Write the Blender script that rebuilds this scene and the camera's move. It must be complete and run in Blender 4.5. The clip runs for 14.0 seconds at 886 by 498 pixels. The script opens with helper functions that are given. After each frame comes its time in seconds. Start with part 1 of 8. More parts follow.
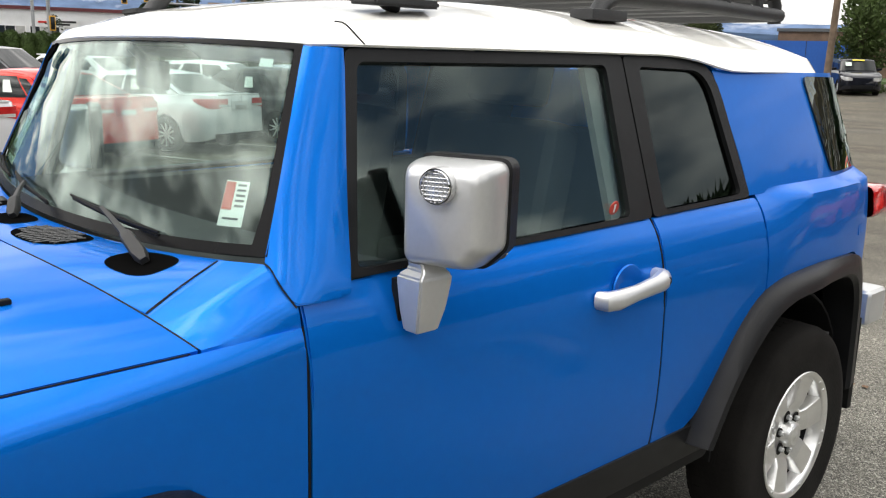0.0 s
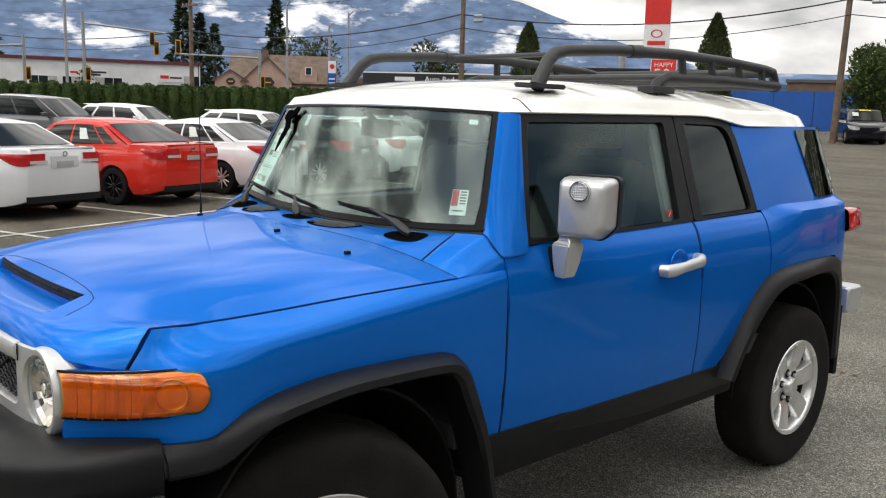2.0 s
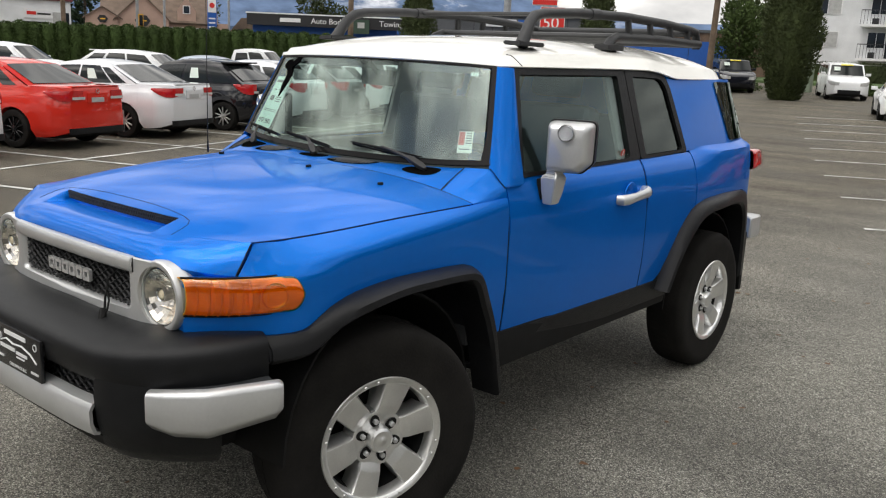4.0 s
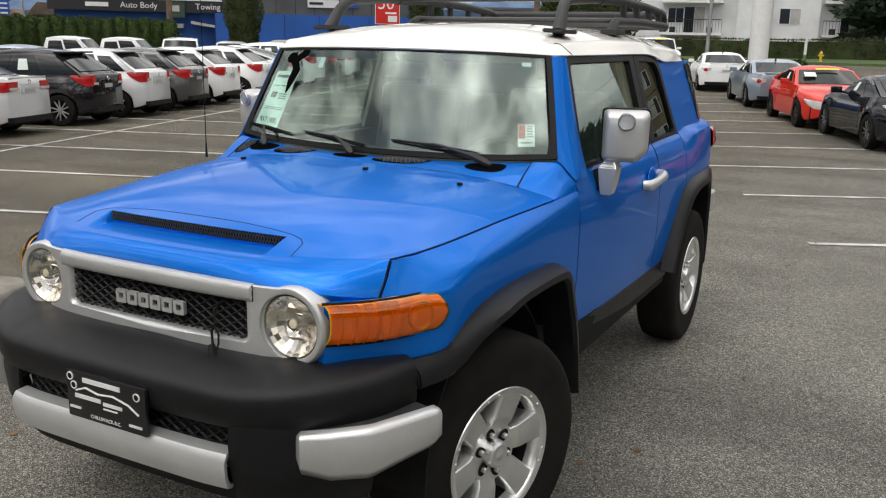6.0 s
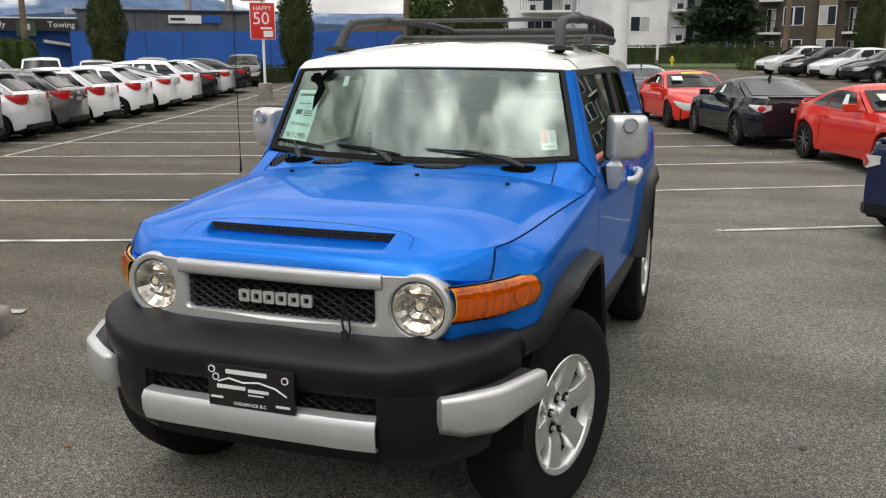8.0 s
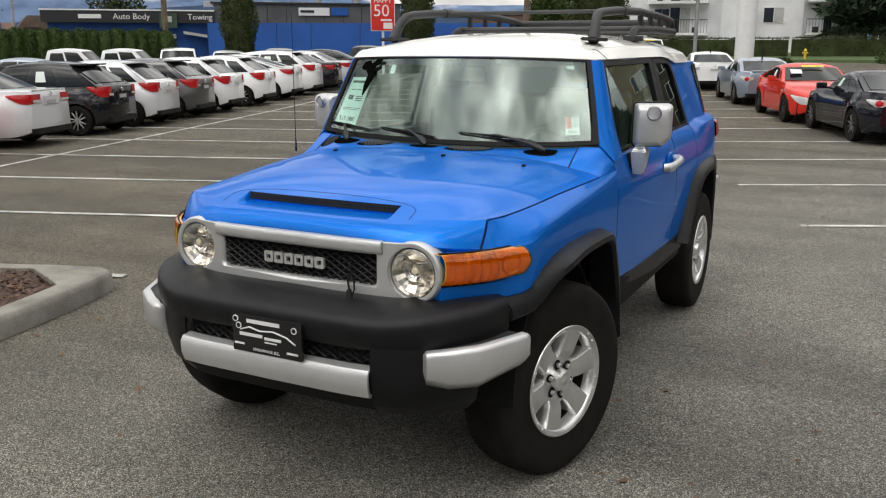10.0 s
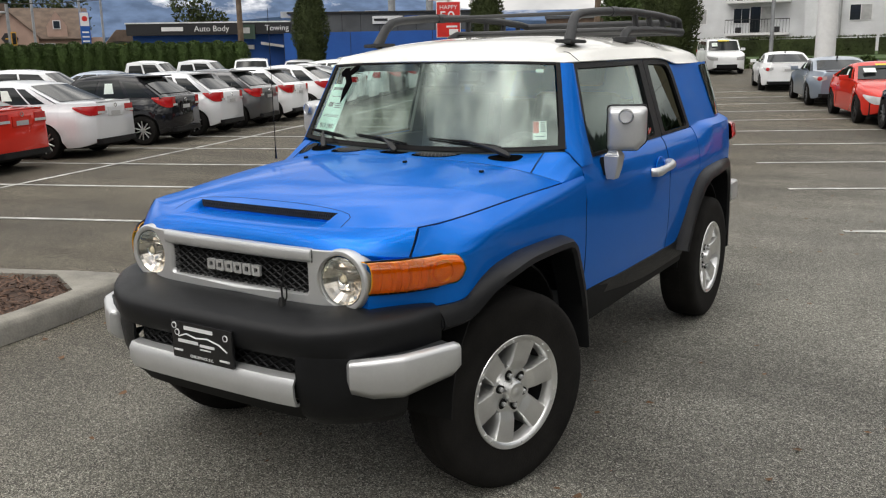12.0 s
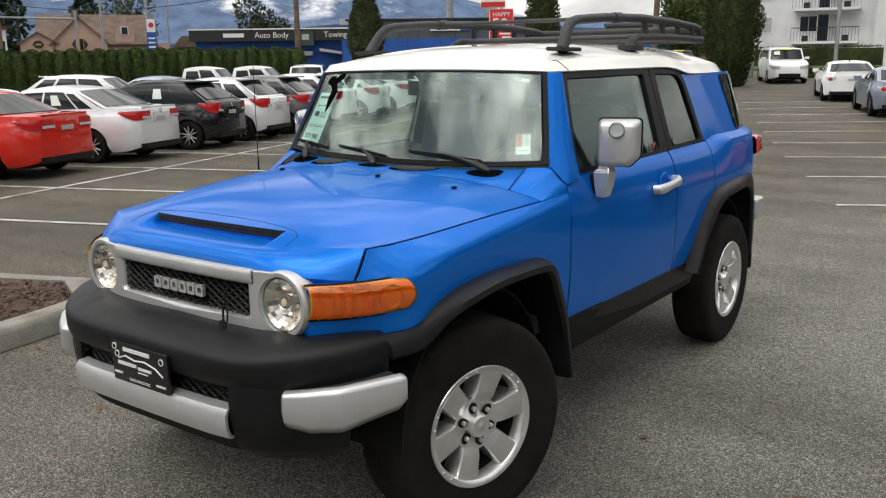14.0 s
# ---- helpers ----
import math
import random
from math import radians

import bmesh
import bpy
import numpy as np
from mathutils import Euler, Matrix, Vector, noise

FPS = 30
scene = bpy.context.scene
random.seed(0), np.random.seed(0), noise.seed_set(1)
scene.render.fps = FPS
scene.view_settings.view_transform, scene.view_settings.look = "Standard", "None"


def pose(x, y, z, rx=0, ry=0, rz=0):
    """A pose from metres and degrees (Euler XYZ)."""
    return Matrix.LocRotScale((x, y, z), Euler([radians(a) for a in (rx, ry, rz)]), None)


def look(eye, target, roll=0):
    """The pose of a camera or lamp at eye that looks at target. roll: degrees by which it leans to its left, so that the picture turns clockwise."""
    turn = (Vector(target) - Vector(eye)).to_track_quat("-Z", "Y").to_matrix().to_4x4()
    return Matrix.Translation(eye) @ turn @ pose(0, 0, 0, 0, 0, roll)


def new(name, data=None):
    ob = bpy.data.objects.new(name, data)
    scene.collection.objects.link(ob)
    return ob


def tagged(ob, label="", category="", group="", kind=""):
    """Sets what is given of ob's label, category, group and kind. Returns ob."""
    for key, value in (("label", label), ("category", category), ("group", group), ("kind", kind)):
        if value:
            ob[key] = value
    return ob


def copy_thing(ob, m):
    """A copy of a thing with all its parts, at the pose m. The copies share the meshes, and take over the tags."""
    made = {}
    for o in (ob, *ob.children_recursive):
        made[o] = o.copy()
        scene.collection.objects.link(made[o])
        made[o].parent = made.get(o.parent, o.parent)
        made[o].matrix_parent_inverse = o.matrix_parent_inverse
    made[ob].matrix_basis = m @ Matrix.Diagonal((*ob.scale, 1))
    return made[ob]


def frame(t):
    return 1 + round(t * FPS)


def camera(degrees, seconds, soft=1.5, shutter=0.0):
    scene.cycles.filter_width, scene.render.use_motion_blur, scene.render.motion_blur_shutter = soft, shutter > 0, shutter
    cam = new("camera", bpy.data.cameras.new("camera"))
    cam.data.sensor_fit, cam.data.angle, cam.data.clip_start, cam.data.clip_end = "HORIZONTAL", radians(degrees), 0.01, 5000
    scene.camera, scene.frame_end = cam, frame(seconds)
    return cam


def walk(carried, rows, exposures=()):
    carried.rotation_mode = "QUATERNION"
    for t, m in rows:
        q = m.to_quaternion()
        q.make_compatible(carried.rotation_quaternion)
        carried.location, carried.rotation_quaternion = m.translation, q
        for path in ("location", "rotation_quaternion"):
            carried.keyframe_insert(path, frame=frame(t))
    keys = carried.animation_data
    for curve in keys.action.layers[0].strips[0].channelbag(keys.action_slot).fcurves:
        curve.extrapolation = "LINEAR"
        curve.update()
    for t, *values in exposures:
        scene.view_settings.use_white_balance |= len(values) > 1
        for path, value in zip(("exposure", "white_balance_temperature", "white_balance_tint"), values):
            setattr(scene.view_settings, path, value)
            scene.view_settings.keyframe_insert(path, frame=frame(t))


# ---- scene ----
cam = camera(53.9, 14.0, 1.15)
PATH = [
    (0, (2.095, -0.242, 1.685), (0.673, 1.099, 1.26), 1.5),
    (0.5, (2.237, -0.592, 1.702), (0.832, 0.759, 1.253), 0.7),
    (1, (2.426, -0.878, 1.686), (0.97, 0.445, 1.326), 0.7),
    (1.5, (2.585, -1.115, 1.697), (1.091, 0.16, 1.32), 0.7),
    (2, (2.728, -1.406, 1.716), (1.272, -0.072, 1.396), 1.6),
    (2.5, (2.829, -1.624, 1.753), (1.381, -0.292, 1.391), 0.7),
    (3, (2.942, -1.801, 1.749), (1.515, -0.457, 1.352), 1.3),
    (3.5, (2.947, -1.965, 1.753), (1.569, -0.588, 1.3), 2.2),
    (3.7, (2.905, -2.051, 1.74), (1.584, -0.619, 1.29), 2.5),
    (5.8, (1.993, -2.491, 1.747), (1.005, -0.804, 1.323), 1.7),
    (6, (1.916, -2.548, 1.749), (1.009, -0.826, 1.287), 1.3),
    (6.5, (1.794, -2.707, 1.733), (1.049, -0.901, 1.306), 3.9),
    (7, (1.678, -2.917, 1.741), (0.976, -1.1, 1.289), 3.5),
    (7.5, (1.503, -3.105, 1.759), (0.862, -1.259, 1.335), 1.8),
    (8, (1.432, -3.233, 1.772), (0.797, -1.387, 1.338), -0.0),
    (8.5, (1.506, -3.271, 1.766), (0.819, -1.45, 1.306), -0.5),
    (8.7, (1.578, -3.282, 1.764), (0.846, -1.476, 1.316), -0.5),
    (10.8, (2.095, -3.375, 1.765), (1.172, -1.66, 1.311), -0.2),
    (11, (2.126, -3.344, 1.761), (1.201, -1.628, 1.316), -0.7),
    (11.5, (2.259, -3.187, 1.764), (1.304, -1.485, 1.328), -0.7),
    (12, (2.393, -3.045, 1.757), (1.345, -1.399, 1.319), -1.0),
    (12.5, (2.456, -2.946, 1.752), (1.403, -1.305, 1.311), -1.4),
    (13, (2.48, -2.804, 1.741), (1.411, -1.167, 1.319), -0.9),
    (13.5, (2.504, -2.695, 1.752), (1.391, -1.081, 1.356), -0.9),
    (14, (2.561, -2.636, 1.756), (1.401, -1.062, 1.335), -0.7),
]
walk(cam, [(t, look(eye, target, roll)) for t, eye, target, roll in PATH],
     ((0.0, 0.55, 6780, 10), (0.5, 0.40, 6780, 10), (1.0, 0.32, 6780, 10), (1.5, 0.23, 6780, 10), (2.0, 0.15, 6780, 10), (3.7, 0.08, 6780, 10), (6.0, 0.0, 6780, 10), (14.0, 0.0, 6780, 10)))

# ---- world and light ----
SUN_AZ, SUN_EL = radians(191), radians(54)
world = bpy.data.worlds.new("sky")
scene.world = world
world.use_nodes = True
wn, wl = world.node_tree.nodes, world.node_tree.links
wn.clear()
w_out = wn.new("ShaderNodeOutputWorld")
w_bg = wn.new("ShaderNodeBackground")
w_bg.inputs["Strength"].default_value = 0.058
w_sky = wn.new("ShaderNodeTexSky")
w_sky.sky_type = "NISHITA"
w_sky.sun_disc = False
w_sky.sun_elevation, w_sky.sun_rotation = SUN_EL, SUN_AZ
w_co = wn.new("ShaderNodeTexCoord")
w_map = wn.new("ShaderNodeMapping")
w_map.inputs["Scale"].default_value = (1.0, 1.0, 2.6)
w_noise = wn.new("ShaderNodeTexNoise")
w_noise.inputs["Scale"].default_value = 2.3
w_noise.inputs["Detail"].default_value = 6.0
w_noise.inputs["Roughness"].default_value = 0.5
w_noise.inputs["Distortion"].default_value = 0.35
w_ramp = wn.new("ShaderNodeValToRGB")
w_ramp.color_ramp.elements[0].position, w_ramp.color_ramp.elements[1].position = 0.33, 0.50
w_cloud = wn.new("ShaderNodeValToRGB")
w_cloud.color_ramp.elements[0].position, w_cloud.color_ramp.elements[1].position = 0.40, 0.64
w_cloud.color_ramp.elements[0].color = (4.0, 4.2, 4.4, 1)
w_cloud.color_ramp.elements[1].color = (40, 39.8, 39.2, 1)
w_noise2 = wn.new("ShaderNodeTexNoise")
w_noise2.inputs["Scale"].default_value = 5.5
w_noise2.inputs["Detail"].default_value = 8.0
w_mix = wn.new("ShaderNodeMix")
w_mix.data_type = "RGBA"
wl.new(w_co.outputs["Generated"], w_map.inputs["Vector"])
wl.new(w_map.outputs[0], w_noise.inputs["Vector"])
wl.new(w_map.outputs[0], w_noise2.inputs["Vector"])
wl.new(w_noise.outputs[0], w_ramp.inputs[0])
wl.new(w_noise2.outputs[0], w_cloud.inputs[0])
wl.new(w_ramp.outputs[0], w_mix.inputs[0])
wl.new(w_sky.outputs[0], w_mix.inputs[6])
# cloud contrast by direction: even towards +y, broken towards -y, for the reflections
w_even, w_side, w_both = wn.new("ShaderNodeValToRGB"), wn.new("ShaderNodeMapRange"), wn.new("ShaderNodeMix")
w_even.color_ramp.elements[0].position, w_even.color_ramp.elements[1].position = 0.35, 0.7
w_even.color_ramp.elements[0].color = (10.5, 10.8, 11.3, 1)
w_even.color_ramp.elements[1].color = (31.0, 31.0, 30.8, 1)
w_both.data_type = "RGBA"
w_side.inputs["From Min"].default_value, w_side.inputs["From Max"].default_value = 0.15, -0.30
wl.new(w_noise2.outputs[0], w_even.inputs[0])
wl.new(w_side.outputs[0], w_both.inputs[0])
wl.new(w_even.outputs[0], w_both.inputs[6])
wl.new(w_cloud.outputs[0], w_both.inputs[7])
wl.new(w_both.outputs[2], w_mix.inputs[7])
w_sep, w_rise, w_lift = wn.new("ShaderNodeSeparateXYZ"), wn.new("ShaderNodeMapRange"), wn.new("ShaderNodeVectorMath")
w_rise.inputs["From Min"].default_value, w_rise.inputs["From Max"].default_value = 0.06, 0.9
w_rise.inputs["To Min"].default_value, w_rise.inputs["To Max"].default_value = 1.0, 2.15
w_lift.operation = "SCALE"
wl.new(w_co.outputs["Generated"], w_sep.inputs[0])
wl.new(w_sep.outputs["Z"], w_rise.inputs["Value"])
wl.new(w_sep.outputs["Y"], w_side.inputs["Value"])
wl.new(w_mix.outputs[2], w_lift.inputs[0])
# clouds before the sun are brighter
w_toward, w_pow, w_gain, w_all = (wn.new("ShaderNodeVectorMath"), wn.new("ShaderNodeMath"), wn.new("ShaderNodeMath"), wn.new("ShaderNodeMath"))
w_toward.operation, w_pow.operation, w_gain.operation, w_all.operation = "DOT_PRODUCT", "POWER", "MULTIPLY_ADD", "MULTIPLY"
w_toward.inputs[1].default_value = (math.sin(SUN_AZ) * math.cos(SUN_EL), math.cos(SUN_AZ) * math.cos(SUN_EL), math.sin(SUN_EL))
w_floor = wn.new("ShaderNodeMath")
w_floor.operation = "MAXIMUM"
w_floor.inputs[1].default_value, w_pow.inputs[1].default_value = 0.0, 15.0
w_gain.inputs[1].default_value, w_gain.inputs[2].default_value = 1.5, 0.72
wl.new(w_co.outputs["Generated"], w_toward.inputs[0])
wl.new(w_toward.outputs["Value"], w_floor.inputs[0])
wl.new(w_floor.outputs[0], w_pow.inputs[0])
wl.new(w_pow.outputs[0], w_gain.inputs[0])
wl.new(w_gain.outputs[0], w_all.inputs[0])
wl.new(w_rise.outputs[0], w_all.inputs[1])
# sky dimmed towards +x, so the flank and panes reflect darker
w_east, w_dim = wn.new("ShaderNodeMapRange"), wn.new("ShaderNodeMath")
w_east.inputs["From Min"].default_value, w_east.inputs["From Max"].default_value = 0.05, 0.75
w_east.inputs["To Min"].default_value, w_east.inputs["To Max"].default_value = 1.0, 0.84
w_dim.operation = "MULTIPLY"
wl.new(w_sep.outputs["X"], w_east.inputs["Value"])
wl.new(w_all.outputs[0], w_dim.inputs[0])
wl.new(w_east.outputs[0], w_dim.inputs[1])
wl.new(w_dim.outputs[0], w_lift.inputs["Scale"])
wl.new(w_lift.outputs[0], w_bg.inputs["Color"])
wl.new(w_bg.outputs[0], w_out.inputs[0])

sun = new("sun", bpy.data.lights.new("sun", "SUN"))
sun.data.energy, sun.data.angle, sun.data.color = 0.3, radians(50), (1.0, 0.96, 0.9)
sun_way = Vector((math.sin(SUN_AZ) * math.cos(SUN_EL), math.cos(SUN_AZ) * math.cos(SUN_EL), math.sin(SUN_EL)))
sun.matrix_world = look(sun_way * 50, (0, 0, 0))
scene.view_settings.exposure = 0.0


# ---- materials ----
def mat(name, color, rough=0.5, metal=0.0, vary=0.12, scale=6.0, bump=0.0, bump_scale=40.0, coat=0.0, spec=0.5, dark=None):
    """Principled paint of colour with broad and fine variation, and a fine relief."""
    m = bpy.data.materials.new(name)
    m.use_nodes = True
    nodes, links = m.node_tree.nodes, m.node_tree.links
    b = nodes["Principled BSDF"]
    b.inputs["Roughness"].default_value, b.inputs["Metallic"].default_value = rough, metal
    b.inputs["Coat Weight"].default_value, b.inputs["Coat Roughness"].default_value = coat, 0.03
    b.inputs["Specular IOR Level"].default_value = spec
    b.inputs["Base Color"].default_value = (*color, 1)
    co = nodes.new("ShaderNodeTexCoord")
    if vary > 0:
        big, small, mixer = nodes.new("ShaderNodeTexNoise"), nodes.new("ShaderNodeTexNoise"), nodes.new("ShaderNodeMix")
        big.inputs["Scale"].default_value, big.inputs["Detail"].default_value = scale, 4
        small.inputs["Scale"].default_value, small.inputs["Detail"].default_value = scale * 17, 3
        add = nodes.new("ShaderNodeMath")
        add.operation = "MULTIPLY_ADD"
        add.inputs[1].default_value, add.inputs[2].default_value = 0.4, 0.0
        links.new(co.outputs["Object"], big.inputs["Vector"])
        links.new(co.outputs["Object"], small.inputs["Vector"])
        links.new(small.outputs[0], add.inputs[0])
        plus = nodes.new("ShaderNodeMath")
        links.new(add.outputs[0], plus.inputs[0])
        links.new(big.outputs[0], plus.inputs[1])
        ramp = nodes.new("ShaderNodeMapRange")
        ramp.inputs["From Min"].default_value, ramp.inputs["From Max"].default_value = 0.5, 0.9
        links.new(plus.outputs[0], ramp.inputs["Value"])
        mixer.data_type = "RGBA"
        low = dark or tuple(c * (1 - vary) for c in color)
        mixer.inputs[6].default_value = (*low, 1)
        mixer.inputs[7].default_value = (*(min(1, c * (1 + vary * 0.6)) for c in color), 1)
        links.new(ramp.outputs[0], mixer.inputs[0])
        links.new(mixer.outputs[2], b.inputs["Base Color"])
    if bump > 0:
        n, bp = nodes.new("ShaderNodeTexNoise"), nodes.new("ShaderNodeBump")
        n.inputs["Scale"].default_value, n.inputs["Detail"].default_value = bump_scale, 5
        bp.inputs["Strength"].default_value, bp.inputs["Distance"].default_value = bump, 0.004
        links.new(co.outputs["Object"], n.inputs["Vector"])
        links.new(n.outputs[0], bp.inputs["Height"])
        links.new(bp.outputs[0], b.inputs["Normal"])
    return m


def paint(name, color, metal=0.0, rough=0.32):
    """Clear-coated car paint."""
    return mat(name, color, rough, metal, 0.04, 2.0, 0.0, coat=1.0, spec=0.0)


def glass_mat(name, tint, rough=0.0):
    """Thin glazing: a tinted clear pane whose gloss grows towards a grazing view."""
    m = bpy.data.materials.new(name)
    m.use_nodes = True
    nodes, links = m.node_tree.nodes, m.node_tree.links
    nodes.clear()
    out, mixer = nodes.new("ShaderNodeOutputMaterial"), nodes.new("ShaderNodeMixShader")
    clear, gloss, lw = nodes.new("ShaderNodeBsdfTransparent"), nodes.new("ShaderNodeBsdfGlossy"), nodes.new("ShaderNodeLayerWeight")
    clear.inputs["Color"].default_value = (*tint, 1)
    gloss.inputs["Roughness"].default_value = rough
    gloss.inputs["Color"].default_value = (0.90, 1.0, 0.95, 1)
    lw.inputs["Blend"].default_value = 0.5
    power, scale = nodes.new("ShaderNodeMath"), nodes.new("ShaderNodeMath")
    power.operation, scale.operation = "POWER", "MULTIPLY_ADD"
    power.inputs[1].default_value = 5.0
    scale.inputs[1].default_value, scale.inputs[2].default_value = 0.90, 0.075
    links.new(lw.outputs["Facing"], power.inputs[0])
    links.new(power.outputs[0], scale.inputs[0])
    links.new(scale.outputs[0], mixer.inputs[0])
    links.new(clear.outputs[0], mixer.inputs[1])
    links.new(gloss.outputs[0], mixer.inputs[2])
    links.new(mixer.outputs[0], out.inputs[0])
    return m


def asphalt_mat():
    m = bpy.data.materials.new("asphalt")
    m.use_nodes = True
    nodes, links = m.node_tree.nodes, m.node_tree.links
    b = nodes["Principled BSDF"]
    co = nodes.new("ShaderNodeTexCoord")

    def noisy(scale, detail, src=None):
        n = nodes.new("ShaderNodeTexNoise")
        n.inputs["Scale"].default_value, n.inputs["Detail"].default_value = scale, detail
        links.new(src or co.outputs["Object"], n.inputs["Vector"])
        return n

    stone = nodes.new("ShaderNodeTexVoronoi")
    stone.inputs["Scale"].default_value = 215.0
    links.new(co.outputs["Object"], stone.inputs["Vector"])
    shade = nodes.new("ShaderNodeSeparateColor")
    links.new(stone.outputs["Color"], shade.inputs[0])
    grain, broad, patch = noisy(30, 5), noisy(0.35, 5), noisy(1.7, 4)
    r1 = nodes.new("ShaderNodeValToRGB")
    e = r1.color_ramp.elements
    e[0].position, e[0].color = 0.0, (0.040, 0.040, 0.036, 1)
    e[1].position, e[1].color = 1.0, (0.56, 0.55, 0.485, 1)
    mid = r1.color_ramp.elements.new(0.50)
    mid.color = (0.158, 0.152, 0.131, 1)
    mid = r1.color_ramp.elements.new(0.82)
    mid.color = (0.292, 0.281, 0.240, 1)
    links.new(shade.outputs[0], r1.inputs[0])
    ramp = nodes.new("ShaderNodeMapRange")
    ramp.inputs["From Min"].default_value, ramp.inputs["From Max"].default_value = 0.38, 0.64
    ramp.inputs["To Min"].default_value, ramp.inputs["To Max"].default_value = 0.80, 1.14
    links.new(broad.outputs[0], ramp.inputs["Value"])
    ramp2 = nodes.new("ShaderNodeMapRange")
    ramp2.inputs["From Min"].default_value, ramp2.inputs["From Max"].default_value = 0.3, 0.7
    ramp2.inputs["To Min"].default_value, ramp2.inputs["To Max"].default_value = 0.88, 1.12
    links.new(patch.outputs[0], ramp2.inputs["Value"])
    ramp3 = nodes.new("ShaderNodeMapRange")
    ramp3.inputs["From Min"].default_value, ramp3.inputs["From Max"].default_value = 0.3, 0.7
    ramp3.inputs["To Min"].default_value, ramp3.inputs["To Max"].default_value = 0.8, 1.2
    links.new(grain.outputs[0], ramp3.inputs["Value"])
    mul = nodes.new("ShaderNodeMath")
    mul.operation = "MULTIPLY"
    links.new(ramp.outputs[0], mul.inputs[0])
    links.new(ramp2.outputs[0], mul.inputs[1])
    mul2 = nodes.new("ShaderNodeMath")
    mul2.operation = "MULTIPLY"
    links.new(mul.outputs[0], mul2.inputs[0])
    links.new(ramp3.outputs[0], mul2.inputs[1])
    tone = nodes.new("ShaderNodeVectorMath")
    tone.operation = "SCALE"
    # long dark stains across the stalls
    turn = nodes.new("ShaderNodeMapping")
    turn.inputs["Rotation"].default_value = (0, 0, radians(-20))
    turn.inputs["Scale"].default_value = (0.16, 1.1, 1)
    links.new(co.outputs["Object"], turn.inputs["Vector"])
    streak, ramp4, mul3 = noisy(1.0, 6, turn.outputs[0]), nodes.new("ShaderNodeMapRange"), nodes.new("ShaderNodeMath")
    ramp4.inputs["From Min"].default_value, ramp4.inputs["From Max"].default_value = 0.36, 0.58
    ramp4.inputs["To Min"].default_value, ramp4.inputs["To Max"].default_value = 0.72, 1.06
    links.new(streak.outputs[0], ramp4.inputs["Value"])
    mul3.operation = "MULTIPLY"
    links.new(mul2.outputs[0], mul3.inputs[0])
    links.new(ramp4.outputs[0], mul3.inputs[1])
    links.new(r1.outputs[0], tone.inputs[0])
    links.new(mul3.outputs[0], tone.inputs["Scale"])
    # the asphalt turns darker and browner towards the stalls beside the aisle
    way, across, worn, brown_mix, brown_tint = (nodes.new("ShaderNodeSeparateXYZ"), nodes.new("ShaderNodeMath"), nodes.new("ShaderNodeMath"), nodes.new("ShaderNodeMapRange"), nodes.new("ShaderNodeMix"))
    links.new(co.outputs["Object"], way.inputs[0])
    across.operation = worn.operation = "MULTIPLY_ADD"
    across.inputs[1].default_value = -0.85
    links.new(way.outputs["X"], across.inputs[0])
    links.new(broad.outputs[0], across.inputs[2])
    worn.inputs[1].default_value = 0.2
    links.new(way.outputs["Y"], worn.inputs[0])
    links.new(across.outputs[0], worn.inputs[2])
    brown_mix.interpolation_type = "SMOOTHSTEP"
    brown_mix.inputs["From Min"].default_value, brown_mix.inputs["From Max"].default_value = -0.2, 4.4
    links.new(worn.outputs[0], brown_mix.inputs["Value"])
    brown_tint.data_type, brown_tint.blend_type = "RGBA", "MULTIPLY"
    brown_tint.inputs[7].default_value = (0.64, 0.59, 0.53, 1)
    links.new(brown_mix.outputs[0], brown_tint.inputs[0])
    links.new(tone.outputs[0], brown_tint.inputs[6])
    links.new(brown_tint.outputs[2], b.inputs["Base Color"])
    b.inputs["Specular IOR Level"].default_value = 0.22
    rr = nodes.new("ShaderNodeMapRange")
    rr.inputs["From Min"].default_value, rr.inputs["From Max"].default_value = 0.35, 0.65
    rr.inputs["To Min"].default_value, rr.inputs["To Max"].default_value = 0.62, 0.88
    links.new(broad.outputs[0], rr.inputs["Value"])
    links.new(rr.outputs[0], b.inputs["Roughness"])
    bp = nodes.new("ShaderNodeBump")
    bp.inputs["Strength"].default_value, bp.inputs["Distance"].default_value = 1.0, 0.005
    links.new(stone.outputs["Distance"], bp.inputs["Height"])
    links.new(bp.outputs[0], b.inputs["Normal"])
    return m


ASPHALT = asphalt_mat()
LINE_PAINT = mat("line_paint", (0.50, 0.50, 0.47), 0.8, 0, 0.55, 3.0, 0.4, 60)
CONCRETE = mat("concrete", (0.235, 0.222, 0.19), 0.85, 0, 0.35, 4.0, 0.6, 60)
MULCH = mat("bark_mulch", (0.075, 0.045, 0.032), 0.95, 0, 0.6, 22.0, 1.0, 55)
GRASS = mat("grass", (0.06, 0.10, 0.03), 0.95, 0, 0.4, 8.0, 1.0, 80)
BLUE = mat("blue_paint", (0.0, 0.150, 0.63), 0.32, 0.40, 0.04, 2.0, coat=0.38, spec=0.0)
WHITE_ROOF = paint("white_roof_paint", (0.84, 0.83, 0.78), 0.0, 0.4)
BLACK_PLASTIC = mat("black_plastic", (0.0095, 0.0099, 0.011), 0.40, 0, 0.25, 12, 0.3, 420, spec=0.22)
# black pad lightened to grey to stand for the sky it reflects
STEP_RUBBER = mat("step_rubber", (0.030, 0.031, 0.034), 0.5, 0, 0.3, 14, 0.5, 300, spec=0.4)
GLOSS_BLACK = mat("gloss_black", (0.012, 0.012, 0.013), 0.22, 0, 0.1, 6)
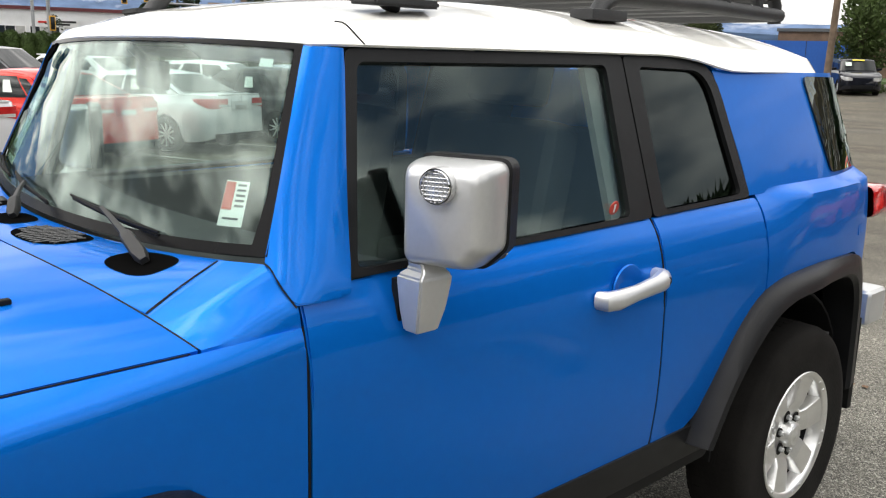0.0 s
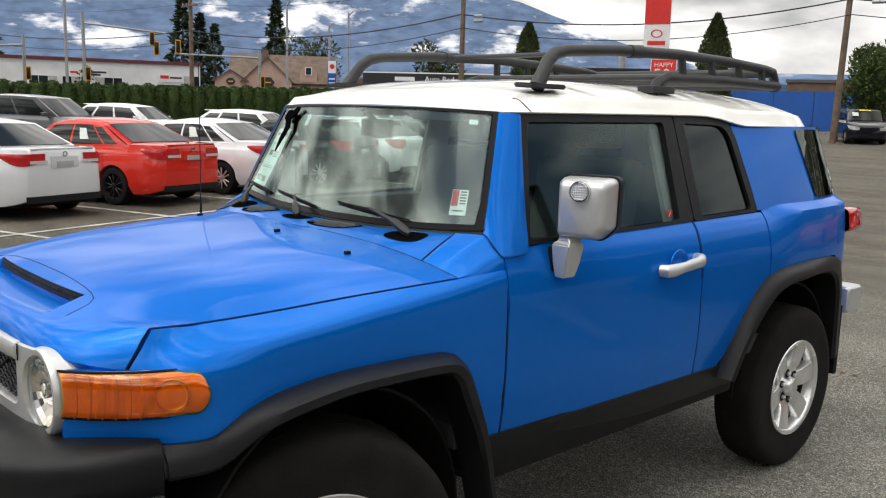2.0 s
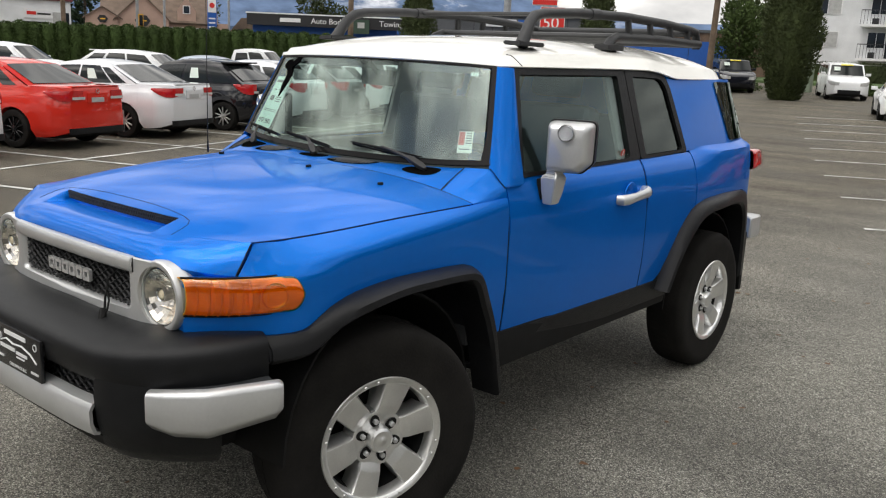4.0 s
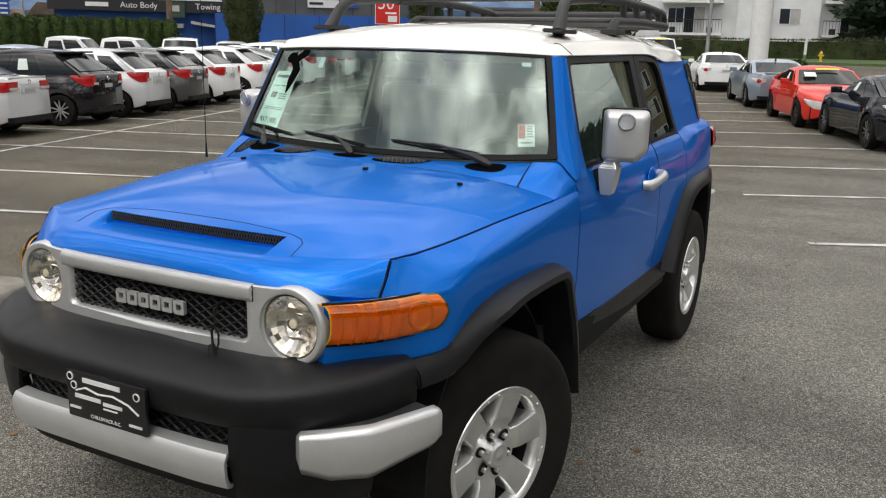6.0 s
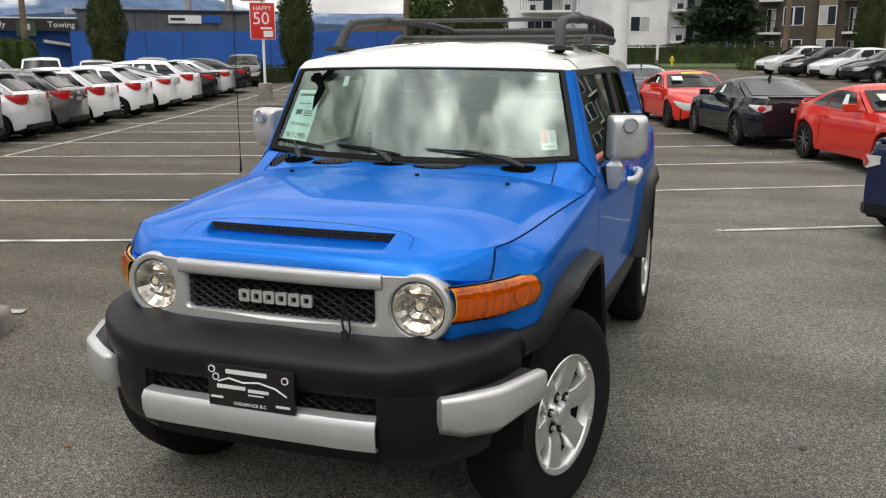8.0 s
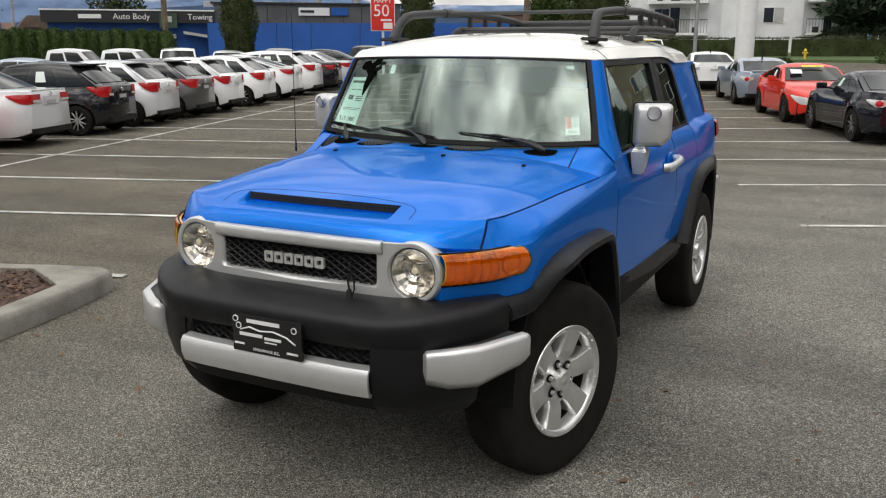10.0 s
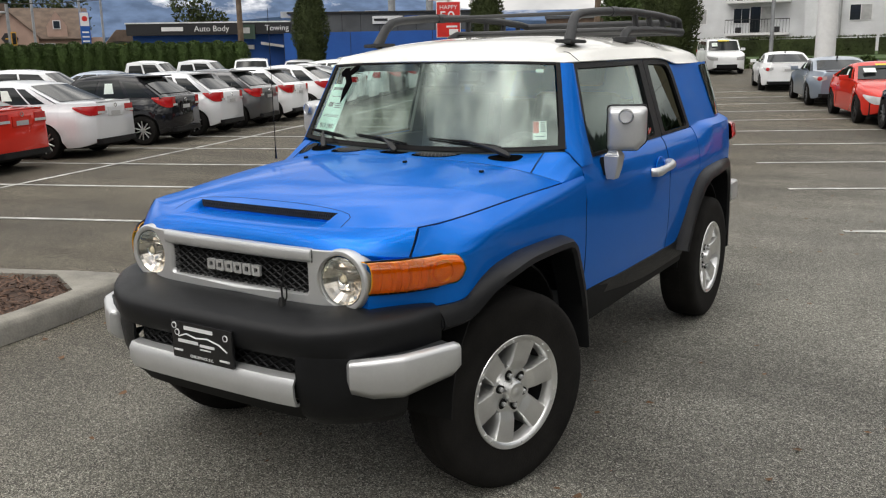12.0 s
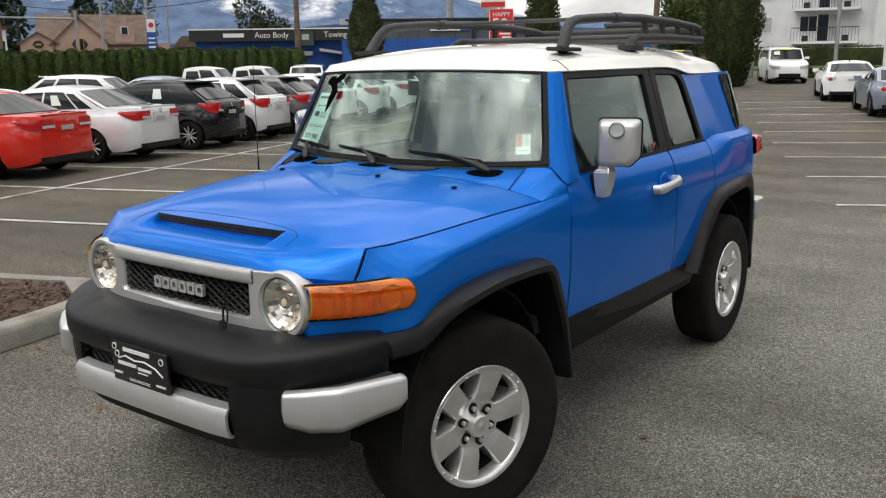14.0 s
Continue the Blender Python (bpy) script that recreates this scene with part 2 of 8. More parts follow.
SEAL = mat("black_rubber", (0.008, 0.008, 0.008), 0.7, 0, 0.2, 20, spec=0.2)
TYRE = mat("tyre_rubber", (0.014, 0.013, 0.012), 0.85, 0, 0.35, 7, 0.3, 120, spec=0.15)
SILVER = mat("silver_paint", (0.60, 0.605, 0.605), 0.34, 0.58, 0.06, 6, 0.08, 500, coat=0.3)
FRIT = mat("black_frit", (0.006, 0.006, 0.0065), 0.25, 0, 0.1, 8, spec=0.12)
# glossless black: shade in the cowl's hollows, and the ornament's own colour
PITCH = mat("flat_black", (0.004, 0.004, 0.004), 1.0, 0, 0.1, 8, spec=0.0)
ALLOY = mat("alloy", (0.80, 0.80, 0.79), 0.30, 0.85, 0.08, 9)
DARK_METAL = mat("dark_metal", (0.035, 0.034, 0.033), 0.6, 0.5, 0.3, 12)
CHROME = mat("chrome", (0.85, 0.85, 0.86), 0.06, 1.0, 0.0)
AMBER = glass_mat("amber_plastic", (0.99, 0.70, 0.07))
AMBER_INNER = mat("amber_lamp_inside", (0.99, 0.58, 0.06), 0.25, 0.35, 0.1, 20)
# darker copy of the lamp's amber, for the shade between its flutes
AMBER_SHADE = mat("amber_shade", (0.52, 0.20, 0.025), 0.3, 0.2, 0.1, 20)
RED_LENS = mat("red_lens", (0.50, 0.012, 0.014), 0.12, 0, 0.15, 9, coat=0.8)
CLEAR_LENS = glass_mat("clear_lens", (0.93, 0.94, 0.95))
GLASS = glass_mat("window_glass", (0.87, 0.935, 0.915))
TINTED = glass_mat("tinted_glass", (0.16, 0.17, 0.17))
DARK_INSIDE = mat("dark_interior", (0.05, 0.052, 0.055), 0.75, 0, 0.2, 10, 0.2, 200)
GREY_INSIDE = mat("grey_interior", (0.30, 0.30, 0.29), 0.8, 0, 0.15, 10, 0.2, 200)


# ---- mesh helpers ----
def smooth(ob, angle=38):
    ob.data.polygons.foreach_set("use_smooth", [True] * len(ob.data.polygons))
    ob.data.set_sharp_from_angle(angle=radians(angle))
    return ob


def obj(name, bm, material, angle=38):
    """Links a bmesh as one top-level mesh object."""
    me = bpy.data.meshes.new(name)
    bm.normal_update()
    bm.to_mesh(me)
    bm.free()
    ob = new(name, me)
    for m in material if isinstance(material, (list, tuple)) else (material,):
        me.materials.append(m)
    return smooth(ob, angle)


def part(name, bm, material, parent, label="", angle=38):
    ob = obj(name, bm, material, angle)
    ob.parent = parent
    return tagged(ob, label)


def thing(name, label, category, m=None, group="", kind=""):
    """An Empty at the thing's base, which parents its parts."""
    ob = new(name)
    ob.empty_display_size = 0.2
    if m is not None:
        ob.matrix_world = m
    return tagged(ob, label, category, group, kind)


def box(x0, x1, y0, y1, z0, z1, bevel=0.0, seg=2, bm=None):
    own = bmesh.new()
    bmesh.ops.create_cube(own, size=1.0)
    for v in own.verts:
        v.co = Vector(((x0 + x1) / 2 + v.co.x * (x1 - x0), (y0 + y1) / 2 + v.co.y * (y1 - y0), (z0 + z1) / 2 + v.co.z * (z1 - z0)))
    if bevel:
        bmesh.ops.bevel(own, geom=own.edges[:], offset=bevel, segments=seg, affect="EDGES", profile=0.7)
    return join(bm, own)


def join(bm, other):
    """Adds one bmesh to another, and returns the sum."""
    if bm is None:
        return other
    me = bpy.data.meshes.new("joint")
    other.to_mesh(me)
    other.free()
    bm.from_mesh(me)
    bpy.data.meshes.remove(me)
    return bm


def moved(bm, m):
    bmesh.ops.transform(bm, matrix=m, verts=bm.verts)
    return bm


def grid(points, closed_u=False, closed_v=False, bm=None, flip=False):
    """A sheet through rows of points."""
    bm = bm or bmesh.new()
    vs = [[bm.verts.new(p) for p in row] for row in points]
    nu, nv = len(vs), len(vs[0])
    for i in range(nu if closed_u else nu - 1):
        for j in range(nv if closed_v else nv - 1):
            q = [vs[i][j], vs[(i + 1) % nu][j], vs[(i + 1) % nu][(j + 1) % nv], vs[i][(j + 1) % nv]]
            try:
                bm.faces.new(q[::-1] if flip else q)
            except ValueError:
                pass
    return bm


def thick(bm, depth, bevel=0.0, seg=2):
    """Gives a sheet thickness to the back of its faces, and rounds its rim."""
    bm.normal_update()
    rim = [e for e in bm.edges if e.is_boundary]
    back = {v: bm.verts.new(v.co - v.normal * depth) for v in bm.verts[:]}
    for face in bm.faces[:]:
        bm.faces.new([back[v] for v in reversed(face.verts)])
    for e in rim:
        loop = e.link_loops[0]
        a, b = loop.vert, loop.link_loop_next.vert
        bm.faces.new([b, a, back[a], back[b]])
    if bevel:
        bmesh.ops.bevel(bm, geom=[e for e in rim if e.is_valid], offset=bevel, segments=seg, affect="EDGES", clamp_overlap=True)
    return bm


def revolve(profile, n=32, axis="x", bm=None):
    """Turns a profile of (along, radius) round an axis."""
    rows = []
    for k in range(n):
        a = 2 * math.pi * k / n
        rows.append([(p, r * math.cos(a), r * math.sin(a)) if axis == "x" else (r * math.cos(a), r * math.sin(a), p) if axis == "z"
                     else (r * math.sin(a), p, r * math.cos(a)) for p, r in profile])
    return grid(rows, closed_u=True, bm=bm, flip=True)


def tube(path, r, n=8, bm=None, caps=True, flat=1.0):
    """A round bar along a path; r may be a list."""
    bm = bm or bmesh.new()
    path = [Vector(p) for p in path]
    rings = []
    side = None
    for i, p in enumerate(path):
        d = (path[min(i + 1, len(path) - 1)] - path[max(i - 1, 0)]).normalized()
        if side is None:
            side = d.cross(Vector((0, 0, 1)))
            side = (side if side.length > 1e-3 else Vector((1, 0, 0))).normalized()
        side = (side - d * side.dot(d)).normalized()
        up = side.cross(d)
        rr = r[i] if isinstance(r, (list, tuple)) else r
        rings.append([bm.verts.new(p + side * (rr * math.cos(2 * math.pi * k / n)) + up * (rr * flat * math.sin(2 * math.pi * k / n))) for k in range(n)])
    for a, b in zip(rings, rings[1:]):
        for k in range(n):
            bm.faces.new([a[k], a[(k + 1) % n], b[(k + 1) % n], b[k]])
    if caps:
        bm.faces.new(rings[0][::-1])
        bm.faces.new(rings[-1])
    return bm


def prism(outline, y0, y1, plane="xz", bevel=0.0, bm=None):
    """A flat outline given depth along the third axis."""
    own = bmesh.new()

    def at(a, b, d):
        return (a, d, b) if plane == "xz" else (d, a, b) if plane == "yz" else (a, b, d)

    f0 = [own.verts.new(at(a, b, y0)) for a, b in outline]
    f1 = [own.verts.new(at(a, b, y1)) for a, b in outline]
    own.faces.new(f0)
    own.faces.new(f1[::-1])
    for i in range(len(outline)):
        j = (i + 1) % len(outline)
        own.faces.new([f0[j], f0[i], f1[i], f1[j]])
    bmesh.ops.recalc_face_normals(own, faces=own.faces)
    if bevel:
        bmesh.ops.bevel(own, geom=own.edges[:], offset=bevel, segments=2, affect="EDGES", clamp_overlap=True)
    return join(bm, own)


def spline(knots, t):
    """A smooth curve through knots of (t, value, ...), monotone between them."""
    ts = [k[0] for k in knots]
    if t <= ts[0]:
        return knots[0][1:] if len(knots[0]) > 2 else knots[0][1]
    if t >= ts[-1]:
        return knots[-1][1:] if len(knots[0]) > 2 else knots[-1][1]
    i = max(k for k in range(len(ts) - 1) if ts[k] <= t)
    h = ts[i + 1] - ts[i]
    s = (t - ts[i]) / h
    out = []
    for c in range(1, len(knots[0])):
        v = [k[c] for k in knots]
        d = [(v[k + 1] - v[k]) / (ts[k + 1] - ts[k]) for k in range(len(ts) - 1)]

        def slope(k):
            if k == 0 or k == len(ts) - 1:
                return d[0] if k == 0 else d[-1]
            return 0.0 if d[k - 1] * d[k] <= 0 else 2 * d[k - 1] * d[k] / (d[k - 1] + d[k])

        a, b = slope(i), slope(i + 1)
        out.append(v[i] * (2 * s**3 - 3 * s**2 + 1) + a * h * (s**3 - 2 * s**2 + s) + v[i + 1] * (3 * s**2 - 2 * s**3) + b * h * (s**3 - s**2))
    return tuple(out) if len(out) > 1 else out[0]


def lerp(a, b, t):
    return a + (b - a) * t


def steps(a, b, n):
    return [a + (b - a) * i / n for i in range(n + 1)]


def letters(name, text, size, m, material, parent, depth=0.004, align="CENTER"):
    """Writing in the built-in font, as a mesh."""
    cu = bpy.data.curves.new(name, "FONT")
    cu.body, cu.size, cu.extrude, cu.align_x, cu.align_y = text, size, depth, align, "CENTER"
    cu.resolution_u = 3
    tmp = bpy.data.objects.new(name, cu)
    scene.collection.objects.link(tmp)
    bpy.context.view_layer.update()
    me = bpy.data.meshes.new_from_object(tmp)
    bpy.data.objects.remove(tmp)
    ob = new(name, me)
    me.materials.clear()
    me.materials.append(material)
    ob.parent = parent
    ob.matrix_basis = m
    return ob


def ground_z(x, y):
    """The lot falls a little to the row of cars, and rises gently towards the far street."""
    s = (y - 20) / 4.0
    n = -2.6 - (x * 0.9386 + y * 0.345)
    dip = 0.013 * min(max(n, 0.0), 13.4) * min(1.0, max(0.0, 1 - (n - 13.4) / 8))
    return 0.028 * 4.0 * (math.log1p(math.exp(min(s, 12))) if s < 12 else 12) - dip * min(1.0, max(0.0, (60 - y) / 20))


def on_ground(x, y, heading=0.0):
    """The pose of a thing that stands on the ground; heading in degrees from +y to its left."""
    return pose(x, y, ground_z(x, y), 0, 0, heading)


# ---- ground, markings and kerbs ----
xs = sorted({*steps(-60, 60, 80), -2500, -900, -300, -120, 120, 300, 900, 2500})
ys = sorted({*steps(-30, 90, 60), -2500, -600, -150, -60, 120, 200, 400, 1000, 2500})
tagged(obj("ground", grid([[(x, y, ground_z(x, y)) for y in ys] for x in xs], flip=True), ASPHALT, 80), "grey worn asphalt parking lot", "ground", kind="structure")
if bpy.data.objects["ground"].data.polygons[0].normal.z < 0:
    bpy.data.objects["ground"].data.flip_normals()

ROW_U, ROW_N = Vector((-0.345, 0.9386)), Vector((0.9386, 0.345))


def stripe(a, b, width=0.085):
    """A painted line on the asphalt, a thin slab that follows the ground."""
    a, b = Vector(a), Vector(b)
    d = (b - a).normalized()
    side = Vector((-d.y, d.x)) * width / 2
    n = max(2, int((b - a).length / 2))
    rows = []
    for i in range(n + 1):
        p = a.lerp(b, i / n)
        rows.append([(q.x, q.y, ground_z(q.x, q.y) + 0.006) for q in (p - side, p + side)])
    bm = thick(grid(rows, flip=True), 0.004)
    bmesh.ops.recalc_face_normals(bm, faces=bm.faces)
    return tagged(obj("stall_line", bm, LINE_PAINT), "faded white stall line painted on asphalt", "marking", "stall lines", "structure")


for k in range(-2, 13):
    s = 4.86 + 2.42 * k
    stripe(ROW_U * (0.25 + 1.0885 * s) + ROW_N * -14.27, ROW_U * s + ROW_N * -2.6)
stripe((-8.43, -0.64), (-10.18, 5.07))
stripe((-10.18, 5.07), (-14.18, 18.06))
stripe((-14.18, 18.06), (-19.86, 36.49))
R_D = Vector((0.891, 0.454))
for x, y in ((2.3, 3.4), (1.24, 6.0), (0.24, 8.5), (-0.72, 10.95), (-1.7, 13.4), (-2.6, 15.8), (-3.5, 18.3), (-4.4, 20.7), (-5.3, 23.1), (-6.2, 25.5), (-7.1, 28.0)):
    if y > 4:
        stripe((x, y), Vector((x, y)) + R_D * 5.4)

ISLAND = [Vector(p) for p in ((-2.68, -4.0), (-2.70, -1.6), (-2.74, -0.4), (-2.80, 0.1), (-2.88, 0.5), (-2.98, 0.85), (-3.05, 1.05), (-3.12, 1.14), (-3.22, 1.16), (-3.6, 1.07), (-4.1, 0.90), (-5.2, 0.55), (-6.8, 0.1), (-8.2, -0.4), (-8.4, -4.0))]
BED = [Vector(p) for p in ((-2.90, -3.8), (-2.90, -1.6), (-2.945, -0.35), (-3.0, 0.1), (-3.08, 0.46), (-3.13, 0.64), (-3.25, 0.695), (-3.40, 0.762), (-3.55, 0.83), (-3.68, 0.887), (-4.12, 0.71), (-5.15, 0.36), (-6.75, -0.08), (-8.05, -0.55), (-8.2, -3.8))]


def in_bed(x, y):
    """Whether a place lies on the planted bed inside the kerb."""
    inside = False
    for a, b in zip(BED, BED[1:] + BED[:1]):
        if (a.y > y) != (b.y > y) and x < a.x + (y - a.y) * (b.x - a.x) / (b.y - a.y):
            inside = not inside
    return inside


rows = []
for d, back, z in ((0.0, 0, 0.0), (0.012, 0, 0.10), (0.03, 0, 0.132), (0.05, 0, 0.142), (0.03, 1, 0.146), (0.006, 1, 0.138), (0.0, 1, 0.06)):
    row = []
    for o, i in zip(ISLAND, BED):
        p = (i + (o - i).normalized() * d) if back else (o + (i - o).normalized() * d)
        row.append((p.x, p.y, z + 0.002 + ground_z(p.x, p.y)))
    rows.append(row)
bm = grid(rows, closed_v=True)
bmesh.ops.recalc_face_normals(bm, faces=bm.faces)
tagged(obj("kerb", bm, CONCRETE), "worn grey concrete kerb round a planting island", "kerb", kind="structure")
bm = bmesh.new()
top = [bm.verts.new((p.x, p.y, 0.105 + ground_z(p.x, p.y))) for p in BED]
bm.faces.new(top)
bmesh.ops.triangulate(bm, faces=bm.faces)
bmesh.ops.subdivide_edges(bm, edges=bm.edges, cuts=6, use_grid_fill=True)
for v in bm.verts:
    v.co.z += 0.03 * noise.noise(v.co * 3.0)
bmesh.ops.recalc_face_normals(bm, faces=bm.faces)
tagged(obj("mulch_bed", bm, MULCH), "dark bark mulch in a kerbed island", "ground", kind="structure")
rng = random.Random(5)
verts, faces = [], []
for _ in range(5000):
    x, y = rng.uniform(-5.4, -2.95), rng.uniform(-1.2, 1.05)
    if not in_bed(x, y):
        continue
    c = Vector((x, y, ground_z(x, y) + 0.125 + rng.uniform(-0.015, 0.02)))
    m = Euler((rng.uniform(-0.6, 0.6), rng.uniform(-0.6, 0.6), rng.uniform(0, 6.3))).to_matrix()
    a, b = rng.uniform(0.008, 0.03), rng.uniform(0.004, 0.011)
    k = len(verts)
    verts += [tuple(c + m @ Vector(q)) for q in ((-a, -b, 0), (a, -b * 0.7, 0), (a * 0.9, b, 0.004), (-a, b, 0.003))]
    faces.append((k, k + 1, k + 2, k + 3))
me = bpy.data.meshes.new("bark_chips")
me.from_pydata(verts, [], faces)
me.materials.append(mat("bark_chip", (0.13, 0.075, 0.05), 0.9, 0, 0.6, 12, 0.5, 60))
tagged(new("bark_chips", me), "loose brown bark chips on the bed", "mulch", kind="stuff")
tagged(obj("wheel_stop", moved(box(-0.09, 0.09, -0.9, 0.9, 0.0, 0.13, 0.035, 3), pose(3.35, 3.75, 0, 0, 0, -64)), CONCRETE), "low concrete wheel stop on asphalt", "wheel stop")
verts, faces = [], []
for _ in range(240):
    x, y = rng.uniform(-3, 5), rng.uniform(-2, 9)
    a = rng.uniform(0, 6.3)
    s = rng.uniform(0.012, 0.032)
    k = len(verts)
    for j in range(5):
        b = a + j * 2 * math.pi / 5
        r = s * (1.0 if j % 2 else 0.6)
        verts.append((x + r * math.cos(b), y + r * math.sin(b), ground_z(x, y) + 0.004 + rng.uniform(0.001, 0.010)))
    faces.append(tuple(range(k, k + 5)))
me = bpy.data.meshes.new("fallen_leaves")
me.from_pydata(verts, [], faces)
me.materials.append(mat("dead_leaf", (0.16, 0.085, 0.04), 0.8, 0, 0.5, 4))
tagged(new("fallen_leaves", me), "few small dead leaves on the asphalt", "leaves", kind="stuff")


# ---- mountains ----
def mountain_mat(name, base, cloud):
    m = bpy.data.materials.new(name)
    m.use_nodes = True
    nodes, links = m.node_tree.nodes, m.node_tree.links
    b = nodes["Principled BSDF"]
    b.inputs["Roughness"].default_value, b.inputs["Specular IOR Level"].default_value = 1.0, 0.0
    co, mp, n1, n2 = nodes.new("ShaderNodeTexCoord"), nodes.new("ShaderNodeMapping"), nodes.new("ShaderNodeTexNoise"), nodes.new("ShaderNodeTexNoise")
    mp.inputs["Scale"].default_value = (1.0, 1.0, 2.4)
    n1.inputs["Scale"].default_value, n1.inputs["Detail"].default_value, n1.inputs["Roughness"].default_value = 0.0042, 8, 0.62
    n2.inputs["Scale"].default_value, n2.inputs["Detail"].default_value = 0.02, 6
    links.new(co.outputs["Object"], mp.inputs["Vector"])
    links.new(mp.outputs[0], n1.inputs["Vector"])
    links.new(mp.outputs[0], n2.inputs["Vector"])
    r1, r2, mx = nodes.new("ShaderNodeValToRGB"), nodes.new("ShaderNodeValToRGB"), nodes.new("ShaderNodeMix")
    r1.color_ramp.elements[0].position, r1.color_ramp.elements[1].position = 0.60 - cloud, 0.70 - cloud
    r2.color_ramp.elements[0].position, r2.color_ramp.elements[1].position = 0.35, 0.7
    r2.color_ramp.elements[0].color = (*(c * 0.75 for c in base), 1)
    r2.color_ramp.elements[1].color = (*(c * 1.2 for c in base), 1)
    mx.data_type = "RGBA"
    mx.inputs[7].default_value = (0.86, 0.87, 0.9, 1)
    sep, hi = nodes.new("ShaderNodeSeparateXYZ"), nodes.new("ShaderNodeMapRange")
    links.new(co.outputs["Object"], sep.inputs[0])
    links.new(sep.outputs["Z"], hi.inputs["Value"])
    hi.inputs["From Min"].default_value, hi.inputs["From Max"].default_value = 95.0, 150.0
    mul = nodes.new("ShaderNodeMath")
    mul.operation = "MULTIPLY"
    links.new(n1.outputs[0], r1.inputs[0])
    links.new(n2.outputs[0], r2.inputs[0])
    links.new(r1.outputs[0], mul.inputs[0])
    links.new(hi.outputs[0], mul.inputs[1])
    links.new(mul.outputs[0], mx.inputs[0])
    links.new(r2.outputs[0], mx.inputs[6])
    links.new(mx.outputs[2], b.inputs["Base Color"])
    return m


def ridge(name, knots, dist, material, rough, label):
    """A range of hills all round; knots of bearing in degrees and elevation."""
    rows = []
    for i in range(361):
        az = -180 + i
        h = dist * math.tan(radians(spline(knots, az)))
        a = radians(az)
        wob = noise.fractal(Vector((az * 0.09, dist * 0.01, 0)), 1.0, 2.0, 5) * rough * dist * 0.01
        row = []
        for t in (0.0, 0.25, 0.5, 0.75, 0.9, 1.0):
            d = dist + 400 * t + 40 * noise.noise(Vector((az * 0.2, t * 3, 1)))
            row.append((d * math.sin(a), d * math.cos(a), -5 + (h + wob) * (1 + 0.22 * t) * t))
        rows.append(row)
    bm = grid(rows)
    bmesh.ops.recalc_face_normals(bm, faces=bm.faces)
    return tagged(obj(name, bm, material, 60), label, "mountains", kind="structure")


# distance haze is put into the ranges' blue-grey base colours
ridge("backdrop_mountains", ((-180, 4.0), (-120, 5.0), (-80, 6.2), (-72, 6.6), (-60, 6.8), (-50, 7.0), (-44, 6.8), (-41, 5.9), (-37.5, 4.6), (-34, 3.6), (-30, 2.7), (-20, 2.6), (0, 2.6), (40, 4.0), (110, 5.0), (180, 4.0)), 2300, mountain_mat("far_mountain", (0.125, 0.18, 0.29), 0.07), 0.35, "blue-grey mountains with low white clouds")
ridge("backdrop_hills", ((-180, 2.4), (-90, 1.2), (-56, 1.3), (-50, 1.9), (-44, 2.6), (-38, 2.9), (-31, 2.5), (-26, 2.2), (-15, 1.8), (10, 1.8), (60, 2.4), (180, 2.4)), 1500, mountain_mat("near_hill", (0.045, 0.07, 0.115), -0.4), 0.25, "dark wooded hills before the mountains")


# ---- foliage ----
def leaf_mat(name, color):
    m = mat(name, color, 0.75, 0, 0.45, 1.3, spec=0.25)
    return m


CEDAR = leaf_mat("cedar_foliage", (0.060, 0.098, 0.026))
DARK_FIR = leaf_mat("fir_foliage", (0.026, 0.046, 0.022))
LEAFY = leaf_mat("broadleaf_foliage", (0.055, 0.085, 0.022))
COLUMN = leaf_mat("columnar_foliage", (0.050, 0.066, 0.022))
BARK = mat("bark", (0.10, 0.075, 0.055), 0.9, 0, 0.4, 6, 0.8, 30)


def leaves(name, count, place, size, material, seed, parent=None, flat=0.0):
    """A crown of many small leaf clumps; place(rng) gives a point and a way outwards."""
    rng = random.Random(seed)
    verts, faces = [], []
    for _ in range(count):
        c, out = place(rng)
        way = (out + Vector((rng.uniform(-0.7, 0.7), rng.uniform(-0.7, 0.7), rng.uniform(-0.2, 0.9)))).normalized()
        side = way.cross(Vector((rng.uniform(-1, 1), rng.uniform(-1, 1), rng.uniform(-1, 1)))).normalized()
        s = size * rng.uniform(0.55, 1.4)
        k = len(verts)
        verts += [tuple(c - side * s * 0.35), tuple(c + way * s * 0.5 + side * s * 0.1), tuple(c + side * s * 0.35), tuple(c + way * s)]
        faces.append((k, k + 2, k + 3, k + 1)) if rng.random() < 0.5 else faces.append((k, k + 2, k + 3))
    me = bpy.data.meshes.new(name)
    me.from_pydata(verts, [], faces)
    me.materials.append(material)
    ob = new(name, me)
    if parent:
        ob.parent = parent
    return ob


def blob_place(profile, h, seed):
    """Points near the skin of an upright crown; profile gives its radius at a share of the height."""
    def place(rng):
        t = rng.random()
        r = profile(t) * (1 + 0.25 * noise.noise(Vector((t * 5 + seed, 0, 0))))
        a = rng.uniform(0, 2 * math.pi)
        r *= 1 + 0.22 * noise.noise(Vector((math.cos(a) * 1.6 + seed, math.sin(a) * 1.6, t * 6)))
        k = rng.uniform(0.72, 1.0)
        return Vector((r * k * math.cos(a), r * k * math.sin(a), h * t)), Vector((math.cos(a), math.sin(a), 0.5))
    return place


def core(profile, h, n=10, squeeze=0.78):
    rows = [[(squeeze * profile(t) * math.cos(2 * math.pi * k / n), squeeze * profile(t) * math.sin(2 * math.pi * k / n), h * t) for k in range(n)] for t in steps(0.0, 0.97, 8)]
    bm = grid(rows, closed_v=True)
    bmesh.ops.recalc_face_normals(bm, faces=bm.faces)
    return bm


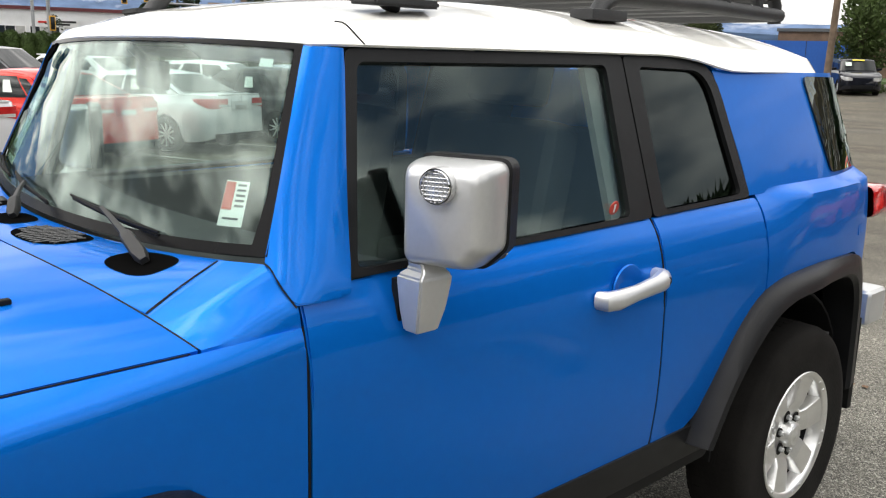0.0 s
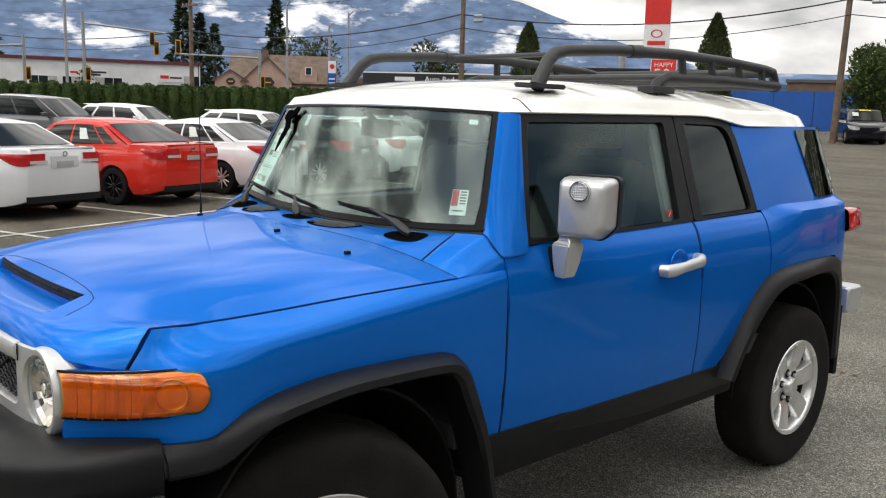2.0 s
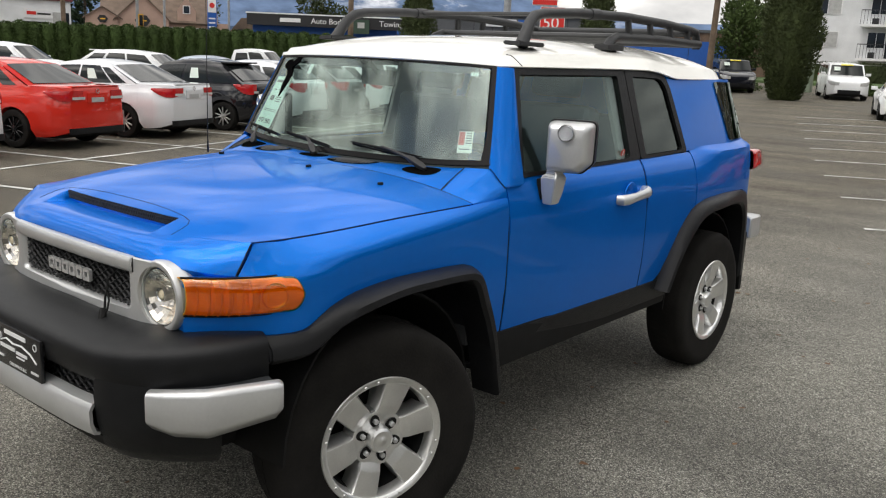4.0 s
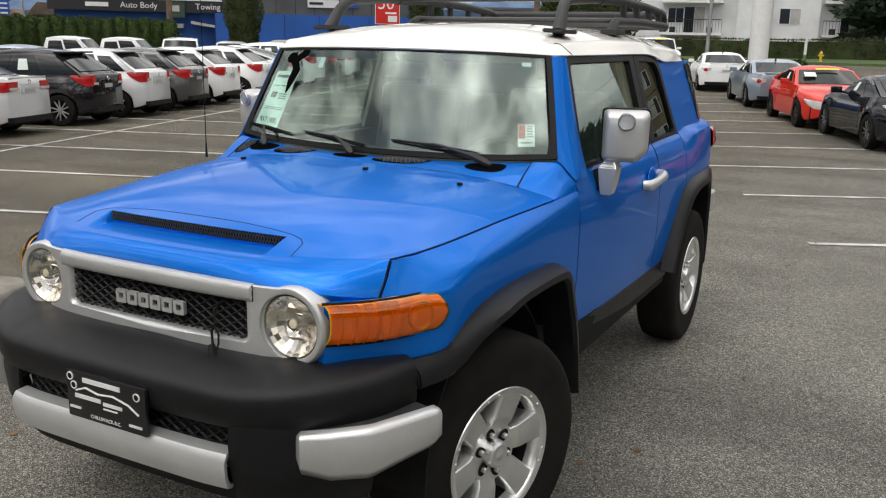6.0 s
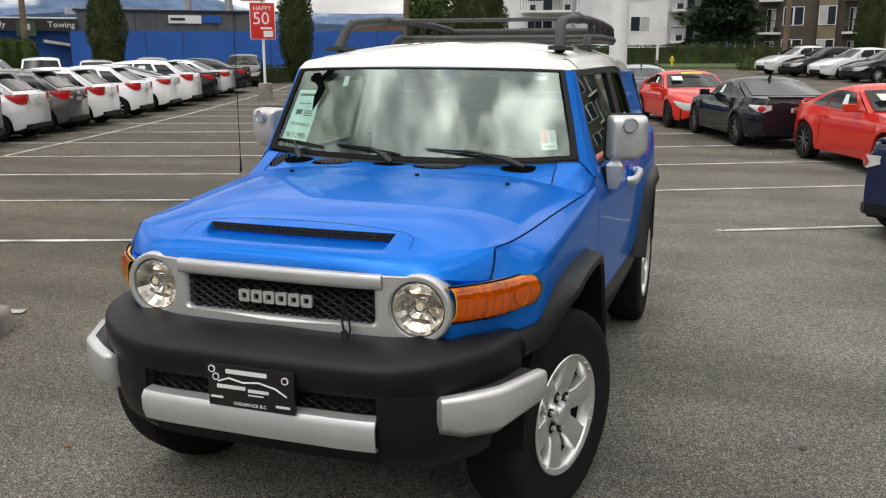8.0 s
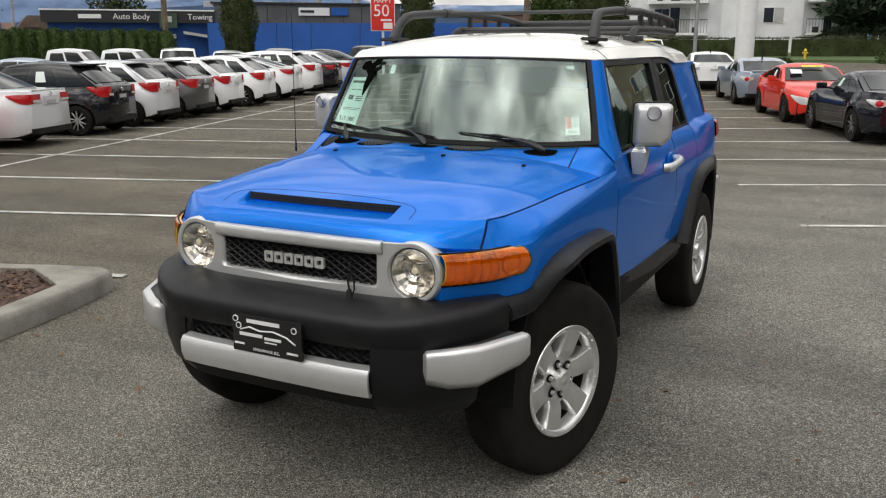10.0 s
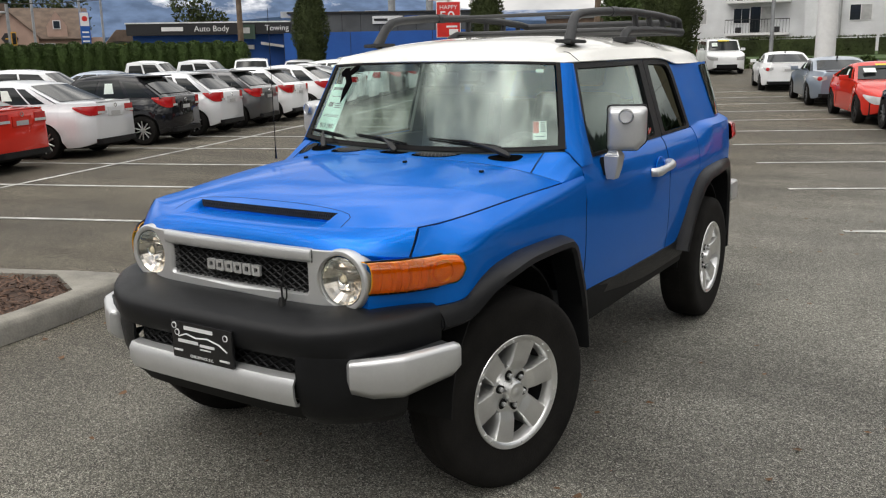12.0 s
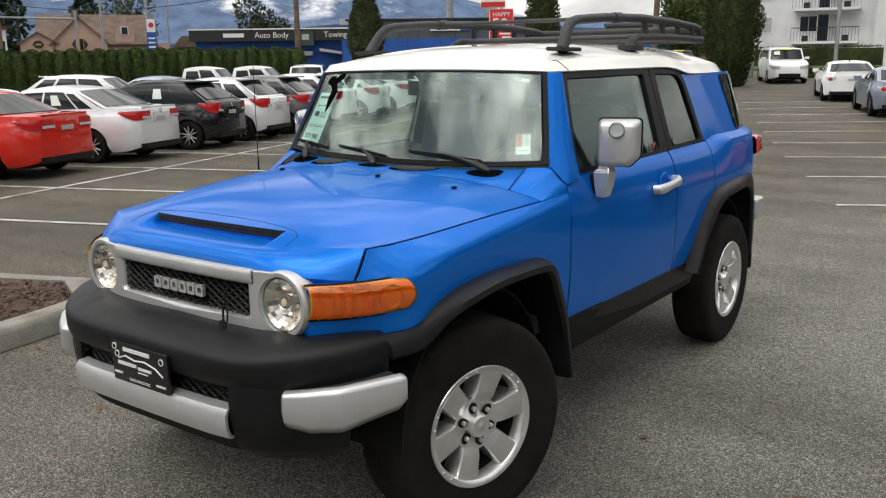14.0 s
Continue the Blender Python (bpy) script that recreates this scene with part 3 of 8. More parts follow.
def columnar(name, x, y, h, r, material, label, seed, group="", count=2600, size=0.16, category="tree", low=0.42, prof=None):
    prof = prof or ( lambda t: r * (low + (1 - low) * math.sin(min(1, t * 2.2) * math.pi / 2)) * (1 - max(0, (t - 0.42) / 0.58) ** 2.2) ** 0.9 + 0.02)
    root = thing(name, label, category, on_ground(x, y, seed * 37), group)
    part("trunk", tube([(0, 0, -0.05), (0, 0, h * 0.5)], [0.10, 0.05], 8), BARK, root)
    part("inner_crown", core(prof, h), material, root)
    leaves("crown", count, blob_place(prof, h, seed), size, material, seed, root)
    return root


def conifer(name, x, y, h, r, label, seed, count=3000, z0=0.0):
    root = thing(name, label, "tree", on_ground(x, y, seed * 53))
    part("trunk", tube([(0, 0, 0), (0.05, 0, h * 0.5), (0, 0, h)], [0.25, 0.15, 0.02], 8), BARK, root)

    def place(rng):
        t = rng.random() ** 1.2
        tier = 0.75 + 0.25 * math.sin(t * 34 + seed)
        a = rng.uniform(0, 2 * math.pi)
        lobe = 1 + 0.35 * noise.noise(Vector((math.cos(a) * 2 + seed, math.sin(a) * 2, t * 9)))
        d = r * (1 - t) ** 0.9 * tier * lobe * rng.uniform(0.35, 1.0) + 0.05
        return Vector((d * math.cos(a), d * math.sin(a), h * (0.12 + 0.88 * t) - 0.12 * d)), Vector((math.cos(a), math.sin(a), -0.2))

    leaves("crown", count, place, h * 0.045, DARK_FIR, seed, root)
    return root


def broadleaf(name, x, y, h, r, label, seed, count=5000, size=0.22, material=None):
    root = thing(name, label, "tree", on_ground(x, y, seed * 31))
    rng0 = random.Random(seed)
    part("trunk", tube([(0, 0, -0.05), (0.05, 0.05, h * 0.25), (0, 0.1, h * 0.6)], [0.16, 0.12, 0.05], 8), BARK, root)
    lumps = []
    for k in range(13):
        a = rng0.uniform(0, 6.3)
        d = r * rng0.uniform(0.1, 0.75)
        z = h * rng0.uniform(0.32, 0.85)
        lumps.append((Vector((d * math.cos(a), d * math.sin(a), z)), r * rng0.uniform(0.35, 0.55)))
        part("limb", tube([(0, 0, h * 0.2), (d * 0.5 * math.cos(a), d * 0.5 * math.sin(a), lerp(h * 0.3, z, 0.6)), (d * math.cos(a), d * math.sin(a), z)], [0.07, 0.05, 0.02], 5), BARK, root)

    def place(rng):
        c, rr = lumps[rng.randrange(len(lumps))]
        v = Vector((rng.gauss(0, 1), rng.gauss(0, 1), rng.gauss(0, 1))).normalized()
        return c + v * rr * rng.uniform(0.6, 1.05), v

    leaves("crown", count, place, size, material or LEAFY, seed, root)
    return root


# cedar hedge on the far side of the lot: single clipped cedars side by side
H_LINE = ((0.0, -46.0, -4.0), (0.33, -40.3, 10.9), (0.55, -37.6, 17.8), (0.76, -34.3, 23.5), (1.0, -29.6, 28.9))
variants = []
for k in range(4):
    h = (2.37, 2.42, 2.35, 2.44)[k]
    prof = lambda t: 0.46 * (0.9 + 0.1 * math.sin(t * 3)) * (1 - max(0, (t - 0.86) / 0.14) ** 3) + 0.02
    root = columnar("cedar", 0, 0, h, 0.47, CEDAR, "clipped green cedar in a long hedge", 11 + k, "cedar hedge", 3000, 0.085, "hedge", 0.75, prof)
    variants.append(root)
spots = []
n_h = 56
for i in range(n_h):
    x, y = spline(H_LINE, i / (n_h - 1))
    spots.append((x, y))
for i, (x, y) in enumerate(spots):
    m = on_ground(x, y, (i * 71) % 360)
    if i < 4:
        variants[i].matrix_world = m
    else:
        copy_thing(variants[(i * 7 + i // 5) % 4], m)

columnar("columnar_tree", -26.5, 30.6, 5.7, 0.82, COLUMN, "tall dark columnar evergreen beside the lot", 3, "columnar evergreens", 10000, 0.115)
columnar("columnar_tree", -20.4, 37.3, 6.1, 0.85, COLUMN, "slender columnar evergreen before a blue wall", 4, "columnar evergreens", 10000, 0.115)
columnar("columnar_tree", -10.7, 37.2, 6.4, 1.25, COLUMN, "broad full columnar evergreen near the street", 5, "columnar evergreens", 13000, 0.13)
columnar("columnar_tree", 9.2, 66.0, 5.2, 1.0, COLUMN, "columnar evergreen before brown apartments", 6, "columnar evergreens", 6000, 0.14)
broadleaf("broadleaf_tree", -17.2, 47.5, 5.0, 2.0, "light green broadleaf tree behind the lot", 7)
conifer("conifer", -0.6, 69.5, 14.0, 3.4, "tall dark conifer between apartment blocks", 9, 6500)
for k, (az, d, h, r) in enumerate(((-63.6, 105, 13.0, 3.2), (-62.6, 108, 11.0, 3.0), (-61.7, 104, 9.5, 2.6), (-58.0, 112, 13.5, 2.8), (-74.6, 90, 10, 4))):
    conifer("conifer", 2.3 + d * math.sin(radians(az)), -2.2 + d * math.cos(radians(az)), h, r, "dark conifer far behind the buildings", 20 + k, 1800)
for k, (az, d, h, r) in enumerate(((-56.4, 110, 8.5, 4.0), (-55.5, 112, 8.0, 3.6), (-47.8, 105, 8.0, 3.2), (-20.2, 74, 6.0, 2.6))):
    broadleaf("broadleaf_tree", 2.3 + d * math.sin(radians(az)), -2.2 + d * math.cos(radians(az)), h, r, "dark green tree behind rooftops", 30 + k, 2600, 0.4, COLUMN)


def wood_top(y):
    """Height of the wood that closes the open side of the lot."""
    rise = min(1.0, max(0.0, (y - 10) / 45))
    return 4.6 + 4.2 * rise + (1.7 + 1.0 * rise) * noise.noise(Vector((y * 0.16, 3.1, 0))) + 1.3 * noise.noise(Vector((y * 0.55, 8.2, 0)))


def wood_place(rng):
    y = rng.uniform(-45, 115)
    z = wood_top(y) * math.sqrt(rng.random())
    return Vector((25.5 + rng.uniform(-1.0, 0.6), y, z)), Vector((-0.7, 0, 0.7))


wood = leaves("far_wood", 16000, wood_place, 1.0, DARK_FIR, 77)
bm = grid([[(26.0 + d, y, z * wood_top(y) * 0.93) for y in steps(-45, 115, 120) for d in (0.25 * math.sin(y * 3.1 + z * 9),)] for z in steps(0, 1, 6)])
backing = obj("wood_depth", thick(bm, 0.4), DARK_FIR)
backing.parent = wood
tagged(wood, "dark wood of mixed trees beyond the open side of the lot", "trees", kind="stuff")


def hedge_run(name, a, b, h, w, label, material, z=0.0, seed=1):
    """A clipped hedge between two places."""
    a, b = Vector(a), Vector(b)
    L = (b - a).length
    root = thing(name, label, "hedge", Matrix.Translation((a.x, a.y, ground_z(a.x, a.y) + z)) @ Matrix.Rotation(math.atan2(b.y - a.y, b.x - a.x), 4, "Z"))
    part("inner_hedge", box(0, L, -w / 2 * 0.85, w / 2 * 0.85, 0, h * 0.94), material, root)

    def place(rng):
        side = rng.random()
        x = rng.uniform(0, L)
        if side < 0.3:
            return Vector((x, rng.uniform(-w / 2, w / 2), h)), Vector((0, 0, 1))
        s = -1 if side < 0.85 else 1
        return Vector((x, s * w / 2, rng.uniform(0, h))), Vector((0, s, 0.3))

    leaves("hedge_leaves", int(L * 230), place, 0.13, material, seed, root)
    return root


hedge_run("hedge", (-16.0, 57.4), (-4.6, 58.6), 1.25, 1.0, "low dark clipped hedge before white apartments", COLUMN, 0.05, 41)
hedge_run("hedge", (-4.4, 58.6), (5.5, 60.2), 1.25, 1.0, "dark clipped hedge behind the fire hydrant", COLUMN, 0.05, 42)
hedge_run("hedge", (-27.8, 31.6), (-16.6, 40.6), 0.95, 0.9, "low dark hedge along the blue wall", COLUMN, 0.1, 43)
for x, y, r in ((-4.1, 43.2, 0.5), (-5.9, 43.5, 0.6), (-3.2, 43.6, 0.6), (1.5, 52.6, 0.8), (2.4, 53.0, 0.6), (-8.0, 44.5, 0.7), (-9.5, 45.0, 0.6), (-6.4, 44.8, 0.5), (-15.0, 43.2, 0.9)):
    root = thing("shrub", "small green shrub on the planted verge", "shrub", on_ground(x, y), "shrubs on the verge")
    prof = lambda t, r=r: r * math.sqrt(max(0.01, 1 - t * t))
    part("inner_crown", core(prof, r, 8), LEAFY, root)
    leaves("crown", 700, blob_place(prof, r, x), 0.12, LEAFY, int(x * 10), root)
bm = grid([[(x, y, ground_z(x, y) + dz) for y, dz in ((53.5, 0.0), (53.55, 0.14), (58.0, 0.16), (64.0, 0.2))] for x in steps(-22, 26, 12)], flip=True)
bmesh.ops.recalc_face_normals(bm, faces=bm.faces)
tagged(obj("verge", bm, GRASS), "grass verge beyond the street kerb", "grass", kind="structure")

# hydrant
YELLOW_PAINT = mat("yellow_paint", (0.72, 0.47, 0.03), 0.5, 0, 0.2, 6)
hyd = thing("fire_hydrant", "yellow fire hydrant on the grass verge", "hydrant", pose(-3.2, 54.7, ground_z(0, 54.7) + 0.14) @ Matrix.Scale(0.68, 4))
part("barrel", revolve(((0.0, 0.17), (0.05, 0.17), (0.06, 0.11), (0.62, 0.11), (0.66, 0.15), (0.70, 0.15), (0.80, 0.11), (0.86, 0.05), (0.92, 0.04), (0.92, 0.001)), 20, "z"), YELLOW_PAINT, hyd)
for s in (1, -1):
    part("nozzle", moved(revolve(((0.0, 0.06), (0.10, 0.06), (0.11, 0.075), (0.16, 0.075), (0.16, 0.001)), 14, "x"), pose(s * 0.08, 0, 0.52, 0, 0, 0 if s > 0 else 180)), YELLOW_PAINT, hyd)

# ---- posts, wires and signs ----
WOOD_POLE = mat("weathered_pole", (0.16, 0.115, 0.08), 0.9, 0, 0.35, 3, 0.6, 30)
GALV = mat("galvanised_steel", (0.36, 0.37, 0.38), 0.5, 0.6, 0.15, 4)
SIGN_WHITE = mat("sign_white", (0.78, 0.78, 0.78), 0.4, 0, 0.06)
SIGN_RED = mat("sign_red", (0.62, 0.022, 0.016), 0.4, 0, 0.08)


def wood_pole(x, y, h, label, lean=0.0):
    root = thing("utility_pole", label, "utility pole", on_ground(x, y))
    part("shaft", tube([(0, 0, -0.2), (lean * 0.5, 0, h * 0.5), (lean, 0, h)], [0.17, 0.14, 0.11], 12), WOOD_POLE, root)
    for z in (h - 0.5, h - 1.6):
        part("cross_arm", box(lean - 1.1, lean + 1.1, -0.16, -0.04, z - 0.06, z + 0.06, 0.01), WOOD_POLE, root)
        for k in (-0.95, -0.45, 0.45, 0.95):
            part("insulator", moved(revolve(((0, 0.03), (0.05, 0.05), (0.09, 0.03), (0.13, 0.045), (0.15, 0.001)), 10, "z"), pose(lean + k, -0.1, z + 0.06)), GALV, root)
    return Vector((x + lean, y, ground_z(x, y) + h))


pa = wood_pole(-31.8, 31.2, 9.6, "weathered wooden utility pole beside the hedge")
pb = wood_pole(-15.65, 40.3, 9.8, "weathered wooden utility pole at the lot's corner", 0.25)
pc = wood_pole(3.4, 54.9, 10.5, "wooden utility pole before apartment blocks", 0.1)
pd = wood_pole(-53.5, 26.5, 9.4, "wooden utility pole by the traffic lights")
WIRE = mat("wire_black", (0.02, 0.02, 0.02), 0.6, 0, 0.0)


def wire(a, b, sag, r=0.014):
    pts = [Vector(a).lerp(Vector(b), t) - Vector((0, 0, sag * 4 * t * (1 - t))) for t in steps(0, 1, 14)]
    tagged(obj("overhead_wire", tube(pts, r, 5), WIRE), "black overhead wire between utility poles", "wire", "overhead wires")


pe, pf = Vector((24.0, 68.0, 11.5)), Vector((-80.0, 18.0, 10.5))
for a, b in ((pf, pd), (pd, pa), (pa, pb), (pb, pc), (pc, pe)):
    for dz, off, r in ((-0.35, -0.9, 0.012), (-0.35, 0.9, 0.012), (-1.45, 0.3, 0.012), (-3.2, 0.0, 0.035), (-3.9, 0.1, 0.022)):
        wire(a + Vector((off, -0.1, dz)), b + Vector((off, -0.1, dz)), 0.5 + 0.1 * abs(dz), r)
for p, dz in ((pa, -3.35), (pa, -3.6), (pb, -3.4), (pb, -2.6)):
    tagged(obj("cable_box", tube([p + Vector((1.0, -0.1, dz)), p + Vector((1.6, -0.1, dz - 0.02))], 0.085, 10), GALV), "grey cable splice box hung on wires", "cable box", "cable boxes")

lamp = thing("street_lamp", "slim grey steel lamp post beside the lot", "lamp post", on_ground(-6.1, 36.5))
part("post", tube([(0, 0, 0), (0, 0, 9.0)], [0.09, 0.06], 10), GALV, lamp)
part("base", moved(revolve(((0, 0.20), (0.5, 0.20), (0.52, 0.001)), 16, "z"), pose(0, 0, 0)), CONCRETE, lamp)
part("head", box(-0.15, 0.15, -0.6, 0.1, 8.95, 9.1, 0.03), GALV, lamp)

# big white pylon
pylon = thing("sign_pylon", "tall smooth white sign pylon on a concrete foot", "pylon", on_ground(-4.87, 42.2))
part("column", tube([(0, 0, 0.1), (0, 0, 13.0)], [0.46, 0.40], 28), SIGN_WHITE, pylon)
part("foot", revolve(((0.0, 0.8), (0.16, 0.78), (0.20, 0.70), (0.22, 0.001)), 28, "z"), CONCRETE, pylon)

# dealer sign with a birthday banner on its post
sign = thing("post_sign", "white and red sign box above a red birthday banner", "sign", on_ground(-15.55, 25.8, 31))
part("post", tube([(0, 0, 0), (0, 0, 3.8)], 0.05, 10), SIGN_WHITE, sign)
part("foot", revolve(((0.0, 0.28), (0.58, 0.26), (0.62, 0.22), (0.62, 0.001)), 20, "z"), CONCRETE, sign)
case = part("sign_box", box(-0.76, 0.14, -0.14, 0.14, 3.55, 6.4, 0.02), SIGN_WHITE, sign)
part("red_band", box(-0.75, 0.13, -0.150, -0.135, 3.57, 3.74), SIGN_RED, case)
part("red_band", box(-0.75, 0.13, -0.150, -0.135, 4.70, 6.35), SIGN_RED, case)
part("lettering_bar", box(-0.62, 0.0, -0.150, -0.135, 3.98, 4.12), SIGN_RED, case)
part("ring_mark", moved(revolve(((-0.008, 0.12), (-0.008, 0.155), (0.008, 0.155), (0.008, 0.12)), 24, "y"), pose(-0.31, -0.145, 4.38) @ Matrix.Diagonal((1.3, 1, 0.9, 1))), SIGN_RED, case)
banner = part("banner", box(-0.43, 0.43, -0.10, -0.07, 2.22, 3.48, 0.004), SIGN_RED, sign)
part("banner_edge", box(-0.455, 0.455, -0.085, -0.06, 2.195, 3.505, 0.004), SIGN_WHITE, sign)
letters("banner_word", "HAPPY", 0.22, pose(0, -0.102, 3.29, 90, 0, 0), SIGN_WHITE, banner, 0.003)
letters("banner_figure", "50", 0.62, pose(-0.05, -0.102, 2.92, 90, 0, 0), SIGN_WHITE, banner, 0.003)
part("banner_label", box(0.02, 0.36, -0.106, -0.098, 2.28, 2.5), SIGN_WHITE, banner)
part("banner_line", box(-0.08, 0.33, -0.106, -0.098, 2.56, 2.63), SIGN_WHITE, banner)

# traffic lights beyond the hedge
SIGNAL_YELLOW = mat("signal_yellow", (0.75, 0.40, 0.03), 0.5, 0, 0.1)


def bearing(az, d, z=0.0):
    """A place at a bearing and distance from the middle of the walk."""
    return Vector((2.4 + d * math.sin(radians(az)), -2.2 + d * math.cos(radians(az)), z))


def signal(x, y, z, heading, parent):
    m = pose(x, y, z, 0, 0, heading) @ Matrix.Scale(0.68, 4)
    s = part("signal_head", moved(box(-0.16, 0.16, -0.1, 0.1, -0.5, 0.5, 0.02), m), GLOSS_BLACK, parent, "black signal in a yellow frame")
    bm = box(-0.24, -0.16, -0.02, 0.02, -0.58, 0.58)
    box(0.16, 0.24, -0.02, 0.02, -0.58, 0.58, 0, 2, bm)
    box(-0.24, 0.24, -0.02, 0.02, 0.5, 0.6, 0, 2, bm)
    box(-0.24, 0.24, -0.02, 0.02, -0.6, -0.5, 0, 2, bm)
    part("signal_frame", moved(bm, m), SIGNAL_YELLOW, s)


for az, d, h, arm_az, heads in ((-68.9, 56, 6.6, -64.2, ((-65.0, 5.25), (-64.75, 4.7), (-63.5, 4.85))), (-72.2, 60, 5.4, -76.5, ((-75.6, 4.9),)), (-58.7, 62, 5.2, -63.8, ())):
    p, q = bearing(az, d), bearing(arm_az, d * 0.99)
    root = thing("traffic_light", "grey steel traffic signal post with mast arm", "traffic light", None, "traffic lights")
    part("post", tube([p, p + Vector((0, 0, h))], 0.10, 10), GALV, root)
    part("mast_arm", tube([p + Vector((0, 0, h - 0.6 if heads else 4.7)), q + Vector((0, 0, (h - 1.0) if heads else 4.75))], [0.07, 0.05], 8), GALV, root)
    for a, z in heads:
        c = bearing(a, d * 0.985)
        signal(c.x, c.y, z, -az, root)
    c = bearing(az + 0.2, d * 0.99)
    signal(c.x, c.y, 3.1, -az + 20, root)
for az, d, h in ((-70.0, 66, 9.0), (-57.2, 85, 11.0), (-54.6, 92, 9.8), (-53.4, 92, 11.0)):
    p = bearing(az, d)
    root = thing("street_pole", "grey street pole far behind the hedge", "pole", None, "far street poles")
    part("post", tube([p, p + Vector((0, 0, h))], 0.11, 8), GALV, root)
    part("arm", tube([p + Vector((0, 0, h - 0.3)), p + Vector((1.2, -0.3, h))], 0.05, 6), GALV, root)

# ---- buildings ----
WALL_WHITE = mat("white_wall", (0.74, 0.75, 0.76), 0.8, 0, 0.12, 0.8, 0.2, 20)
WALL_PINK = mat("pink_stucco", (0.44, 0.30, 0.24), 0.9, 0, 0.15, 0.8, 0.3, 20)
ROOF_BROWN = mat("brown_shingles", (0.14, 0.10, 0.075), 0.9, 0, 0.35, 1.2, 0.6, 12)
TRIM_MAROON = mat("maroon_trim", (0.12, 0.025, 0.03), 0.6, 0, 0.15)
PINK_BAND = mat("pink_band", (0.42, 0.16, 0.17), 0.7, 0, 0.15)
WALL_GREY = mat("grey_cladding", (0.10, 0.105, 0.11), 0.6, 0.2, 0.2, 1.0)
FASCIA = mat("black_fascia", (0.018, 0.018, 0.020), 0.4, 0, 0.15)
WALL_BLUE = mat("blue_wall", (0.006, 0.085, 0.37), 0.6, 0, 0.18, 0.5)
WALL_BROWN = mat("brown_cladding", (0.085, 0.070, 0.052), 0.8, 0, 0.2, 0.9)
WALL_TAN = mat("tan_cladding", (0.22, 0.18, 0.12), 0.8, 0, 0.2, 0.9)
WIN_DARK = mat("building_window", (0.02, 0.025, 0.03), 0.06, 0, 0.3, 0.7, spec=0.6)
CURTAIN = mat("curtain", (0.45, 0.45, 0.44), 0.8, 0, 0.2, 3)


def facade(name, a, b, depth, h, material, label, z0=0.0):
    """A building whose front runs from a to b; local x along the front, y into the building."""
    a, b = Vector(a), Vector(b)
    root = thing(name, label, "building", Matrix.Translation((a.x, a.y, z0)) @ Matrix.Rotation(math.atan2(b.y - a.y, b.x - a.x), 4, "Z"))
    L = (b - a).length
    part("wall", box(0, L, 0, depth, -0.5, h), material, root)
    return root, L


def window(root, x, z, w, h, frame=None, y=0.0, split=1):
    f = part("window", box(x - w / 2 - 0.06, x + w / 2 + 0.06, y - 0.05, y + 0.02, z - h / 2 - 0.06, z + h / 2 + 0.06), frame or SIGN_WHITE, root)
    for k in range(split):
        x0 = x - w / 2 + w * k / split
        part("pane", box(x0 + 0.02, x0 + w / split - 0.02, y - 0.062, y - 0.03, z - h / 2, z + h / 2), CURTAIN if (k + int(x * 3)) % 3 == 0 and split > 1 else WIN_DARK, f)
    return f


# white shop with garage doors
shop, L = facade("shop_building", (-73.5, 5.0), (-63.9, 32.4), 12, 4.55, WALL_WHITE, "low white shop with maroon roof edge and garage doors")
part("roof_trim", box(-0.15, L + 0.15, -0.15, 12, 4.5, 4.75), TRIM_MAROON, shop)
part("band", box(0, L * 0.52, -0.35, 0.0, 2.0, 2.6), PINK_BAND, shop)
for x in (L * 0.60, L * 0.68, L * 0.76):
    f = window(shop, x, 2.2, 2.0, 2.2, SIGN_WHITE, 0, 3)
for x in (L * 0.40, L * 0.46, L * 0.975):
    window(shop, x, 3.2, 1.2, 0.9, SIGN_WHITE, 0, 2)
part("garage_opening", box(L * 0.885, L * 0.945, -0.04, 0.3, 0, 2.9), SEAL, shop)
part("shop_sign", box(L * 0.66, L * 0.76, -0.08, 0, 3.3, 3.9), SIGN_WHITE, shop, "white sign with lettering bars")
for x0, x1, z, m in ((0.665, 0.685, 3.65, SIGN_RED), (0.70, 0.755, 3.7, FASCIA), (0.70, 0.74, 3.5, FASCIA)):
    part("lettering_bar", box(L * x0, L * x1, -0.1, -0.07, z - 0.07, z + 0.07), m, shop)
part("shop_sign", box(L * 0.885, L * 0.955, -0.08, 0, 3.15, 3.85), SIGN_WHITE, shop, "white sign with red lettering bar")
part("lettering_bar", box(L * 0.893, L * 0.915, -0.1, -0.07, 3.4, 3.65), SIGN_RED, shop)
part("lettering_bar", box(L * 0.918, L * 0.95, -0.1, -0.07, 3.42, 3.55), FASCIA, shop)

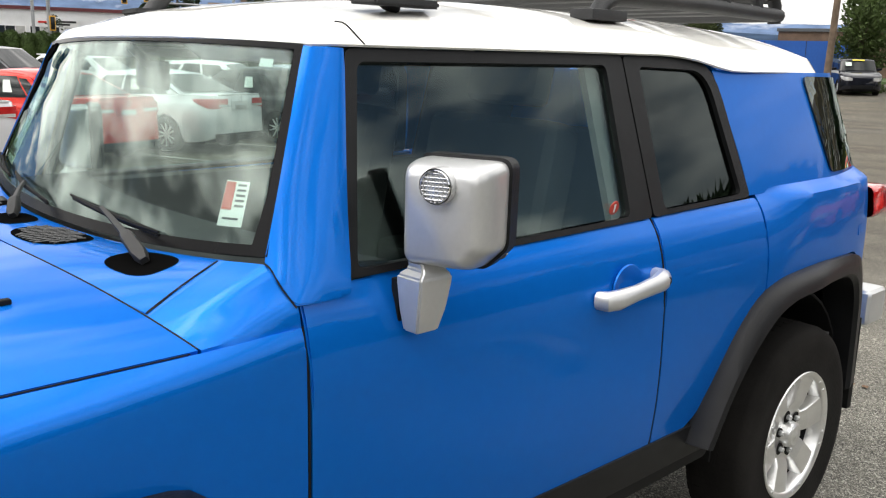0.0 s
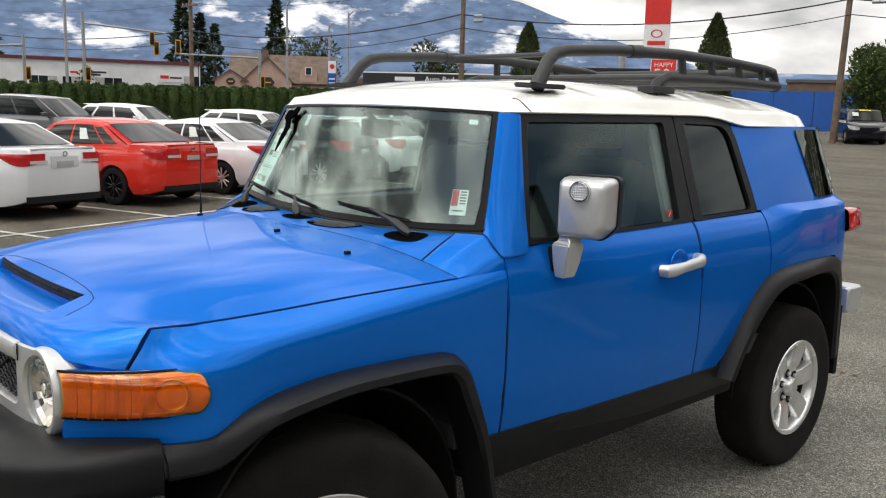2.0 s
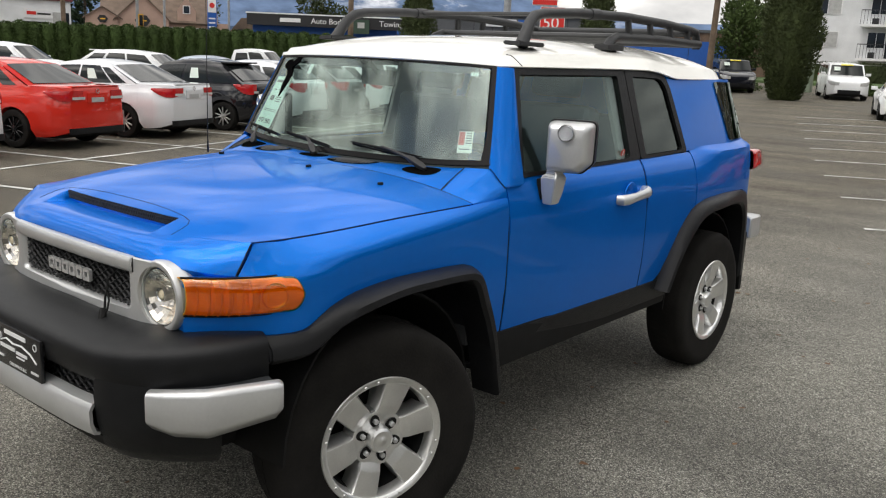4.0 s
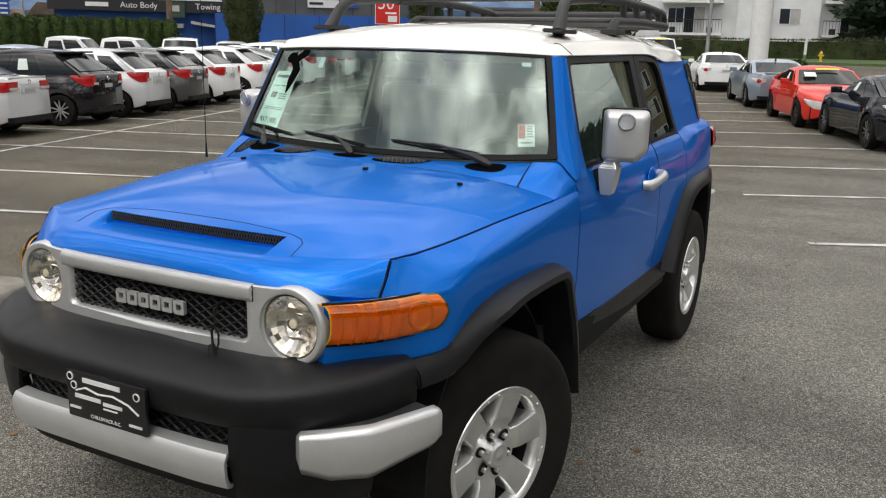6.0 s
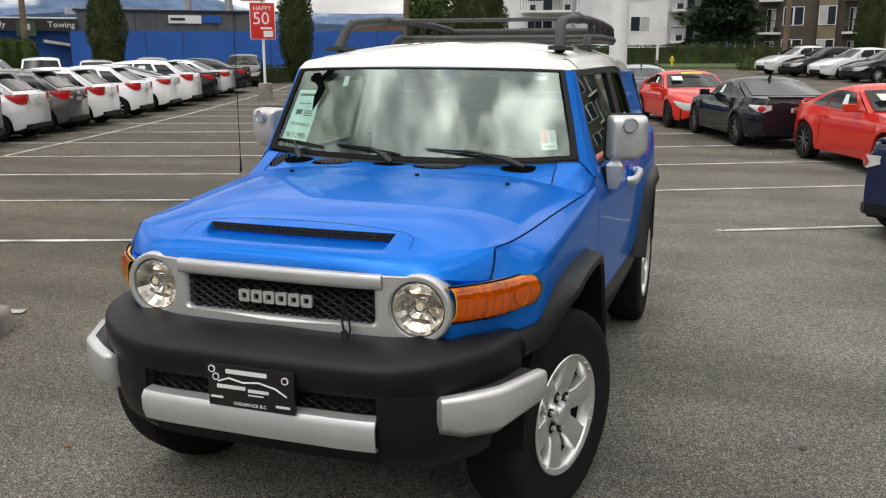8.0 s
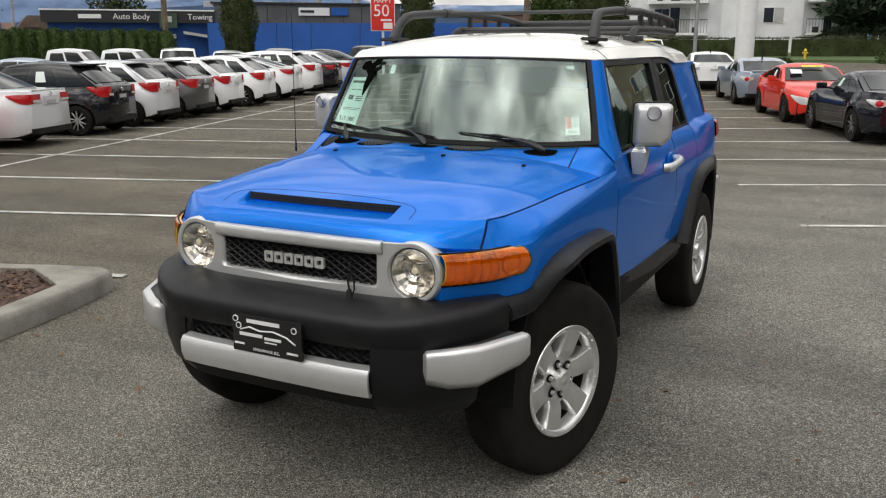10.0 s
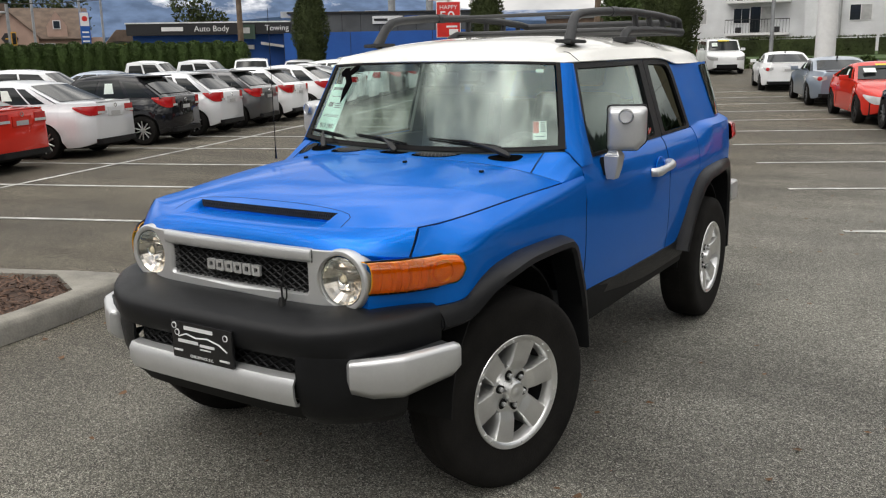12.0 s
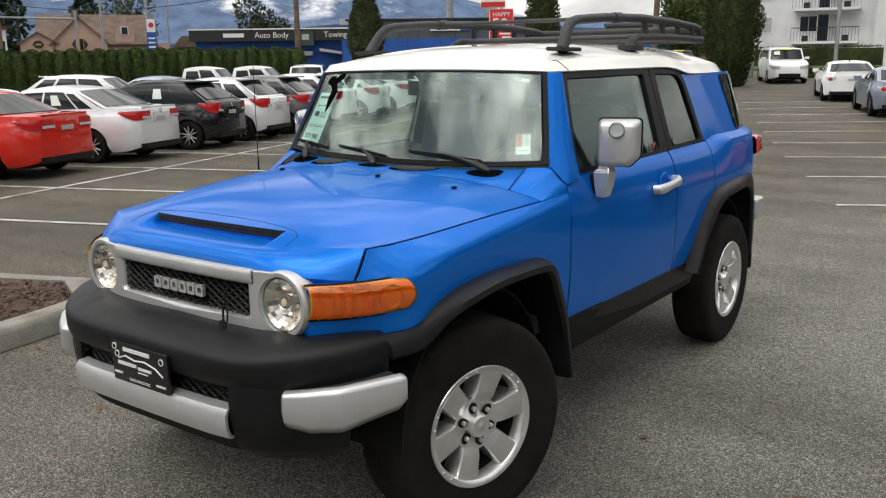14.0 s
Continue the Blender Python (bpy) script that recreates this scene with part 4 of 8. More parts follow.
# pub with gables
pub, L = facade("pub_building", (-81.0, 43.0), (-73.6, 54.2), 9, 3.9, WALL_PINK, "pink stucco pub with brown gabled roof and black badges")
rows = [[(x, y, z) for y, z in ((-0.4, 3.8), (4.5, 6.9), (9.4, 3.8))] for x in (1.0, L * 0.92)]
part("roof", thick(grid(rows), 0.2), ROOF_BROWN, pub)
for x, w, zt, badge in ((1.4, 1.6, 4.9, 0.5), (5.1, 2.5, 6.3, 0.75)):
    g = part("gable", prism(((x - w, -0.5), (x + w, -0.5), (x + w, 3.9), (x, zt), (x - w, 3.9)), -0.9, 0.0), WALL_PINK, pub)
    for s in (1, -1):
        bm = box(-0.2, 0.0, -1.1, 4.0, 0, 0.15)
        dx, dz = w + 0.25, zt - 3.9 + (zt - 3.9) * 0.25 / w
        out = ((x, zt + 0.15), (x, zt), (x + s * dx, zt - dz), (x + s * dx, zt - dz + 0.15))
        bm.free()
        part("gable_roof", prism(out, -1.1, 4.0), ROOF_BROWN, g)
    hexa = [(x + badge * math.cos(math.pi / 3 * k), 3.8 + badge * 0.8 * math.sin(math.pi / 3 * k)) for k in range(6)]
    part("badge", prism(hexa, -0.98, -0.9), FASCIA, g, "black badge")
    part("badge_bar", box(x - badge * 0.5, x + badge * 0.5, -1.0, -0.95, 3.74, 3.86), SIGNAL_YELLOW, g)
part("dormer", prism(((8.4, 3.9), (10.2, 3.9), (10.2, 5.0), (9.3, 6.4), (8.4, 5.0)), -0.1, 4), WALL_PINK, pub)
window(pub, 9.3, 5.1, 0.6, 0.7, SIGN_WHITE, -0.12)
for x in (7.6, 8.6, 10.6):
    window(pub, x, 2.9, 0.7, 0.8)
part("chimney", box(4.4, 5.0, 3.6, 4.3, 6.0, 7.3), ROOF_BROWN, pub)
wing, L = facade("pub_wing", (-73.4, 54.4), (-69.0, 60.5), 7, 3.4, WALL_PINK, "low wing of a pink stucco pub")
part("roof", prism(((0, 3.4), (L, 3.4), (L - 1, 4.6), (1, 4.6)), -0.3, 7.3), ROOF_BROWN, wing)
part("sign_board", box(0.6, 2.2, -0.3, -0.2, 2.7, 3.5), FASCIA, wing, "black board with yellow bar")
part("lettering_bar", box(0.8, 2.0, -0.33, -0.29, 2.95, 3.2), SIGNAL_YELLOW, wing)

fuel = thing("post_sign", "blue and white street sign board on a post", "sign", Matrix.Translation(bearing(-54.4, 88)) @ pose(0, 0, 0, 0, 0, 54))
part("post", tube([(0, 0, 0), (0, 0, 6.0)], 0.08, 8), GALV, fuel)
board = part("board", box(-0.42, 0.42, -0.1, 0.1, 3.0, 6.0, 0.02), WALL_BLUE, fuel)
part("white_panel", box(-0.38, 0.38, -0.13, -0.09, 4.75, 5.95), SIGN_WHITE, board)
part("red_disc", moved(revolve(((-0.015, 0.001), (-0.015, 0.24), (0.0, 0.24)), 20, "y"), pose(0.02, -0.13, 5.4)), SIGN_RED, board)
for z in (4.2, 3.8, 3.4):
    part("lettering_bar", box(-0.3, 0.3, -0.12, -0.09, z - 0.07, z + 0.07), SIGN_WHITE, board)

# body shop with a black fascia
bodyshop, L = facade("body_shop", (-50.9, 39.6), (-31.4, 54.6), 16, 3.35, WALL_BLUE, "blue body shop under a black lettered fascia")
part("fascia", box(-0.2, L * 0.46, -0.9, 0.2, 3.35, 4.15), FASCIA, bodyshop, "black fascia with white lettering")
part("fascia_cap", box(-0.25, L * 0.46, -0.95, 0.25, 4.15, 4.24), SIGN_WHITE, bodyshop)
part("upper_wall", box(L * 0.46, L, -0.3, 6, 3.35, 4.75), WALL_GREY, bodyshop)
part("roof_edge", box(L * 0.45, L + 0.2, -0.45, 6, 4.72, 4.85), FASCIA, bodyshop)
part("name_bar", box(2.25, 3.75, -0.94, -0.9, 3.62, 3.90), SIGN_WHITE, bodyshop, "white lettering bar")
letters("fascia_word", "Auto Body", 0.56, pose(5.75, -0.93, 3.75, 90, 0, 0), SIGN_WHITE, bodyshop, 0.02)
letters("fascia_word", "Towing", 0.56, pose(10.35, -0.93, 3.75, 90, 0, 0), SIGN_WHITE, bodyshop, 0.02)
part("green_board", box(7.6, 8.8, -1.05, -0.95, 3.0, 4.0), mat("green_board", (0.03, 0.06, 0.04), 0.6), bodyshop)
part("green_board_mark", box(7.95, 8.45, -1.08, -1.04, 3.4, 3.8), CURTAIN, bodyshop)
part("awning", prism(((9.2, 2.6), (12.6, 2.1), (12.6, 2.25), (9.2, 2.8)), -1.2, 0.1), CURTAIN, bodyshop)
part("low_band", box(0, 8.6, -0.6, 0, 2.3, 2.6), CURTAIN, bodyshop)
part("sign_panel", box(L * 0.70, L * 0.79, -0.42, -0.3, 3.95, 4.5), SIGN_WHITE, bodyshop, "white sign panel with plain bars")
part("lettering_bar", box(L * 0.705, L * 0.745, -0.45, -0.41, 4.15, 4.32), FASCIA, bodyshop)
part("sign_panel", box(L * 0.795, L * 0.845, -0.42, -0.3, 3.98, 4.5), WALL_BLUE, bodyshop)
for x in (L * 0.765, L * 0.885):
    part("stack", moved(revolve(((4.6, 0.28), (6.6, 0.28), (6.6, 0.001)), 14, "z"), pose(x, 4.0, 0)), GALV, bodyshop)
for x in (L * 0.42, L * 0.60, L * 0.68):
    part("roof_unit", box(x, x + 1.1, 3, 4.2, 4.6, 5.05), CURTAIN, bodyshop)
for k in range(9):
    x = L * (0.5 + 0.055 * k)
    part("panel_joint", box(x - 0.02, x + 0.02, -0.33, -0.29, 3.35, 4.7), FASCIA, bodyshop)

for n, (a, b, h) in enumerate((((-41.0, 44.6), (-31.5, 49.3), 3.35), ((-31.5, 49.3), (-20.1, 53.9), 3.35))):
    root, L = facade("blue_fence", a, b, 0.25, h, WALL_BLUE, "tall saturated blue painted wall")
    for k in range(int(L / 2.4)):
        part("fence_joint", box(k * 2.4 - 0.015, k * 2.4 + 0.015, -0.02, 0.0, 0, h), FASCIA, root)
root, L = facade("low_building", (-26.0, 56.0), (-18.0, 59.0), 6, 4.1, mat("rust_cladding", (0.14, 0.09, 0.06), 0.8, 0, 0.3, 1.5), "low rust-brown building behind the blue wall")
part("roof_edge", box(-0.1, L + 0.1, -0.1, 6, 4.05, 4.25), WALL_GREY, root)
tagged(obj("utility_cabinet", moved(box(-1.1, 1.1, -0.5, 0.5, 0, 1.5, 0.03), on_ground(-13.2, 45.0, 10)), mat("cabinet_green", (0.22, 0.27, 0.20), 0.6, 0, 0.2, 2)), "pale green metal utility cabinet beside shrubs", "cabinet")


def balcony(root, x0, x1, z, y=0.0, depth=1.5):
    b = part("balcony", box(x0, x1, y - depth, y + 0.05, z - 0.18, z), SIGN_WHITE, root, "white slab with black railing")
    part("handrail", box(x0, x1, y - depth - 0.02, y - depth + 0.03, z + 0.98, z + 1.04), FASCIA, b)
    n = max(4, int((x1 - x0) / 0.22))
    bm = bmesh.new()
    for k in range(n + 1):
        xx = lerp(x0, x1, k / n)
        box(xx - 0.012, xx + 0.012, y - depth, y - depth + 0.024, z, z + 1.0, 0, 2, bm)
    part("baluster", bm, FASCIA, b)
    d = part("balcony_door", box(lerp(x0, x1, 0.35), lerp(x0, x1, 0.72), y - 0.06, y, z, z + 2.05), SIGN_WHITE, root)
    part("pane", box(lerp(x0, x1, 0.37), lerp(x0, x1, 0.53), y - 0.08, y - 0.05, z + 0.05, z + 2.0), WIN_DARK, d)
    part("pane", box(lerp(x0, x1, 0.54), lerp(x0, x1, 0.70), y - 0.08, y - 0.05, z + 0.05, z + 2.0), CURTAIN, d)
    for k in (0.2, 0.8):
        c = part("balcony_chair", box(lerp(x0, x1, k) - 0.22, lerp(x0, x1, k) + 0.22, y - 1.0, y - 0.6, z + 0.02, z + 0.45, 0.03), FASCIA, b)


# white apartments
G = 1.15
apt, L = facade("apartment_building", (-22.0, 69.0), (-0.9, 72.2), 14, 11.0, WALL_WHITE, "white four-storey apartment block with balconies", G)
part("stair_bay", box(L * 0.52, L * 0.63, -1.2, 0.0, -0.5, 11), WALL_WHITE, apt)
part("corner_bay", box(L * 0.63, L * 0.80, -0.5, 0.0, -0.5, 11), WALL_WHITE, apt)
part("downpipe", box(L * 0.63 + 0.1, L * 0.63 + 0.2, -0.65, -0.5, -0.5, 11), CURTAIN, apt)
for z in (-0.7, 1.75, 4.2, 6.65):
    window(apt, L * 0.13, z + 1.35, 1.9, 1.1, SIGN_WHITE, 0, 2)
    window(apt, L * 0.70, z + 1.35, 1.5, 1.1, SIGN_WHITE, -0.5, 2)
    balcony(apt, L * 0.25, L * 0.47, z)
    balcony(apt, L * 0.81, L * 0.975, z)
    window(apt, L * 0.30, z + 1.35, 1.2, 1.1, SIGN_WHITE, 0, 2)
part("awning", moved(revolve(((0, 0.9), (0.5, 0.75), (0.8, 0.4), (0.9, 0.001)), 16, "z"), pose(L * 0.575, -1.6, 0.5)), mat("green_awning", (0.02, 0.06, 0.045), 0.7), apt)
# brown apartments
brown, L = facade("apartment_building", (-0.5, 82.5), (24.0, 80.5), 14, 14.0, WALL_BROWN, "brown clad apartment block with white-trimmed windows", G)
for x0, x1, m in ((0.30, 0.36, WALL_TAN), (0.52, 0.60, WALL_TAN), (0.80, 1.0, WALL_TAN)):
    part("tan_bay", box(L * x0, L * x1, -0.6, 0, -0.5, 14), m, brown)
for z in (-0.2, 2.6, 5.4, 8.2):
    for x in (0.04, 0.075, 0.20, 0.235, 0.33, 0.455, 0.56, 0.70, 0.735, 0.85, 0.90):
        bay = -0.6 if (0.30 < x < 0.36 or 0.52 < x < 0.60 or x > 0.8) else 0.0
        window(brown, L * x, z + 1.4, 0.75 if bay == 0 else 1.3, 1.5, SIGN_WHITE, bay, 1 if bay == 0 else 2)
    for x0, x1 in ((0.10, 0.18), (0.38, 0.44), (0.62, 0.68)):
        balcony(brown, L * x0, L * x1, z, 0, 1.2)
# plain unseen block and trees close the lot behind the camera
# block set near and high to darken the bumper and ground
_, L = facade("unseen_block", (40.0, -22.0), (-34.0, -28.0), 10, 7.5, WALL_GREY, "plain grey unseen block closing the lot and shading the bumper")
for k in range(26):
    a = radians(60 + k * 9.2)
    d = 62 + 9 * math.sin(k * 2.3)
    x, y = d * math.sin(a), d * math.cos(a)
    if -36 < x < 36 and -52 < y < -28:
        continue
    conifer("conifer", x, y, 7 + 3 * math.sin(k * 1.7), 3.2, "dark conifer in the belt around the lot", 60 + k, 500)


# ---- the blue off-roader ----
CAR = thing("suv", "bright blue boxy off-road suv with white roof and black bumpers", "suv", pose(-0.02, 0, 0))


def both(name, make, material, label="", parent=None, angle=38):
    """A part and its mirror image on the other flank."""
    made = []
    for s in (1, -1):
        bm = make()
        if s < 0:
            bmesh.ops.scale(bm, vec=(-1, 1, 1), verts=bm.verts)
            bmesh.ops.reverse_faces(bm, faces=bm.faces)
        made.append(part(name, bm, material, parent or CAR, label, angle))
    return made


def flank_w(y):
    return spline(((-0.72, 0.59), (-0.60, 0.685), (-0.47, 0.795), (-0.40, 0.833), (-0.30, 0.846), (0.0, 0.854), (0.62, 0.866), (1.2, 0.880), (1.75, 0.888), (2.4, 0.890), (2.80, 0.882), (3.02, 0.864), (3.18, 0.835), (3.29, 0.79), (3.35, 0.74), (3.38, 0.68)), y)


def flank(y, z):
    """The half-width of the body's side below the belt."""
    return flank_w(y) + spline(((0.55, -0.03), (0.66, -0.018), (0.8, -0.004), (0.92, 0.0), (1.08, 0.0), (1.16, -0.010), (1.21, -0.022), (1.255, -0.040), (1.295, -0.068), (1.32, -0.085)), z)


def pane_x(z, y=1.2):
    """The half-width of the windows, which lean inwards."""
    return 0.816 - (z - 1.29) * 0.295 + 0.012 * math.sin((y - 0.7) / 2.4 * math.pi)


def sheet(y0, y1, zb, zt, nu, nv, depth=0.02, surf=flank, bevel=0.004):
    """A panel of the flank between two uprights and two curves; y0 and y1 may depend on the height share."""
    rows = []
    for j in range(nv + 1):
        v = j / nv
        a, b = (y0(v) if callable(y0) else y0), (y1(v) if callable(y1) else y1)
        row = []
        for i in range(nu + 1):
            y = lerp(a, b, i / nu)
            z = lerp(zb(y), zt(y), v)
            row.append((surf(y, z), y, z))
        rows.append(row)
    return thick(grid(rows, flip=True), depth, bevel)


def belt(y):
    return spline(((0.60, 1.248), (0.74, 1.272), (1.0, 1.279), (1.65, 1.290), (2.35, 1.296)), y)


def arch_front(y):
    return spline(((-0.75, 0.845), (-0.46, 0.845), (-0.36, 0.90), (-0.2, 0.96), (0.0, 0.98), (0.25, 0.97), (0.38, 0.94), (0.43, 0.86), (0.50, 0.66), (0.53, 0.62)), y)


def arch_rear(y):
    return spline(((1.90, 0.635), (1.98, 0.68), (2.12, 0.87), (2.27, 0.985), (2.4, 1.02), (3.00, 1.035), (3.10, 0.98), (3.16, 0.8), (3.19, 0.6)), y)


def hood_half(y):
    return spline(((-0.514, 0.697), (-0.4, 0.730), (0.0, 0.780), (0.414, 0.827), (0.62, 0.846)), y)


def hood_edge(y):
    return spline(((-0.514, 1.153), (-0.36, 1.158), (-0.16, 1.168), (0.05, 1.181), (0.28, 1.192), (0.414, 1.198), (0.61, 1.211)), y)


def make_fender():
    """The front wing: an upright side that rolls over to the bonnet, and a corner that runs on round the nose."""
    mid = 1.052
    bm = bmesh.new()
    back = [lerp(-0.577, 0.607, c) for c in steps(0, 1, 48)]
    ahead = steps(-0.702, -0.577, 8)[:-1]
    lower = [[bm.verts.new((x, y, z)) for z in steps(0.845, mid, 8)] for x, y in ((0.592, -0.682),)]
    for y in (*ahead, *back):
        zb = min(arch_front(y), mid - 0.05)
        lower.append([bm.verts.new((flank(y, z), y, z)) for z in steps(zb, mid, 8)])
    columns = [lower]
    upper = []
    for k, y in enumerate(back):
        c = k / 48
        soft = min(1.0, c / 0.30)
        soft = soft * soft * (3 - 2 * soft)
        yt = lerp(-0.512, 0.607, c)
        low, top = Vector((flank(y, mid), y, mid)), Vector((hood_half(yt) + 0.005, yt, hood_edge(yt) - 0.004))
        knee = Vector((flank_w(lerp(y, yt, 0.5)) - 0.002, lerp(y, yt, 0.5), top.z - lerp(0.056, 0.026, c)))
        knee = low.lerp(top, 0.55).lerp(knee, 0.25 + 0.75 * soft)
        column = [lower[1 + len(ahead) + k][-1]]
        for q in steps(0, 1, 14)[1:]:
            a, b, d = (1 - q) ** 2, 2 * (1 + 1.8 * soft) * q * (1 - q), q * q
            column.append(bm.verts.new((low * a + knee * b + top * d) / (a + b + d)))
        upper.append(column)
    columns.append(upper)
    for side in columns:
        for a, b in zip(side, side[1:]):
            for i in range(len(a) - 1):
                bm.faces.new((a[i], b[i], b[i + 1], a[i + 1]))
    return thick(bm, 0.02, 0.003)


both("fender", make_fender, BLUE)


def make_apron():
    """The painted strip under each headlamp, behind its bezel."""
    rows = []
    for x in steps(0.46, 0.602, 10):
        top = 0.974 - math.sqrt(0.1095**2 - min(0.105, abs(x - 0.5)) ** 2) + 0.006
        rows.append([(x, -0.699, z) for z in steps(0.835, top, 3)])
    bm = thick(grid(rows), 0.006)
    bmesh.ops.recalc_face_normals(bm, faces=bm.faces)
    return bm


both("nose_apron", make_apron, BLUE)


def make_front_door():
    return sheet(0.617, lambda v: lerp(1.742, 1.728, v), lambda y: 0.632, lambda y: belt(y) - 0.004, 26, 22)


def make_rear_door():
    return sheet(lambda v: lerp(1.750, 1.736, v), lambda v: 2.300, lambda y: max(0.632, arch_rear(y)), lambda y: belt(y) - 0.004, 18, 22)


front_doors = both("front_door", make_front_door, BLUE)
for door, s in zip(front_doors, (1, -1)):
    part("door_seam", tube([(s * (flank(0.612, z) - 0.004), 0.612, z) for z in steps(0.635, 1.205, 14)], 0.0036, 6), SEAL, door)
    part("door_seam", tube([(s * (flank(1.739, z) - 0.0035), lerp(1.746, 1.732, (z - 0.63) / 0.65), z) for z in steps(0.635, 1.285, 14)], 0.0034, 6), SEAL, door)
rear_doors = both("rear_door", make_rear_door, BLUE)


def upper_x(y, z):
    return pane_x(z, min(y, 3.1)) - 0.30 * max(0.0, y - 2.84) ** 1.5 - 3.0 * max(0.0, y - lerp(3.28, 3.10, (z - 1.3) / 0.37)) ** 2


def quarter_x(y, z):
    """The rear quarter, whose shoulder stays broad and ends in a ledge under the panes."""
    k = min(1.0, max(0.0, (y - 2.31) / 0.32))
    k = k * k * (3 - 2 * k)
    w = lerp(flank(y, z), flank_w(y) + 0.35 * (flank(y, z) - flank_w(y)), k)
    ledge = max(0.0, (z - 1.288) / 0.027)
    return lerp(w, min(w, upper_x(y, 1.315)), ledge)


def make_quarter():
    rows = []
    for z in (*steps(0.0, 0.94, 18), *(0.955, 0.97, 0.985, 1.0)):
        rows.append([(quarter_x(y, zz), y, zz) for y in steps(2.308, 3.375, 34) for zz in (lerp(max(arch_rear(y), 0.62), 1.315, z),)])
    return thick(grid(rows, flip=True), 0.02)


both("quarter_panel", make_quarter, BLUE)


def make_upper_quarter():
    return sheet(lambda v: lerp(2.266, 2.16, v**1.6), lambda v: lerp(3.372, 3.165, v), lambda y: 1.300, lambda y: 1.672 if y > 2.2 else 1.70, 24, 12, surf=lambda y, z: upper_x(y, z) - 0.002, bevel=0.0)


both("upper_quarter", make_upper_quarter, BLUE)


def round_poly(corners, radius, k=5, m=6):
    """A closed outline with rounded corners, always of the same number of points."""
    pts = []
    n = len(corners)
    for i in range(n):
        a, b, c = Vector(corners[i - 1]), Vector(corners[i]), Vector(corners[(i + 1) % n])
        r = radius[i] if isinstance(radius, (list, tuple)) else radius
        p, q = b + (a - b).normalized() * r, b + (c - b).normalized() * r
        for j in range(k + 1):
            t = j / k
            pts.append(p * (1 - t) ** 2 + b * 2 * t * (1 - t) + q * t * t)
        d = c + (b - c).normalized() * (radius[(i + 1) % n] if isinstance(radius, (list, tuple)) else radius)
        for j in range(1, m):
            pts.append(q.lerp(d, j / m))
    return pts


def ring(outer, inner, at, depth, flip=False):
    rows = [[at(*o), at(*o.lerp(i, 0.5)), at(*i)] for o, i in zip(outer, inner)]
    return thick(grid(rows, closed_u=True, flip=flip), depth)


def fill(outline, at, depth, shrink=(0.0, 0.35, 0.7)):
    """A pane that fills an outline."""
    c = sum(outline, Vector((0, 0))) / len(outline)
    rows = [[at(*p.lerp(c, s)) for s in (*shrink, 0.97)] for p in outline]
    bm = grid(rows, closed_u=True)
    bm.verts.ensure_lookup_table()
    n = len(shrink) + 1
    bm.faces.new([bm.verts[i * n + n - 1] for i in range(len(outline))])
    bmesh.ops.recalc_face_normals(bm, faces=bm.faces)
    if bm.faces[0].normal.x < 0:
        bmesh.ops.reverse_faces(bm, faces=bm.faces)
    return thick(bm, depth)


FW_OUT = round_poly(((0.728, 1.272), (0.812, 1.702), (1.713, 1.708), (1.733, 1.288)), 0.02)
FW_IN = round_poly(((0.754, 1.287), (0.837, 1.677), (1.640, 1.682), (1.638, 1.300)), 0.022)
RW_OUT = round_poly(((1.739, 1.288), (1.719, 1.708), (2.168, 1.706), (2.262, 1.298)), (0.02, 0.02, 0.12, 0.02))
RW_IN = round_poly(((1.795, 1.303), (1.785, 1.680), (2.128, 1.672), (2.213, 1.310)), (0.022, 0.022, 0.085, 0.025))

for wins, outer, inner, tint in ((front_doors, FW_OUT, FW_IN, GLASS), (rear_doors, RW_OUT, RW_IN, TINTED)):
    for door, s in zip(wins, (1, -1)):
        bm = ring(outer, inner, lambda y, z: (pane_x(z, y) + 0.004, y, z), 0.03, flip=True)
        bmesh.ops.recalc_face_normals(bm, faces=bm.faces)
        pane = fill([p for p in inner], lambda y, z: (pane_x(z, y) - 0.010, y, z), 0.004)
        if s < 0:
            for one in (bm, pane):
                bmesh.ops.scale(one, vec=(-1, 1, 1), verts=one.verts)
                bmesh.ops.reverse_faces(one, faces=one.faces)
        part("window_frame", bm, BLACK_PLASTIC, door, "black plastic frame")
        part("window_pane", pane, tint, door)

Q_IN = round_poly(((2.872, 1.330), (2.768, 1.660), (3.155, 1.656), (3.362, 1.322)), (0.03, 0.03, 0.03, 0.03))
both("quarter_window", lambda: fill(Q_IN, lambda y, z: (upper_x(y, z) + 0.005, y, z), 0.006), TINTED, "dark tinted rear quarter pane")


# windscreen, posts and cowl
def screen(u, v):
    """A point of the windscreen; u across from -1 to 1, v up from 0 to 1."""
    x = u * lerp(0.774, 0.666, v)
    y = lerp(0.475, 0.672, v) + lerp(0.112, 0.070, v) * u * u
    z = lerp(1.303 + 0.012 * u * u + 0.014 * u**4, 1.722 - 0.016 * u * u, v)
    return Vector((x, y, z))


def screen_patch(u0, u1, v0, v1, nu, nv, lift, depth):
    rows = []
    for j in range(nv + 1):
        rows.append([screen(lerp(u0, u1, i / nu), lerp(v0, v1, j / nv)) + Vector((0, -0.9, 0.42)) * lift for i in range(nu + 1)])
    return thick(grid(rows, flip=True), depth)


